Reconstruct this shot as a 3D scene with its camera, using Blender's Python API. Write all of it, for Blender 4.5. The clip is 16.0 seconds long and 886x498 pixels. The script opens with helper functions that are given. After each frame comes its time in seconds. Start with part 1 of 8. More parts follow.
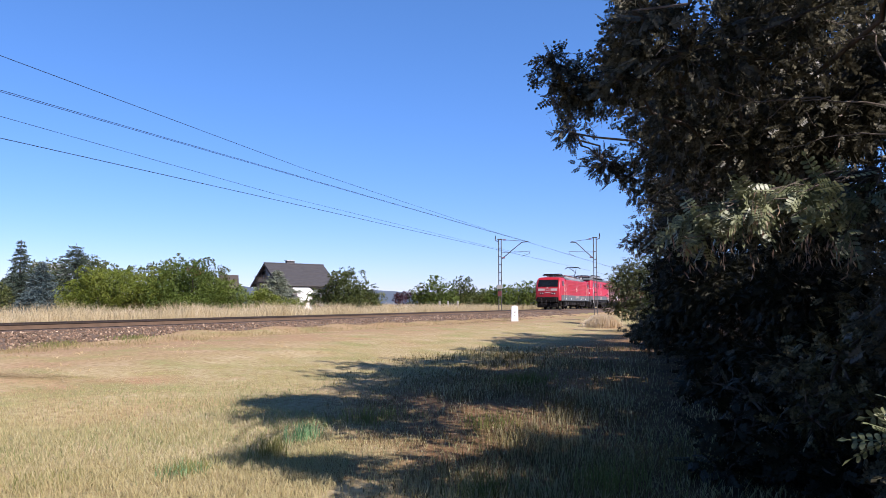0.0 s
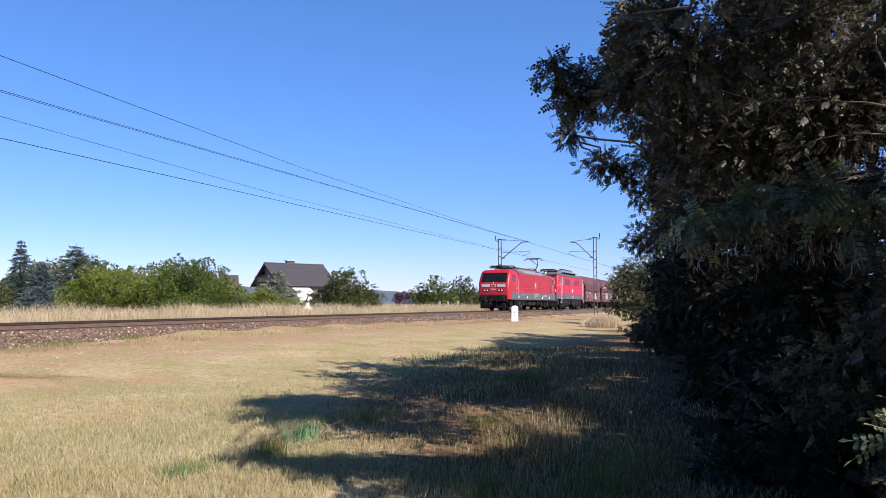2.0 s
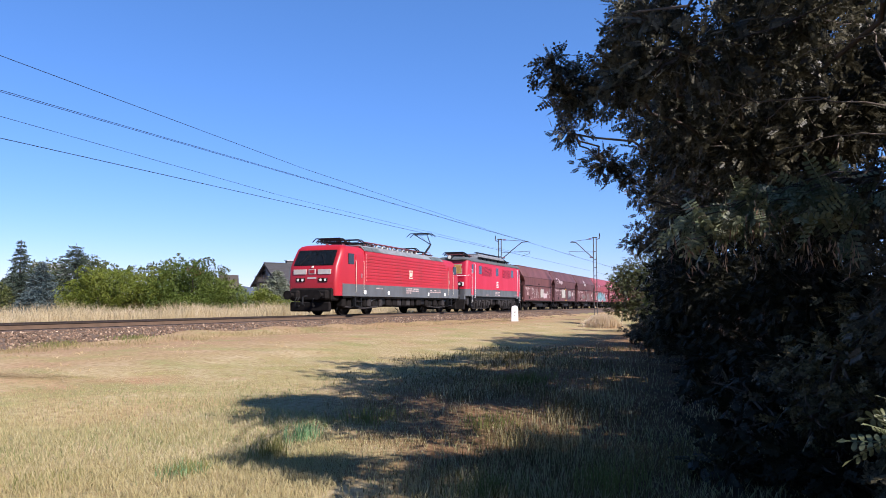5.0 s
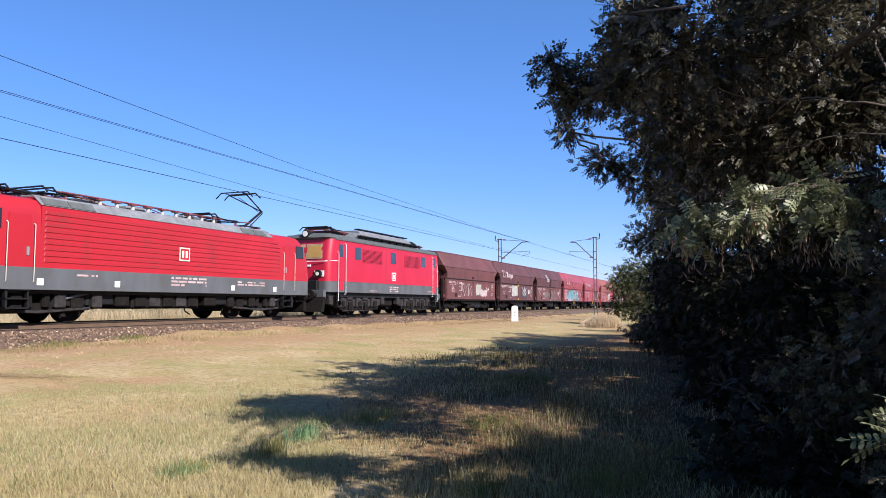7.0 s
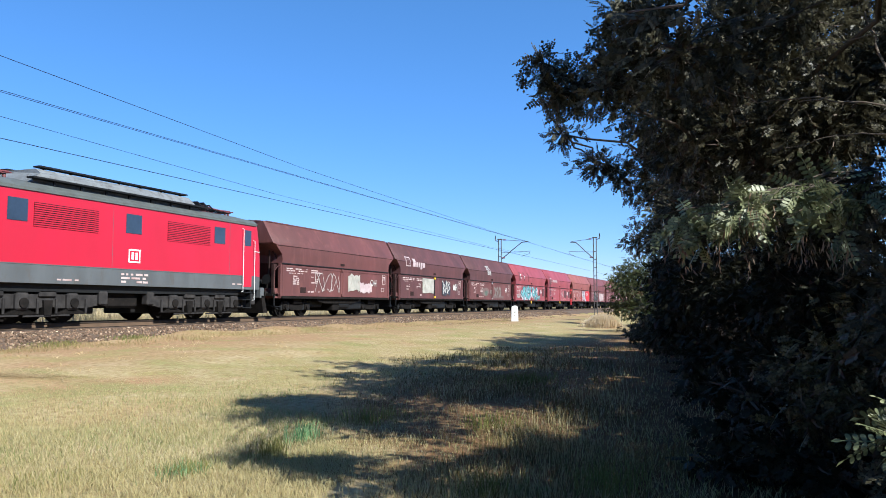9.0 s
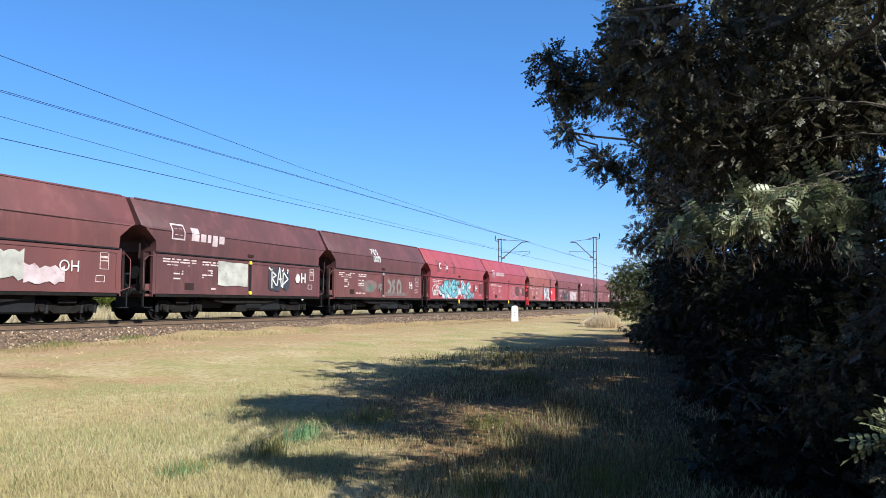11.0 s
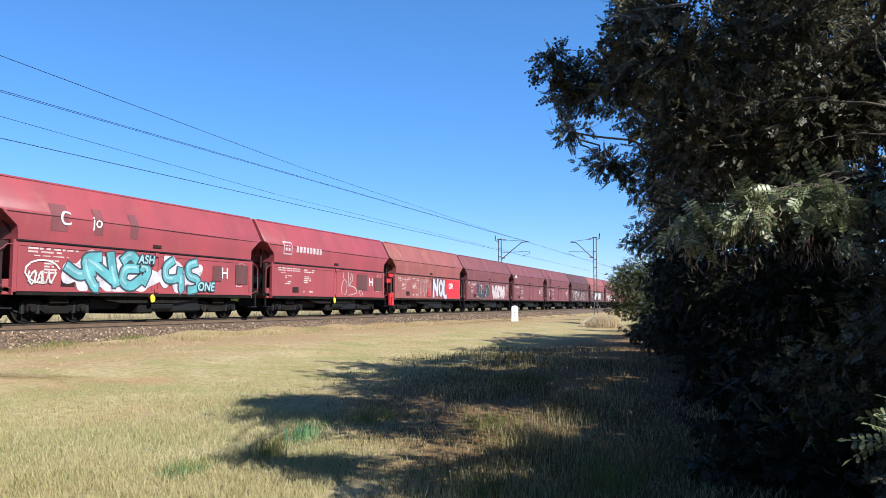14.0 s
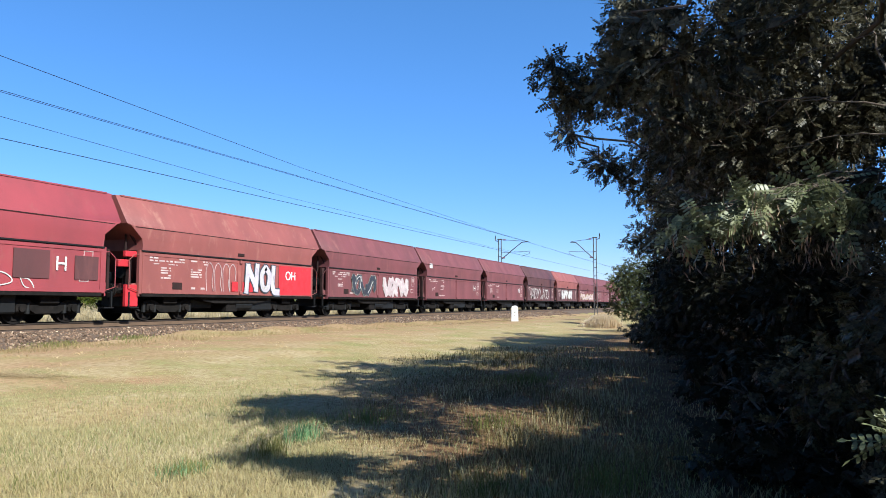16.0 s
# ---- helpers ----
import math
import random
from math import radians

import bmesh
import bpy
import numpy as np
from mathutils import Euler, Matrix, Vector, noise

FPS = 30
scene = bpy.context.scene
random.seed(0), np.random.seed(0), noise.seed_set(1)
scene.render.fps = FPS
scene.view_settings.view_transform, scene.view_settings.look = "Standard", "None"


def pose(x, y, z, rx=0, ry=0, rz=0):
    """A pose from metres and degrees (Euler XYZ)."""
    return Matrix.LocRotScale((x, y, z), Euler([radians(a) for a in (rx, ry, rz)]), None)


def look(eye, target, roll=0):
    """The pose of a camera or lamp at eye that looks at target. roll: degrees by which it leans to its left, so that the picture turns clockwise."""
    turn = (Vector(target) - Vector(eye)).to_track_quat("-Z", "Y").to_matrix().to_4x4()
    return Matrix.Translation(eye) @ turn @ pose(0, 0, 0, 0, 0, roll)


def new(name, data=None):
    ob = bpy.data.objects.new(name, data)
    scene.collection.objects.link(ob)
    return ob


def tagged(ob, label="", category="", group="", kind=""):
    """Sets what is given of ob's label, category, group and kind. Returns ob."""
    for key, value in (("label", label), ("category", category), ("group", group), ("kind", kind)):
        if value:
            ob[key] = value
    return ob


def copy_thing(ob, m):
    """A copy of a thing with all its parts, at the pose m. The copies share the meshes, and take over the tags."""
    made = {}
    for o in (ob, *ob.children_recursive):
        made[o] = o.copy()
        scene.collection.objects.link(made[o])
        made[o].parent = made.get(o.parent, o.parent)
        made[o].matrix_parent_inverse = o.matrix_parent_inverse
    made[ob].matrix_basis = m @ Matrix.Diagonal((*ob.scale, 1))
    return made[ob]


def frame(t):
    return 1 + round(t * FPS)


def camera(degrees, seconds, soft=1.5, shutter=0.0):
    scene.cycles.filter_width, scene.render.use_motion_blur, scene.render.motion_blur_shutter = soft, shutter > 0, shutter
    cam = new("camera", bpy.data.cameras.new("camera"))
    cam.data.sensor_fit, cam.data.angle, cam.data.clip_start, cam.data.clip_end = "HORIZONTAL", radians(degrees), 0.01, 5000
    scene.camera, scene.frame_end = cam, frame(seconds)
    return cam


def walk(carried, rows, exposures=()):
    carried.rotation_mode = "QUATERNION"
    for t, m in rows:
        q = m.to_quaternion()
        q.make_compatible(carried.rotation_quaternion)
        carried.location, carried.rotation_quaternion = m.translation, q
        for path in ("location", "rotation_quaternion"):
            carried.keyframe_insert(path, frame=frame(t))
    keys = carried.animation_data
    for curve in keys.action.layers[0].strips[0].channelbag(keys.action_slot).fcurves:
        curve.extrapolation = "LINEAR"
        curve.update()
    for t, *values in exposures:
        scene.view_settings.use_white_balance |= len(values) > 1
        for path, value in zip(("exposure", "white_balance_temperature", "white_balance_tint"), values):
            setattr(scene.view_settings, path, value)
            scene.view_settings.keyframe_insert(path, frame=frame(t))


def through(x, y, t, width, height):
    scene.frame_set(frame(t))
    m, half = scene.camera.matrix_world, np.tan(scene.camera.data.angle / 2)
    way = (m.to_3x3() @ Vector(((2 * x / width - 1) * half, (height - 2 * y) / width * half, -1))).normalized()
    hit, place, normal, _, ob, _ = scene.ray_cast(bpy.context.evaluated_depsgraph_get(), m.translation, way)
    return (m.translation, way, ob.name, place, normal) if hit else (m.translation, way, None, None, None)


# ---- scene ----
# The place: x runs along the railway away from the camera, y across it, z up from the meadow.
RAIL = 0.95          # top of the rails
TRACK = 20.62        # centre line of the track
SPEED = 10.16        # of the train, metres a second
EYE = (0.0, 0.0, RAIL + 0.582)
YAW, PITCH = radians(68.04), radians(4.31)
AHEAD = Vector((math.sin(YAW) * math.cos(PITCH), math.cos(YAW) * math.cos(PITCH), math.sin(PITCH)))

cam = camera(62.35, 16.0, soft=0.92)
stand = look(EYE, Vector(EYE) + AHEAD)
walk(cam, [(0.0, stand), (16.0, stand)], [(0.0, 0.94, 5950, 19), (6.8, 0.97, 5950, 18), (8.6, 1.04, 5720, 4), (16.0, 1.04, 5720, 4)])

# ---- light ----
SUN_AZ, SUN_EL = radians(20), radians(37)
to_sun = Vector((-math.sin(SUN_AZ) * math.cos(SUN_EL), -math.cos(SUN_AZ) * math.cos(SUN_EL), math.sin(SUN_EL)))
world = bpy.data.worlds.new("sky")
scene.world = world
world.use_nodes = True
wt = world.node_tree
sky = wt.nodes.new("ShaderNodeTexSky")
sky.sky_type = "NISHITA"
sky.sun_disc = False
sky.sun_elevation = SUN_EL
sky.sun_rotation = math.atan2(to_sun.x, to_sun.y)
sky.altitude, sky.air_density, sky.dust_density, sky.ozone_density = 100, 1.0, 0.0, 5.0
wt.nodes["Background"].inputs["Strength"].default_value = 0.075
deep = wt.nodes.new("ShaderNodeHueSaturation")
deep.inputs["Saturation"].default_value, deep.inputs["Value"].default_value = 1.2, 1.0
wt.links.new(sky.outputs["Color"], deep.inputs["Color"])
cast = wt.nodes.new("ShaderNodeMix")
cast.data_type, cast.blend_type = "RGBA", "MULTIPLY"
cast.inputs["Factor"].default_value, cast.inputs["B"].default_value = 1.0, (1.13, 0.98, 1.115, 1)
wt.links.new(deep.outputs["Color"], cast.inputs["A"])
even = wt.nodes.new("ShaderNodeMix")
even.data_type = "RGBA"
even.inputs["Factor"].default_value, even.inputs["B"].default_value = 0.4, (1.4, 3.1, 6.2, 1)
wt.links.new(cast.outputs["Result"], even.inputs["A"])
# the clear sky deepens smoothly towards the zenith
way = wt.nodes.new("ShaderNodeTexCoord")
apart = wt.nodes.new("ShaderNodeSeparateXYZ")
wt.links.new(way.outputs["Generated"], apart.inputs["Vector"])
fall = wt.nodes.new("ShaderNodeMapRange")
fall.interpolation_type = "SMOOTHSTEP"
for key, v in (("From Min", 0.1), ("From Max", 1.0), ("To Min", 1.05), ("To Max", 0.5)):
    fall.inputs[key].default_value = v
wt.links.new(apart.outputs["Z"], fall.inputs["Value"])
dim = wt.nodes.new("ShaderNodeVectorMath")
dim.operation = "SCALE"
wt.links.new(even.outputs["Result"], dim.inputs[0])
wt.links.new(fall.outputs["Result"], dim.inputs["Scale"])
wt.links.new(dim.outputs["Vector"], wt.nodes["Background"].inputs["Color"])
sun = new("sun", bpy.data.lights.new("sun", "SUN"))
sun.data.energy, sun.data.angle, sun.data.color = 5.0, radians(0.53), (1.0, 0.93, 0.82)
sun.matrix_world = look((0, 0, 60), Vector((0, 0, 60)) - to_sun)

# ---- making meshes ----


def np_mesh(name, verts, faces, smooth=False):
    """A mesh from arrays of corners and of faces that all have as many corners."""
    verts, faces = np.asarray(verts, np.float32), np.asarray(faces, np.int32)
    me = bpy.data.meshes.new(name)
    k = faces.shape[1]
    me.vertices.add(len(verts))
    me.vertices.foreach_set("co", verts.ravel())
    me.loops.add(faces.size)
    me.loops.foreach_set("vertex_index", faces.ravel())
    me.polygons.add(len(faces))
    me.polygons.foreach_set("loop_start", np.arange(len(faces), dtype=np.int32) * k)
    me.polygons.foreach_set("loop_total", np.full(len(faces), k, np.int32))
    me.polygons.foreach_set("use_smooth", np.full(len(faces), smooth))
    me.update(calc_edges=True)
    return me


def part(name, bm, material, parent=None, label="", smooth=False):
    """One mesh object from a bmesh, or from a mesh, under its thing or part."""
    if isinstance(bm, bmesh.types.BMesh):
        me = bpy.data.meshes.new(name)
        bmesh.ops.recalc_face_normals(bm, faces=bm.faces)
        for f in bm.faces:
            f.smooth = smooth
        bm.to_mesh(me)
        bm.free()
        if smooth:
            me.set_sharp_from_angle(angle=radians(32))
    else:
        me = bm
    if material and not me.materials:
        me.materials.append(material)
    ob = new(name, me)
    if parent:
        ob.parent = parent
    if label:
        tagged(ob, label)
    return ob


def thing(name, label, category, m=None, group="", kind=""):
    ob = tagged(new(name), label, category, group, kind)
    if m is not None:
        ob.matrix_basis = m
    return ob


def box(bm, lo, hi, bevel=0.0):
    """A box between two corners, with its edges taken off."""
    lo, hi = Vector(lo), Vector(hi)
    m = Matrix.Translation((lo + hi) / 2) @ Matrix.Diagonal((*(hi - lo), 1))
    r = bmesh.ops.create_cube(bm, size=1, matrix=m)
    if bevel:
        edges = list({e for v in r["verts"] for e in v.link_edges})
        bmesh.ops.bevel(bm, geom=edges, offset=bevel, segments=1, affect="EDGES", profile=0.5)
    return bm


def rod(bm, a, b, r, n=8, r2=None):
    """A round bar from a to b."""
    a, b = Vector(a), Vector(b)
    d = b - a
    m = Matrix.Translation((a + b) / 2) @ d.to_track_quat("Z", "Y").to_matrix().to_4x4()
    bmesh.ops.create_cone(bm, cap_ends=True, segments=n, radius1=r, radius2=r if r2 is None else r2, depth=d.length, matrix=m)
    return bm


def sweep(bm, points, r, n=6):
    for a, b in zip(points, points[1:]):
        rod(bm, a, b, r, n)
    return bm


def prism(bm, outline, x0, x1, bevel=0.0):
    """An outline in (y, z) drawn out along x."""
    a = [bm.verts.new((x0, y, z)) for y, z in outline]
    b = [bm.verts.new((x1, y, z)) for y, z in outline]
    n = len(outline)
    fs = [bm.faces.new(a), bm.faces.new(b[::-1])]
    fs += [bm.faces.new((a[i], b[i], b[(i + 1) % n], a[(i + 1) % n])) for i in range(n)]
    return bm


def slab(bm, outline, y0, y1):
    """An outline in (x, z) drawn out along y."""
    a = [bm.verts.new((x, y0, z)) for x, z in outline]
    b = [bm.verts.new((x, y1, z)) for x, z in outline]
    n = len(outline)
    bm.faces.new(a), bm.faces.new(b[::-1])
    for i in range(n):
        bm.faces.new((a[i], b[i], b[(i + 1) % n], a[(i + 1) % n]))
    return bm


def loft(bm, rings, caps=True):
    """Skin over rings of equally many points."""
    vs = [[bm.verts.new(p) for p in ring] for ring in rings]
    n = len(rings[0])
    for a, b in zip(vs, vs[1:]):
        for i in range(n):
            bm.faces.new((a[i], a[(i + 1) % n], b[(i + 1) % n], b[i]))
    if caps:
        bm.faces.new(vs[0]), bm.faces.new(vs[-1][::-1])
    return bm


def B():
    return bmesh.new()


def words(text, size, name="lettering", bold=0.0, slant=0.0):
    """A flat mesh of letters, upright in the x-z plane, read from the -y side."""
    cu = bpy.data.curves.new(name, "FONT")
    cu.body, cu.size, cu.extrude, cu.align_x, cu.align_y = text, size, 0.002, "CENTER", "CENTER"
    cu.offset, cu.shear = bold, slant
    ob = bpy.data.objects.new(name, cu)
    me = bpy.data.meshes.new_from_object(ob)
    me.transform(Matrix.Rotation(radians(90), 4, "X"))
    me.name = name
    bpy.data.objects.remove(ob)
    bpy.data.curves.remove(cu)
    return me

# ---- materials ----
def surf(name, c1, c2, scale=2.0, fine=40.0, rough=0.6, bump=0.15, metal=0.0, stretch=(1, 1, 1), grime=None, grime_at=0.6, rand=0.0, spec=0.5):
    """A surface of two colours mixed by coarse and fine noise, with relief, patches of grime and a share of chance a piece."""
    m = bpy.data.materials.new(name)
    m.use_nodes = True
    nt, N = m.node_tree, m.node_tree.nodes
    L = nt.links.new
    p = N["Principled BSDF"]
    p.inputs["Metallic"].default_value = metal
    p.inputs["Specular IOR Level"].default_value = spec
    tc = N.new("ShaderNodeTexCoord")
    mp = N.new("ShaderNodeMapping")
    mp.inputs["Scale"].default_value = stretch
    L(tc.outputs["Object"], mp.inputs["Vector"])
    n1, n2 = N.new("ShaderNodeTexNoise"), N.new("ShaderNodeTexNoise")
    n1.inputs["Scale"].default_value, n1.inputs["Detail"].default_value = scale, 5
    n2.inputs["Scale"].default_value, n2.inputs["Detail"].default_value = fine, 3
    L(mp.outputs["Vector"], n1.inputs["Vector"])
    L(tc.outputs["Object"], n2.inputs["Vector"])
    add = N.new("ShaderNodeMath")
    add.operation = "MULTIPLY_ADD"
    add.inputs[1].default_value = 0.35
    L(n2.outputs["Fac"], add.inputs[0])
    L(n1.outputs["Fac"], add.inputs[2])
    mr = N.new("ShaderNodeMapRange")
    mr.inputs["From Min"].default_value, mr.inputs["From Max"].default_value = 0.45, 0.9
    L(add.outputs[0], mr.inputs["Value"])
    fac = mr.outputs["Result"]
    if rand:
        oi = N.new("ShaderNodeObjectInfo")
        ra = N.new("ShaderNodeMath")
        ra.operation = "MULTIPLY_ADD"
        ra.inputs[1].default_value = rand
        L(oi.outputs["Random"], ra.inputs[0])
        L(fac, ra.inputs[2])
        sb = N.new("ShaderNodeMath")
        sb.operation, sb.use_clamp = "SUBTRACT", True
        sb.inputs[1].default_value = rand / 2
        L(ra.outputs[0], sb.inputs[0])
        fac = sb.outputs[0]
    mx = N.new("ShaderNodeMix")
    mx.data_type = "RGBA"
    mx.inputs["A"].default_value, mx.inputs["B"].default_value = (*c1, 1), (*c2, 1)
    L(fac, mx.inputs["Factor"])
    col = mx.outputs["Result"]
    if grime:
        n3 = N.new("ShaderNodeTexNoise")
        n3.inputs["Scale"].default_value, n3.inputs["Detail"].default_value, n3.inputs["Roughness"].default_value = scale * 2.3, 7, 0.7
        L(mp.outputs["Vector"], n3.inputs["Vector"])
        g = N.new("ShaderNodeMapRange")
        g.inputs["From Min"].default_value, g.inputs["From Max"].default_value = grime_at - 0.08, grime_at + 0.12
        L(n3.outputs["Fac"], g.inputs["Value"])
        gm = N.new("ShaderNodeMix")
        gm.data_type = "RGBA"
        gm.inputs["B"].default_value = (*grime, 1)
        L(col, gm.inputs["A"])
        L(g.outputs["Result"], gm.inputs["Factor"])
        col = gm.outputs["Result"]
    L(col, p.inputs["Base Color"])
    rr = N.new("ShaderNodeMapRange")
    rr.inputs["To Min"].default_value, rr.inputs["To Max"].default_value = max(rough - 0.1, 0.03), min(rough + 0.12, 1)
    L(n1.outputs["Fac"], rr.inputs["Value"])
    L(rr.outputs["Result"], p.inputs["Roughness"])
    if bump:
        b = N.new("ShaderNodeBump")
        b.inputs["Strength"].default_value, b.inputs["Distance"].default_value = bump, 0.02
        L(add.outputs[0], b.inputs["Height"])
        L(b.outputs["Normal"], p.inputs["Normal"])
    return m


def leafy(name, colours, patch=0.5, through=0.35, rough=0.5, shine=0.25):
    """Leaves or blades: three colours by island and by place, light passing through."""
    m = bpy.data.materials.new(name)
    m.use_nodes = True
    nt, N = m.node_tree, m.node_tree.nodes
    L = nt.links.new
    p = N["Principled BSDF"]
    geo = N.new("ShaderNodeNewGeometry")
    tc = N.new("ShaderNodeTexCoord")
    n1 = N.new("ShaderNodeTexNoise")
    n1.inputs["Scale"].default_value, n1.inputs["Detail"].default_value = patch, 4
    L(tc.outputs["Object"], n1.inputs["Vector"])
    a = N.new("ShaderNodeMath")
    a.operation = "MULTIPLY_ADD"
    a.inputs[1].default_value = 0.45
    L(geo.outputs["Random Per Island"], a.inputs[0])
    L(n1.outputs["Fac"], a.inputs[2])
    ramp = N.new("ShaderNodeValToRGB")
    for i, c in enumerate(colours):
        e = ramp.color_ramp.elements[i] if i < 2 else ramp.color_ramp.elements.new(0.5)
        e.color = (*c, 1)
    els = ramp.color_ramp.elements
    k = len(els)
    for i in range(k):
        els[i].position = 0.4 + 0.6 * i / max(k - 1, 1)
    for i, c in enumerate(colours):
        els[i].color = (*c, 1)
    L(a.outputs[0], ramp.inputs["Fac"])
    L(ramp.outputs["Color"], p.inputs["Base Color"])
    p.inputs["Roughness"].default_value = rough
    p.inputs["Specular IOR Level"].default_value = shine
    tr = N.new("ShaderNodeBsdfTranslucent")
    L(ramp.outputs["Color"], tr.inputs["Color"])
    mix = N.new("ShaderNodeMixShader")
    mix.inputs["Fac"].default_value = through
    L(p.outputs["BSDF"], mix.inputs[1])
    L(tr.outputs["BSDF"], mix.inputs[2])
    L(mix.outputs["Shader"], N["Material Output"].inputs["Surface"])
    return m


RED = surf("traffic_red_paint", (0.37, 0.013, 0.02), (0.3, 0.0108, 0.016), 0.7, 50, 0.38, 0.02, stretch=(1, 1, 0.3))
DUSTY_RED = surf("brake_dusted_red_paint", (0.37, 0.013, 0.02), (0.29, 0.013, 0.017), 0.35, 40, 0.42, 0.02, stretch=(1, 1, 0.35), grime=(0.17, 0.025, 0.02), grime_at=0.6)
RED2 = surf("faded_red_paint", (0.42, 0.0105, 0.032), (0.36, 0.009, 0.026), 0.7, 50, 0.4, 0.02, stretch=(1, 1, 0.3))
GREY = surf("dusty_grey_paint", (0.09, 0.096, 0.102), (0.062, 0.066, 0.07), 1.5, 50, 0.6, 0.05, stretch=(1, 1, 0.4), grime=(0.07, 0.06, 0.05), grime_at=0.62)
ROOF_GREY = surf("roof_grey_paint", (0.2, 0.21, 0.22), (0.12, 0.12, 0.12), 2, 40, 0.65, 0.05, grime=(0.07, 0.06, 0.055))
GREEN_GREY = surf("dark_roof_paint", (0.1, 0.11, 0.105), (0.065, 0.07, 0.065), 2, 40, 0.6, 0.05, grime=(0.05, 0.045, 0.04))
DIRT = surf("brake_dust_metal", (0.014, 0.0115, 0.0105), (0.006, 0.0055, 0.005), 4, 60, 0.85, 0.2, grime=(0.03, 0.022, 0.018), grime_at=0.64, spec=0.1)
BLACK = surf("black_steel", (0.01, 0.01, 0.0105), (0.006, 0.006, 0.006), 6, 60, 0.6, 0.05, spec=0.25)
COPPER = surf("weathered_red_copper", (0.2, 0.05, 0.05), (0.1, 0.03, 0.03), 5, 60, 0.5, 0.05)
WHITE = surf("white_paint", (0.8, 0.8, 0.78), (0.68, 0.67, 0.64), 3, 50, 0.5, 0.03)
YELLOW = surf("yellow_paint", (0.75, 0.5, 0.02), (0.6, 0.4, 0.02), 3, 50, 0.5, 0.03)
SILVER = surf("galvanised_steel", (0.5, 0.5, 0.5), (0.36, 0.36, 0.36), 4, 60, 0.4, 0.05, 0.7)
# dark steel of small plates; on wagon ends it holds dirt and recess shade
DARK_BROWN = surf("dark_brown_steel", (0.036, 0.017, 0.016), (0.018, 0.011, 0.01), 2, 40, 0.8, 0.1, spec=0.15)
WAG_BROWN = surf("oxide_brown_wagon", (0.118, 0.036, 0.033), (0.072, 0.025, 0.023), 0.9, 30, 0.65, 0.08, stretch=(0.7, 1, 0.16), grime=(0.142, 0.05, 0.044), grime_at=0.59)
WAG_DARK = surf("dark_brown_wagon", (0.09, 0.029, 0.029), (0.053, 0.02, 0.02), 0.9, 30, 0.65, 0.08, stretch=(0.7, 1, 0.16), grime=(0.118, 0.041, 0.039), grime_at=0.58)
WAG_MID = surf("dull_red_wagon", (0.155, 0.042, 0.045), (0.105, 0.033, 0.035), 0.9, 30, 0.65, 0.07, stretch=(1, 1, 0.35), grime=(0.19, 0.07, 0.06), grime_at=0.63)
WAG_RED = surf("faded_red_wagon", (0.27, 0.046, 0.053), (0.19, 0.037, 0.042), 0.9, 30, 0.5, 0.06, stretch=(1, 1, 0.35), grime=(0.23, 0.07, 0.06), grime_at=0.64)
WAG_ROSE = surf("bleached_red_wagon", (0.235, 0.066, 0.056), (0.17, 0.05, 0.044), 0.9, 30, 0.65, 0.06, stretch=(1, 1, 0.35), grime=(0.28, 0.12, 0.09), grime_at=0.63)
RUST = surf("rusty_rail", (0.115, 0.07, 0.04), (0.08, 0.048, 0.028), 3, 60, 0.8, 0.1)
SHINE = surf("polished_rail_head", (0.045, 0.03, 0.021), (0.03, 0.02, 0.015), 3, 60, 0.6, 0.03, 0.2)
CONCRETE = surf("concrete", (0.4, 0.38, 0.34), (0.3, 0.28, 0.25), 3, 40, 0.85, 0.1)
MAST = surf("dull_green_mast", (0.05, 0.055, 0.055), (0.09, 0.07, 0.055), 2, 40, 0.7, 0.05)
GLASS = surf("dark_window_glass", (0.012, 0.016, 0.02), (0.018, 0.022, 0.026), 1, 10, 0.12, 0.0)
BARK = surf("robinia_bark", (0.1, 0.075, 0.055), (0.05, 0.037, 0.028), 4, 30, 0.9, 0.5, stretch=(1, 1, 0.25))
COAL = surf("heaped_coal", (0.03, 0.022, 0.02), (0.06, 0.04, 0.035), 5, 40, 0.9, 0.6)
# one robinia leaf; branch and shoot copies are lighter for the light on them
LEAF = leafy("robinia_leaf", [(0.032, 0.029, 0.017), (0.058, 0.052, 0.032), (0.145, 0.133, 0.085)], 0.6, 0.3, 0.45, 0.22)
LEAF_NEAR = leafy("robinia_leaf_near_lit", [(0.1, 0.115, 0.055), (0.16, 0.175, 0.085), (0.27, 0.275, 0.155)], 3.0, 0.2, 0.4, 0.35)
SHOOT = leafy("robinia_shoot_leaf_lit", [(0.045, 0.038, 0.017), (0.085, 0.074, 0.034), (0.18, 0.16, 0.08)], 0.9, 0.25, 0.5, 0.2)
# undergrowth's deep shade put into a darker leaf colour
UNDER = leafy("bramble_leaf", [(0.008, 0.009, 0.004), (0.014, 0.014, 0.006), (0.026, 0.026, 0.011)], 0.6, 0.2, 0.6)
BUSH = leafy("shrub_leaf", [(0.07, 0.095, 0.012), (0.125, 0.155, 0.02), (0.19, 0.2, 0.035)], 0.25, 0.3)
BUSH_MID = leafy("deep_green_shrub_leaf", [(0.045, 0.075, 0.012), (0.085, 0.12, 0.02), (0.14, 0.165, 0.03)], 0.25, 0.3)
RUSTLEAF = leafy("rust_red_leaf", [(0.12, 0.06, 0.025), (0.18, 0.085, 0.035), (0.22, 0.12, 0.05)], 0.5, 0.3)
SILVERLEAF = leafy("silvery_conifer_leaf", [(0.12, 0.14, 0.1), (0.19, 0.21, 0.145), (0.28, 0.29, 0.21)], 0.4, 0.2)
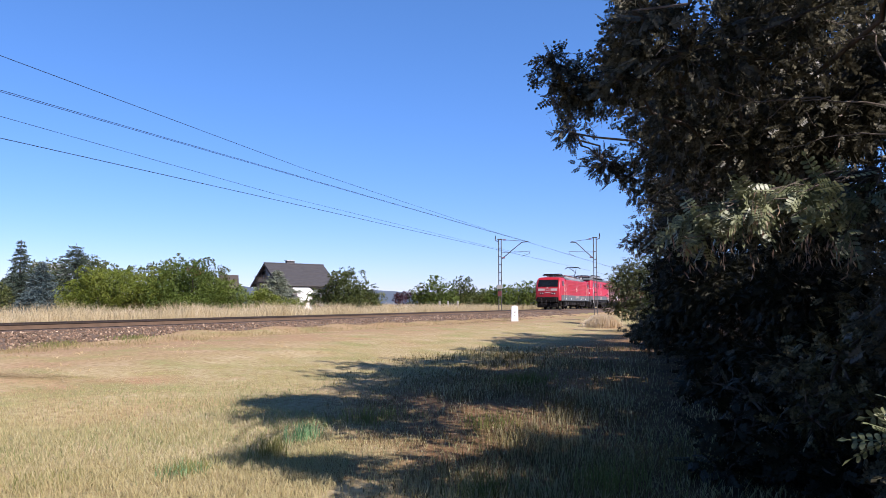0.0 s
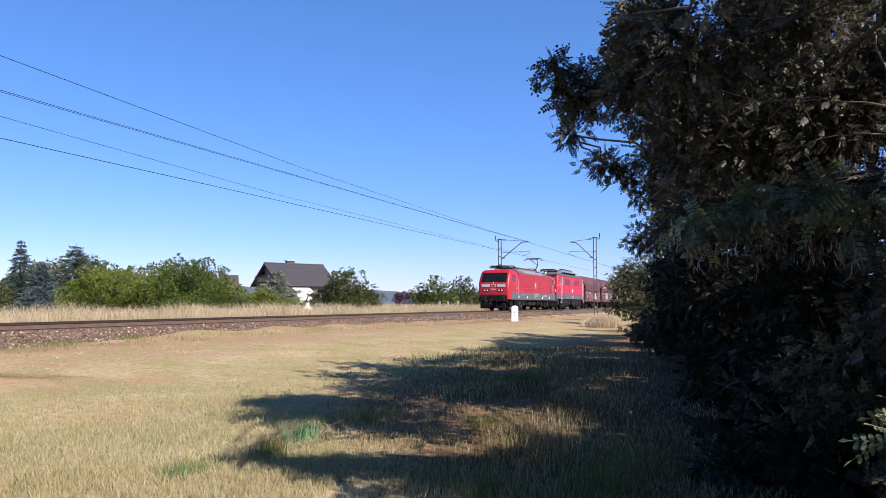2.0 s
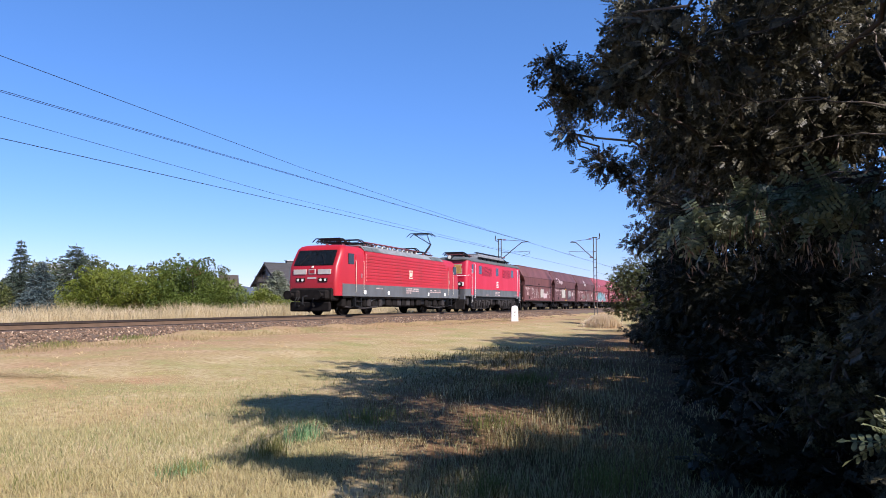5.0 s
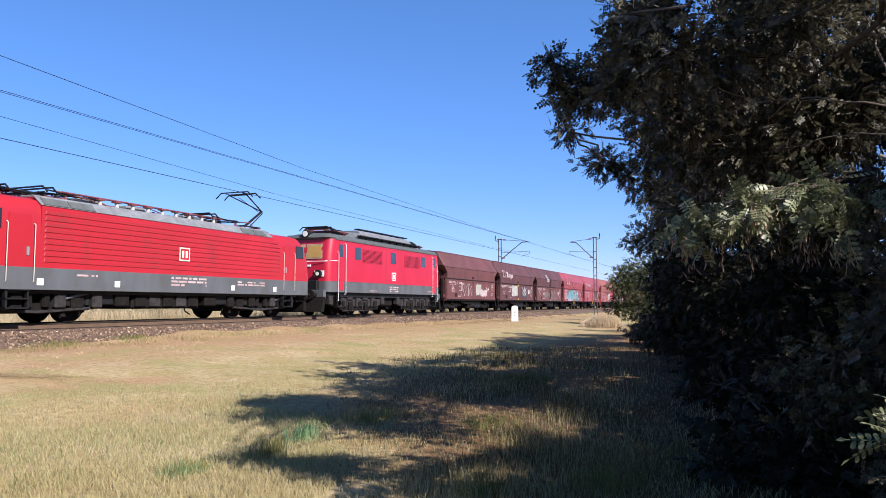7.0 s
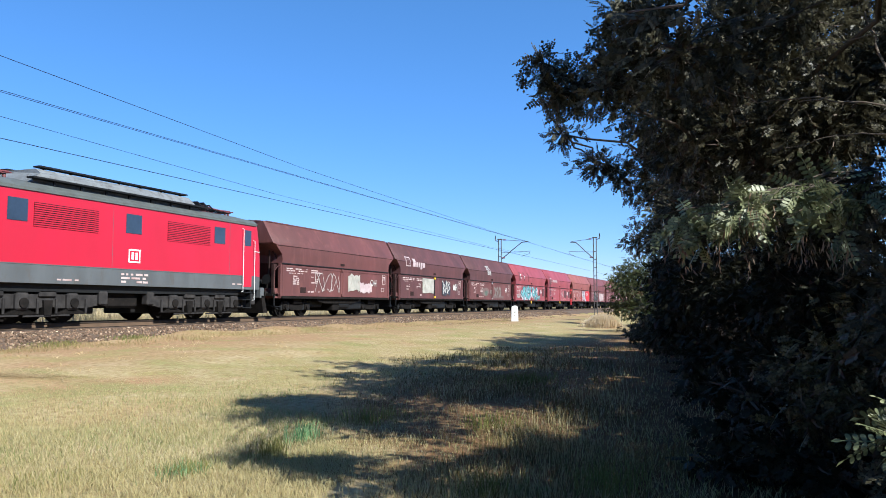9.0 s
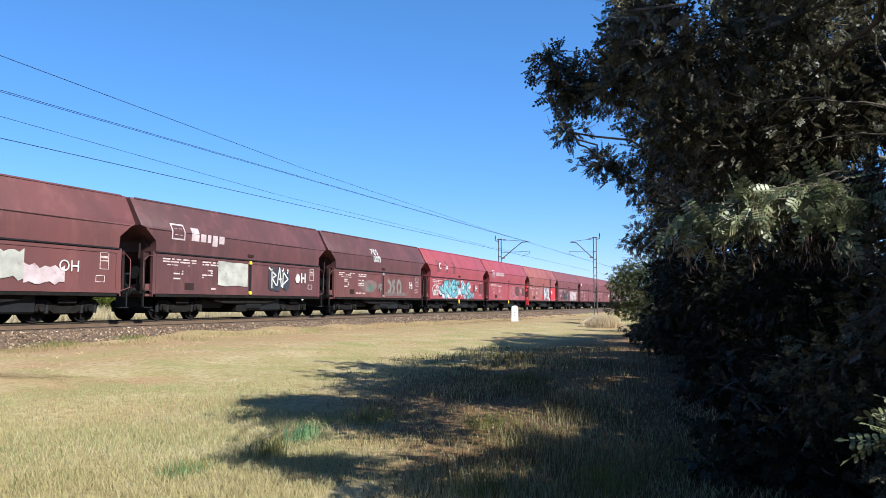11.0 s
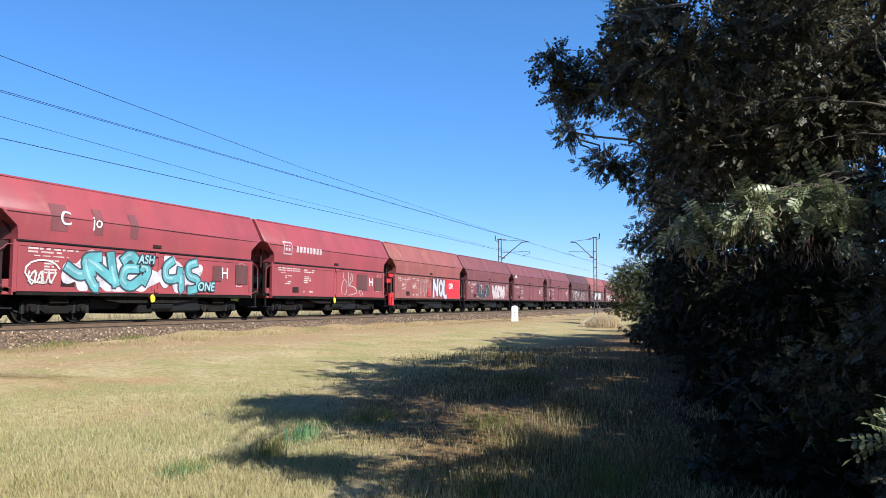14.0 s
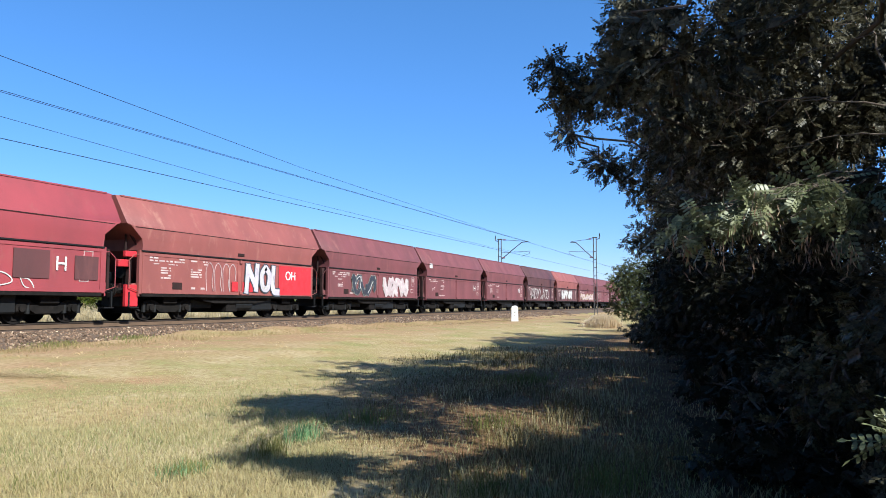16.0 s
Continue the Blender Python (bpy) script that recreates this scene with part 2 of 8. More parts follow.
BUSH_DARK = leafy("dark_shrub_leaf", [(0.04, 0.055, 0.014), (0.07, 0.085, 0.022), (0.11, 0.115, 0.035)], 0.3, 0.3)
OLIVE = leafy("olive_bush_leaf", [(0.03, 0.036, 0.011), (0.055, 0.06, 0.02), (0.11, 0.11, 0.042)], 0.5, 0.25)
PLUM = leafy("copper_leaf", [(0.03, 0.012, 0.02), (0.05, 0.018, 0.028), (0.07, 0.03, 0.035)], 0.4, 0.25)
NEEDLE = leafy("spruce_needle", [(0.035, 0.05, 0.036), (0.055, 0.076, 0.054), (0.08, 0.1, 0.075)], 0.4, 0.1)
NEEDLE_BLUE = leafy("blue_spruce_needle", [(0.05, 0.075, 0.075), (0.08, 0.11, 0.11), (0.12, 0.16, 0.16)], 0.4, 0.1)
STRAW = leafy("dry_grass_blade", [(0.48, 0.388, 0.205), (0.425, 0.37, 0.178), (0.57, 0.48, 0.3)], 0.3, 0.45, 0.7)
PALEGREEN = leafy("pale_green_grass_blade", [(0.23, 0.25, 0.095), (0.3, 0.305, 0.13), (0.4, 0.37, 0.19)], 0.5, 0.4, 0.7)
GREENGRASS = leafy("green_grass_blade", [(0.11, 0.1377, 0.034), (0.17, 0.1852, 0.051), (0.26, 0.2375, 0.0765)], 0.35, 0.35, 0.6)
BLUEGRASS = leafy("blue_green_grass_blade", [(0.12, 0.24, 0.11), (0.18, 0.3, 0.14), (0.26, 0.36, 0.17)], 0.8, 0.35, 0.6)
SHADEGRASS = leafy("shade_dark_grass_blade", [(0.055, 0.047, 0.016), (0.1, 0.083, 0.029), (0.25, 0.195, 0.08)], 0.7, 0.3, 0.6)
DUN = leafy("dun_dry_grass_blade", [(0.32, 0.23, 0.115), (0.27, 0.21, 0.095), (0.42, 0.32, 0.18)], 0.8, 0.35, 0.7)
HAY = leafy("brown_hay", [(0.36, 0.26, 0.125), (0.48, 0.36, 0.19), (0.6, 0.47, 0.28)], 2.0, 0.2, 0.8)
TALL = leafy("tall_dry_grass", [(0.5, 0.4, 0.235), (0.43, 0.345, 0.19), (0.6, 0.505, 0.34)], 0.35, 0.35, 0.7)
PLUME = leafy("pale_plume_grass", [(0.6, 0.47, 0.3096), (0.52, 0.4042, 0.2408), (0.68, 0.564, 0.4128)], 0.6, 0.4, 0.7)
PODS = leafy("brown_seed_pod", [(0.14, 0.07, 0.05), (0.22, 0.135, 0.09), (0.36, 0.26, 0.17)], 0.6, 0.25)

# ---- ground ----
def step(a, b, v):
    k = np.clip((v - a) / (b - a), 0, 1)
    return k * k * (3 - 2 * k)


def lumps(x, y, f=0.35):
    return (np.sin(x * f + 1.3 * np.sin(y * f * 0.7)) + np.sin(y * f * 1.3 + 0.8 * np.sin(x * f * 0.9 + 2))) * 0.5


def land(x, y):
    """Height of the ground."""
    x, y = np.asarray(x, float), np.asarray(y, float)
    rise = 0.36 - 0.14 * step(25, 60, x)
    z = rise * step(6, 16.5, y)
    z = z + 0.03 * lumps(x, y) * (1 - step(15, 17, y)) + 0.015 * lumps(x, y, 1.7) * (1 - step(15, 17, y))
    z = z + 0.2 * step(16.3, 17.5, y) * step(13.5, 21, x) * (1 + 0.3 * lumps(x, y, 1.3))
    far = step(TRACK + 2.2, TRACK + 4.0, y)
    return z * (1 - far) + far * (0.62 + 0.05 * lumps(x, y, 0.2) * step(TRACK + 4, TRACK + 8, y))


def meadow_material():
    m = bpy.data.materials.new("dry_meadow")
    m.use_nodes = True
    N, L = m.node_tree.nodes, m.node_tree.links.new
    p = N["Principled BSDF"]
    p.inputs["Roughness"].default_value = 0.95
    p.inputs["Specular IOR Level"].default_value = 0.1
    tc = N.new("ShaderNodeTexCoord")

    def noise_of(scale, detail, lo, hi, stretch=(1, 1, 1)):
        mp = N.new("ShaderNodeMapping")
        mp.inputs["Scale"].default_value = stretch
        n = N.new("ShaderNodeTexNoise")
        n.inputs["Scale"].default_value, n.inputs["Detail"].default_value = scale, detail
        r = N.new("ShaderNodeMapRange")
        r.inputs["From Min"].default_value, r.inputs["From Max"].default_value = lo, hi
        L(tc.outputs["Object"], mp.inputs["Vector"])
        L(mp.outputs["Vector"], n.inputs["Vector"])
        L(n.outputs["Fac"], r.inputs["Value"])
        return n, r.outputs["Result"]

    def mix(fac, a, b):
        x = N.new("ShaderNodeMix")
        x.data_type = "RGBA"
        for key, v in (("A", a), ("B", b)):
            if isinstance(v, tuple):
                x.inputs[key].default_value = (*v, 1)
            else:
                L(v, x.inputs[key])
        L(fac, x.inputs["Factor"])
        return x.outputs["Result"]

    _, big = noise_of(0.16, 5, 0.4, 0.62)
    _, mid = noise_of(0.9, 6, 0.4, 0.65)
    nf, fine = noise_of(9, 8, 0.3, 0.62)
    _, bare = noise_of(0.3, 4, 0.56, 0.68, (0.5, 1, 1))
    c = mix(big, (0.38, 0.29, 0.138), (0.29, 0.258, 0.102))
    c = mix(mid, c, (0.44, 0.352, 0.205))
    c = mix(bare, c, (0.367, 0.221, 0.124))
    # a worn, pinkish bare strip runs beside the ballast
    sep = N.new("ShaderNodeSeparateXYZ")
    L(tc.outputs["Object"], sep.inputs["Vector"])
    strip = N.new("ShaderNodeMapRange")
    strip.interpolation_type = "SMOOTHSTEP"
    strip.inputs["From Min"].default_value, strip.inputs["From Max"].default_value, strip.inputs["To Max"].default_value = 10.5, 15.5, 0.9
    L(sep.outputs["Y"], strip.inputs["Value"])
    _, torn = noise_of(0.5, 6, 0.26, 0.52, (0.35, 1, 1))
    both = N.new("ShaderNodeMath")
    both.operation = "MULTIPLY"
    L(strip.outputs["Result"], both.inputs[0])
    L(torn, both.inputs[1])
    c = mix(both.outputs[0], c, (0.335, 0.212, 0.125))
    _, lush = noise_of(0.55, 5, 0.5, 0.7)
    c = mix(lush, c, (0.24, 0.245, 0.088))
    c = mix(fine, (0.237, 0.165, 0.0792), c)
    # worn brown earth with little grass beside the trees
    side = N.new("ShaderNodeVectorMath")
    side.operation = "DOT_PRODUCT"
    side.inputs[1].default_value = (math.cos(YAW) + 0.3 * math.sin(YAW), -math.sin(YAW) + 0.3 * math.cos(YAW), 0)
    L(tc.outputs["Object"], side.inputs[0])
    ne, _ = noise_of(0.8, 6, 0, 1)
    worn = N.new("ShaderNodeMath")
    worn.operation = "MULTIPLY_ADD"
    worn.inputs[1].default_value = 3.5
    L(ne.outputs["Fac"], worn.inputs[0])
    L(side.outputs["Value"], worn.inputs[2])
    earth = N.new("ShaderNodeMapRange")
    earth.inputs["From Min"].default_value, earth.inputs["From Max"].default_value = 2.4, 4.2
    L(worn.outputs[0], earth.inputs["Value"])
    near = N.new("ShaderNodeMapRange")
    near.inputs["From Min"].default_value, near.inputs["From Max"].default_value = 7.5, 5.0
    L(sep.outputs["Y"], near.inputs["Value"])
    e2 = N.new("ShaderNodeMath")
    e2.operation = "MULTIPLY"
    L(earth.outputs["Result"], e2.inputs[0])
    L(near.outputs["Result"], e2.inputs[1])
    c = mix(e2.outputs[0], c, mix(fine, (0.09, 0.048, 0.022), (0.22, 0.13, 0.064)))
    # ground darkened under the trees, their deep shade put into the colour
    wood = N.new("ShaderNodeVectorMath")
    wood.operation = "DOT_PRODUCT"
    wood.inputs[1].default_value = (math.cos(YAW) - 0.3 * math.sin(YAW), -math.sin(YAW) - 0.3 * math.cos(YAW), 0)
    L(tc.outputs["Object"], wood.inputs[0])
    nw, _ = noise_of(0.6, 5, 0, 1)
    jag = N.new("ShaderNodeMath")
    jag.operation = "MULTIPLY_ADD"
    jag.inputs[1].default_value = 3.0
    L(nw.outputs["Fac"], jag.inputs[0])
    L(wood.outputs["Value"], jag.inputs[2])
    tree_shade = N.new("ShaderNodeMapRange")
    tree_shade.inputs["From Min"].default_value, tree_shade.inputs["From Max"].default_value = 0.2, 2.2
    L(jag.outputs[0], tree_shade.inputs["Value"])
    c = mix(tree_shade.outputs["Result"], c, (0.04, 0.024, 0.012))
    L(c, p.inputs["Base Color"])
    b = N.new("ShaderNodeBump")
    b.inputs["Strength"].default_value, b.inputs["Distance"].default_value = 0.6, 0.04
    L(nf.outputs["Fac"], b.inputs["Height"])
    L(b.outputs["Normal"], p.inputs["Normal"])
    return m


def graded(lo, hi, near, far):
    fine = np.arange(near[0], near[1] + 1e-6, near[2])
    left = near[0] - np.geomspace(near[2], near[0] - lo, far)[::-1] if lo < near[0] else np.array([])
    right = near[1] + np.geomspace(near[2], hi - near[1], far)
    return np.r_[left, fine, right]


MEADOW = meadow_material()
gx, gy = graded(-4000, 4500, (-20, 90, 0.5), 24), graded(-3000, 4500, (-15, 30, 0.3), 24)
XX, YY = np.meshgrid(gx, gy, indexing="ij")
nx, ny = XX.shape
idx = np.arange(nx * ny).reshape(nx, ny)
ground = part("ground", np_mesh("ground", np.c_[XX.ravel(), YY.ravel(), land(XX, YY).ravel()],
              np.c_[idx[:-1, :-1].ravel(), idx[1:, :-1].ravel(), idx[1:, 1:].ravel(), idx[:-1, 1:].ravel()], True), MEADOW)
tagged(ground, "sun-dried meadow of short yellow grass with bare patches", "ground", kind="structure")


def at(r, f):
    """A place on the ground, r metres to the side of the view and f ahead."""
    s, c = math.sin(YAW), math.cos(YAW)
    return c * r + s * f, -s * r + c * f


def blades(x, y, height, width, lean, rng):
    """Grass blades, three-sided slips that bend over."""
    n = len(x)
    z = land(x, y)
    a = rng.uniform(0, 2 * np.pi, n)
    d = np.c_[np.cos(a), np.sin(a)]
    b = rng.uniform(0, 2 * np.pi, n)
    tip = np.c_[np.cos(b), np.sin(b)] * (lean * height * rng.uniform(0.2, 1, n))[:, None]
    v = np.zeros((n, 5, 3))
    w = (width * rng.uniform(0.6, 1.2, n))[:, None]
    base = np.c_[x, y]
    v[:, 0, :2], v[:, 1, :2] = base - d * w / 2, base + d * w / 2
    v[:, 0, 2] = v[:, 1, 2] = z - 0.01
    v[:, 2, :2], v[:, 3, :2] = base + tip * 0.4 + d * w * 0.4, base + tip * 0.4 - d * w * 0.4
    v[:, 2, 2] = v[:, 3, 2] = z + height * 0.6
    v[:, 4, :2], v[:, 4, 2] = base + tip, z + height
    k = (np.arange(n) * 5)[:, None]
    f = np.concatenate([k + [0, 1, 2], k + [0, 2, 3], k + [3, 2, 4]])
    return v.reshape(-1, 3), f


def scatter(n, rng, dmin, dmax, power=1.0, spread=0.63):
    """Places over the meadow in view, thinning with distance."""
    u = rng.uniform(0, 1, n)
    f = dmin * (dmax / dmin) ** (u ** power)
    r = f * rng.uniform(-spread, spread, n)
    s, c = math.sin(YAW), math.cos(YAW)
    return c * r + s * f, -s * r + c * f, f


def grass(name, n, material, label, green, dmin, dmax, tall, rng):
    x, y, f = scatter(n, rng, dmin, dmax)
    patch = lumps(x * 1.0, y, 0.9) + 0.5 * lumps(x, y, 2.3)
    keep = (y < 17.35 + 0.35 * lumps(x, y, 1.1)) & (rng.uniform(-1, 1, n) < (1.3 * patch - 0.3 if green else 0.9 - 0.3 * patch))
    side = (x - math.sin(YAW) * f) / math.cos(YAW)
    worn = (side + 0.3 * f > 0.9 + 0.9 * lumps(x, y, 1.2)) & (y < 7)
    keep &= rng.uniform(0, 1, n) > 0.7 * step(9, 13.5, y)
    keep &= ~(worn & (rng.uniform(0, 1, n) < 0.8))
    x, y, f = x[keep], y[keep], f[keep]
    h = tall * rng.uniform(0.45, 1.1, len(x)) * (1 - 0.72 * step(6, 16, f)) * (1 - 0.75 * step(7.5, 13, y))
    w = 0.003 + 0.0005 * f
    ob = part(name, np_mesh(name, *blades(x, y, h, w, 1.1, rng)), material)
    return tagged(ob, label, "grass", kind="stuff")


grass("dry_grass", 190000, STRAW, "short yellow dry meadow grass", False, 5.0, 36, 0.085, np.random.default_rng(3))
grass("green_grass", 90000, PALEGREEN, "paler green grass in patches among dry meadow grass", True, 5.0, 24, 0.11, np.random.default_rng(4))

# longer grass, left standing near the trees; one tone darkened for their shade
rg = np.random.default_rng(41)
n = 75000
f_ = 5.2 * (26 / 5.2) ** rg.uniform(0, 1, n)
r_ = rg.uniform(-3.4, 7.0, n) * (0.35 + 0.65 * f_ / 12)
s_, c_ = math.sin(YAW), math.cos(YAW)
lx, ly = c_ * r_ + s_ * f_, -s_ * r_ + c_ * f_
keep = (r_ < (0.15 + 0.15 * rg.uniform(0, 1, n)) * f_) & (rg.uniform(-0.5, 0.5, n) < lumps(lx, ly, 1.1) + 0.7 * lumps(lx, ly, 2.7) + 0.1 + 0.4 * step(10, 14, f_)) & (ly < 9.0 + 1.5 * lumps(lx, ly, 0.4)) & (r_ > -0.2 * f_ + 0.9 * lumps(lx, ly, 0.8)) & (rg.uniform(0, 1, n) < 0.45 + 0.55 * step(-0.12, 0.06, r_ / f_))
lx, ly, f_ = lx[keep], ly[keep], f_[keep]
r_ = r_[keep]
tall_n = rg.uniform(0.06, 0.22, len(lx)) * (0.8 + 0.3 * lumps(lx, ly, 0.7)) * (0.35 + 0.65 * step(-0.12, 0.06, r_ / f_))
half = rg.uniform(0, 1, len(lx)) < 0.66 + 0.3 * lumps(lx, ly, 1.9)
for m_, mat_, lab_ in ((half, SHADEGRASS, "longer grass standing near the trees, tone darkened for their shade"), (~half, STRAW, "longer dry grass standing near the trees")):
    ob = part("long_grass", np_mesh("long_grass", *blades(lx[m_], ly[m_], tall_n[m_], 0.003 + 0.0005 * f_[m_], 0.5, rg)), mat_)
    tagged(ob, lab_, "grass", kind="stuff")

# green tufts, and a line of raked hay, on the meadow
def tuft(r, f, n, spread, tall, material, label, seed, name="grass_tuft"):
    rng = np.random.default_rng(seed)
    x0, y0 = at(r, f)
    x, y = rng.normal(x0, spread, n), rng.normal(y0, spread * 0.7, n)
    ob = part(name, np_mesh(name, *blades(x, y, tall * rng.uniform(0.4, 1.15, n), 0.004 + 0.0004 * f, 0.55, rng)), material)
    return tagged(ob, label, "grass", kind="stuff")


for k, (r, f, n, sp, h) in enumerate(((-1.57, 8.4, 170, 0.13, 0.24), (-2.25, 6.65, 150, 0.12, 0.16), (-1.72, 7.4, 170, 0.1, 0.24), (1.35, 6.1, 350, 0.3, 0.24), (0.35, 5.9, 260, 0.2, 0.2), (-2.3, 6.6, 120, 0.14, 0.14), (1.6, 14.5, 400, 0.5, 0.2), (-3.4, 6.2, 140, 0.25, 0.12), (0.6, 9.2, 200, 0.25, 0.25), (-0.9, 9.8, 200, 0.3, 0.22), (2.2, 7.0, 300, 0.35, 0.25))):
    tuft(r, f, n, sp, h, SHADEGRASS if k == 10 else GREENGRASS if k % 5 else BLUEGRASS, "tuft of fresh green grass in the dry meadow", 200 + k)
rg = np.random.default_rng(31)
n = 1500
hx, hy = at(-8.3, 13.7)
a, b = rg.normal(0, 0.85, n), rg.normal(0, 0.13, n)
s_, c_ = math.sin(YAW), math.cos(YAW)
px_, py_ = hx + c_ * a + s_ * b, hy - s_ * a + c_ * b
hv, hf = blades(px_, py_, rg.uniform(0.2, 0.4, n), 0.009, 3.5, rg)
hv[:, 2] = land(hv[:, 0], hv[:, 1]) + (hv[:, 2] - land(hv[:, 0], hv[:, 1])) * 0.14
tagged(part("hay", np_mesh("hay", hv, hf), HAY), "thin line of raked brown hay on the meadow", "hay", kind="stuff")

rg = np.random.default_rng(61)
n = 1300
k_ = rg.integers(0, 130, n)
tx_, ty_ = 5 + 45 * rg.uniform(0, 1, 130) ** 1.3, rg.uniform(12.0, 17.2, 130)
px_, py_ = tx_[k_] + rg.normal(0, 0.14, n), ty_[k_] + rg.normal(0, 0.1, n)
tagged(part("dead_tufts", np_mesh("dead_tufts", *blades(px_, py_, rg.uniform(0.02, 0.07, n), 0.02, 2.2, rg)), HAY), "small dead brown tufts on the bare strip", "grass", kind="stuff")

# grass creeping onto the toe of the ballast: a green patch of weeds, dry grass elsewhere in uneven tongues
rg = np.random.default_rng(51)
n = 5000
cx_, cy_ = rg.normal(15.6, 1.3, n), rg.normal(17.6, 0.42, n)
keep = rg.uniform(-0.6, 0.9, n) < lumps(cx_, cy_, 1.9)
cx_, cy_ = cx_[keep], cy_[keep]
ob = part("verge_weeds", np_mesh("verge_weeds", *blades(cx_, cy_, rg.uniform(0.04, 0.16, len(cx_)), 0.014, 0.9, rg)), GREENGRASS)
tagged(ob, "patch of green weeds creeping onto the ballast", "grass", kind="stuff")
n = 18000
vx = 2 + 58 * rg.uniform(0, 1, n) ** 1.5
vy = 16.85 + 0.3 * lumps(vx, 0 * vx + 3, 0.9) + 0.3 * lumps(vx, 0 * vx + 8, 2.3) + rg.normal(0, 0.5, n)
keep = rg.uniform(-0.9, 0.9, n) < lumps(vx, vy, 2.1)
vx, vy = vx[keep], vy[keep]
n = len(vx)
ob = part("verge_straw", np_mesh("verge_straw", *blades(vx, vy, rg.uniform(0.03, 0.13, n) * (1 + 0.5 * lumps(vx, vy, 1.5)), 0.012, 1.0, rg)), DUN)
tagged(ob, "short dry grass at the ballast edge", "grass", kind="stuff")

# tall pale grass along the far side of the track
rg = np.random.default_rng(5)
n = 52000
tx = 4 + 130 * rg.uniform(0, 1, n) ** 1.6
ty = TRACK + 6.3 + 7.5 * rg.uniform(0, 1, n) ** 1.3
tall_grass = part("tall_grass", np_mesh("tall_grass", *blades(tx, ty, rg.uniform(0.4, 1.2, n) * (0.8 + 0.3 * lumps(tx, ty, 0.8)), 0.011 + 0.0003 * tx, 0.8, rg)), TALL)
tagged(tall_grass, "tall bleached grass along the far side of the track", "grass", kind="stuff")

# ---- railway ----
def ballast_bed():
    y0, z0 = TRACK, RAIL - 0.2
    prof = [(-3.45, 0.30), (-2.9, 0.42), (-1.75, z0 - 0.02), (-0.9, z0), (0.9, z0), (1.75, z0 - 0.02), (3.0, 0.5), (3.7, 0.4)]
    xs = np.r_[np.arange(-90, 0, 3), np.arange(0, 70, 0.5), np.arange(70, 420, 4)]
    rg = np.random.default_rng(2)
    V = np.array([[x, y0 + a + rg.normal(0, 0.02), z + rg.normal(0, 0.012)] for x in xs for a, z in prof])
    k = len(prof)
    i = np.arange(len(xs) - 1)[:, None] * k + np.arange(k - 1)
    i = i.ravel()
    ob = part("ballast", np_mesh("ballast", V, np.c_[i, i + k, i + k + 1, i + 1]), BALLAST)
    return tagged(ob, "reddish grey crushed stone ballast bed", "ballast", kind="structure")


BALLAST = surf("ballast_bed", (0.13, 0.086, 0.056), (0.06, 0.041, 0.028), 9, 30, 0.95, 1.0)
ballast_bed()
OILED = surf("oil_stained_ballast", (0.13, 0.078, 0.05), (0.065, 0.04, 0.028), 9, 30, 0.95, 1.0)
strip = part("stained_ballast", box(B(), (-90, TRACK - 1.72, RAIL - 0.26), (420, TRACK + 1.72, RAIL - 0.186)), OILED)
tagged(strip, "oil-stained brown ballast between the rails", "ballast", kind="structure")


def loose_stones(n, rng):
    """Crushed stones strewn on the near shoulder."""
    base = np.array([[-1, -1, -.8], [1, -.9, -.7], [.9, 1, -.8], [-.9, .9, -.7], [-.7, -.8, .8], [.8, -.6, .7], [.6, .8, .9], [-.8, .7, .6]])
    quads = np.array([[0, 3, 2, 1], [4, 5, 6, 7], [0, 1, 5, 4], [1, 2, 6, 5], [2, 3, 7, 6], [3, 0, 4, 7]])
    x = 8 + 75 * rng.uniform(0, 1, n) ** 1.8
    o = rng.uniform(-3.35, -1.68, n)
    o[: n // 10] = rng.normal(-3.7, 0.35, n // 10)
    z = np.interp(o, [-4.6, -3.45, -2.9, -1.75, -0.9], [0.3, 0.31, 0.42, RAIL - 0.22, RAIL - 0.2])
    r = rng.uniform(0.014, 0.037, n)
    v = base[None] * rng.uniform(0.6, 1.25, (n, 8, 3)) * r[:, None, None]
    a, b = rng.uniform(0, 6.3, n), rng.uniform(0, 6.3, n)
    ca, sa, cb, sb = np.cos(a), np.sin(a), np.cos(b), np.sin(b)
    v = np.stack([v[..., 0] * ca[:, None] - v[..., 1] * sa[:, None], v[..., 0] * sa[:, None] + v[..., 1] * ca[:, None], v[..., 2]], -1)
    v = np.stack([v[..., 0], v[..., 1] * cb[:, None] - v[..., 2] * sb[:, None], v[..., 1] * sb[:, None] + v[..., 2] * cb[:, None]], -1)
    v += np.c_[x, TRACK + o, z + r * 0.5][:, None]
    f = (np.arange(n) * 8)[:, None, None] + quads[None]
    return np_mesh("ballast_stone", v.reshape(-1, 3), f.reshape(-1, 4))


def stone_material():
    m = surf("crushed_stone", (0.42, 0.32, 0.28), (0.22, 0.16, 0.14), 8, 40, 0.9, 0.2)
    N, L = m.node_tree.nodes, m.node_tree.links.new
    geo = N.new("ShaderNodeNewGeometry")
    ramp = N.new("ShaderNodeValToRGB")
    e = ramp.color_ramp.elements
    e[0].color, e[1].color = (0.075, 0.046, 0.028, 1), (0.5, 0.375, 0.26, 1)
    x = e.new(0.62)
    x.color = (0.175, 0.11, 0.069, 1)
    y = e.new(0.9)
    y.color = (0.26, 0.172, 0.113, 1)
    L(geo.outputs["Random Per Island"], ramp.inputs["Fac"])
    L(ramp.outputs["Color"], N["Principled BSDF"].inputs["Base Color"])
    return m


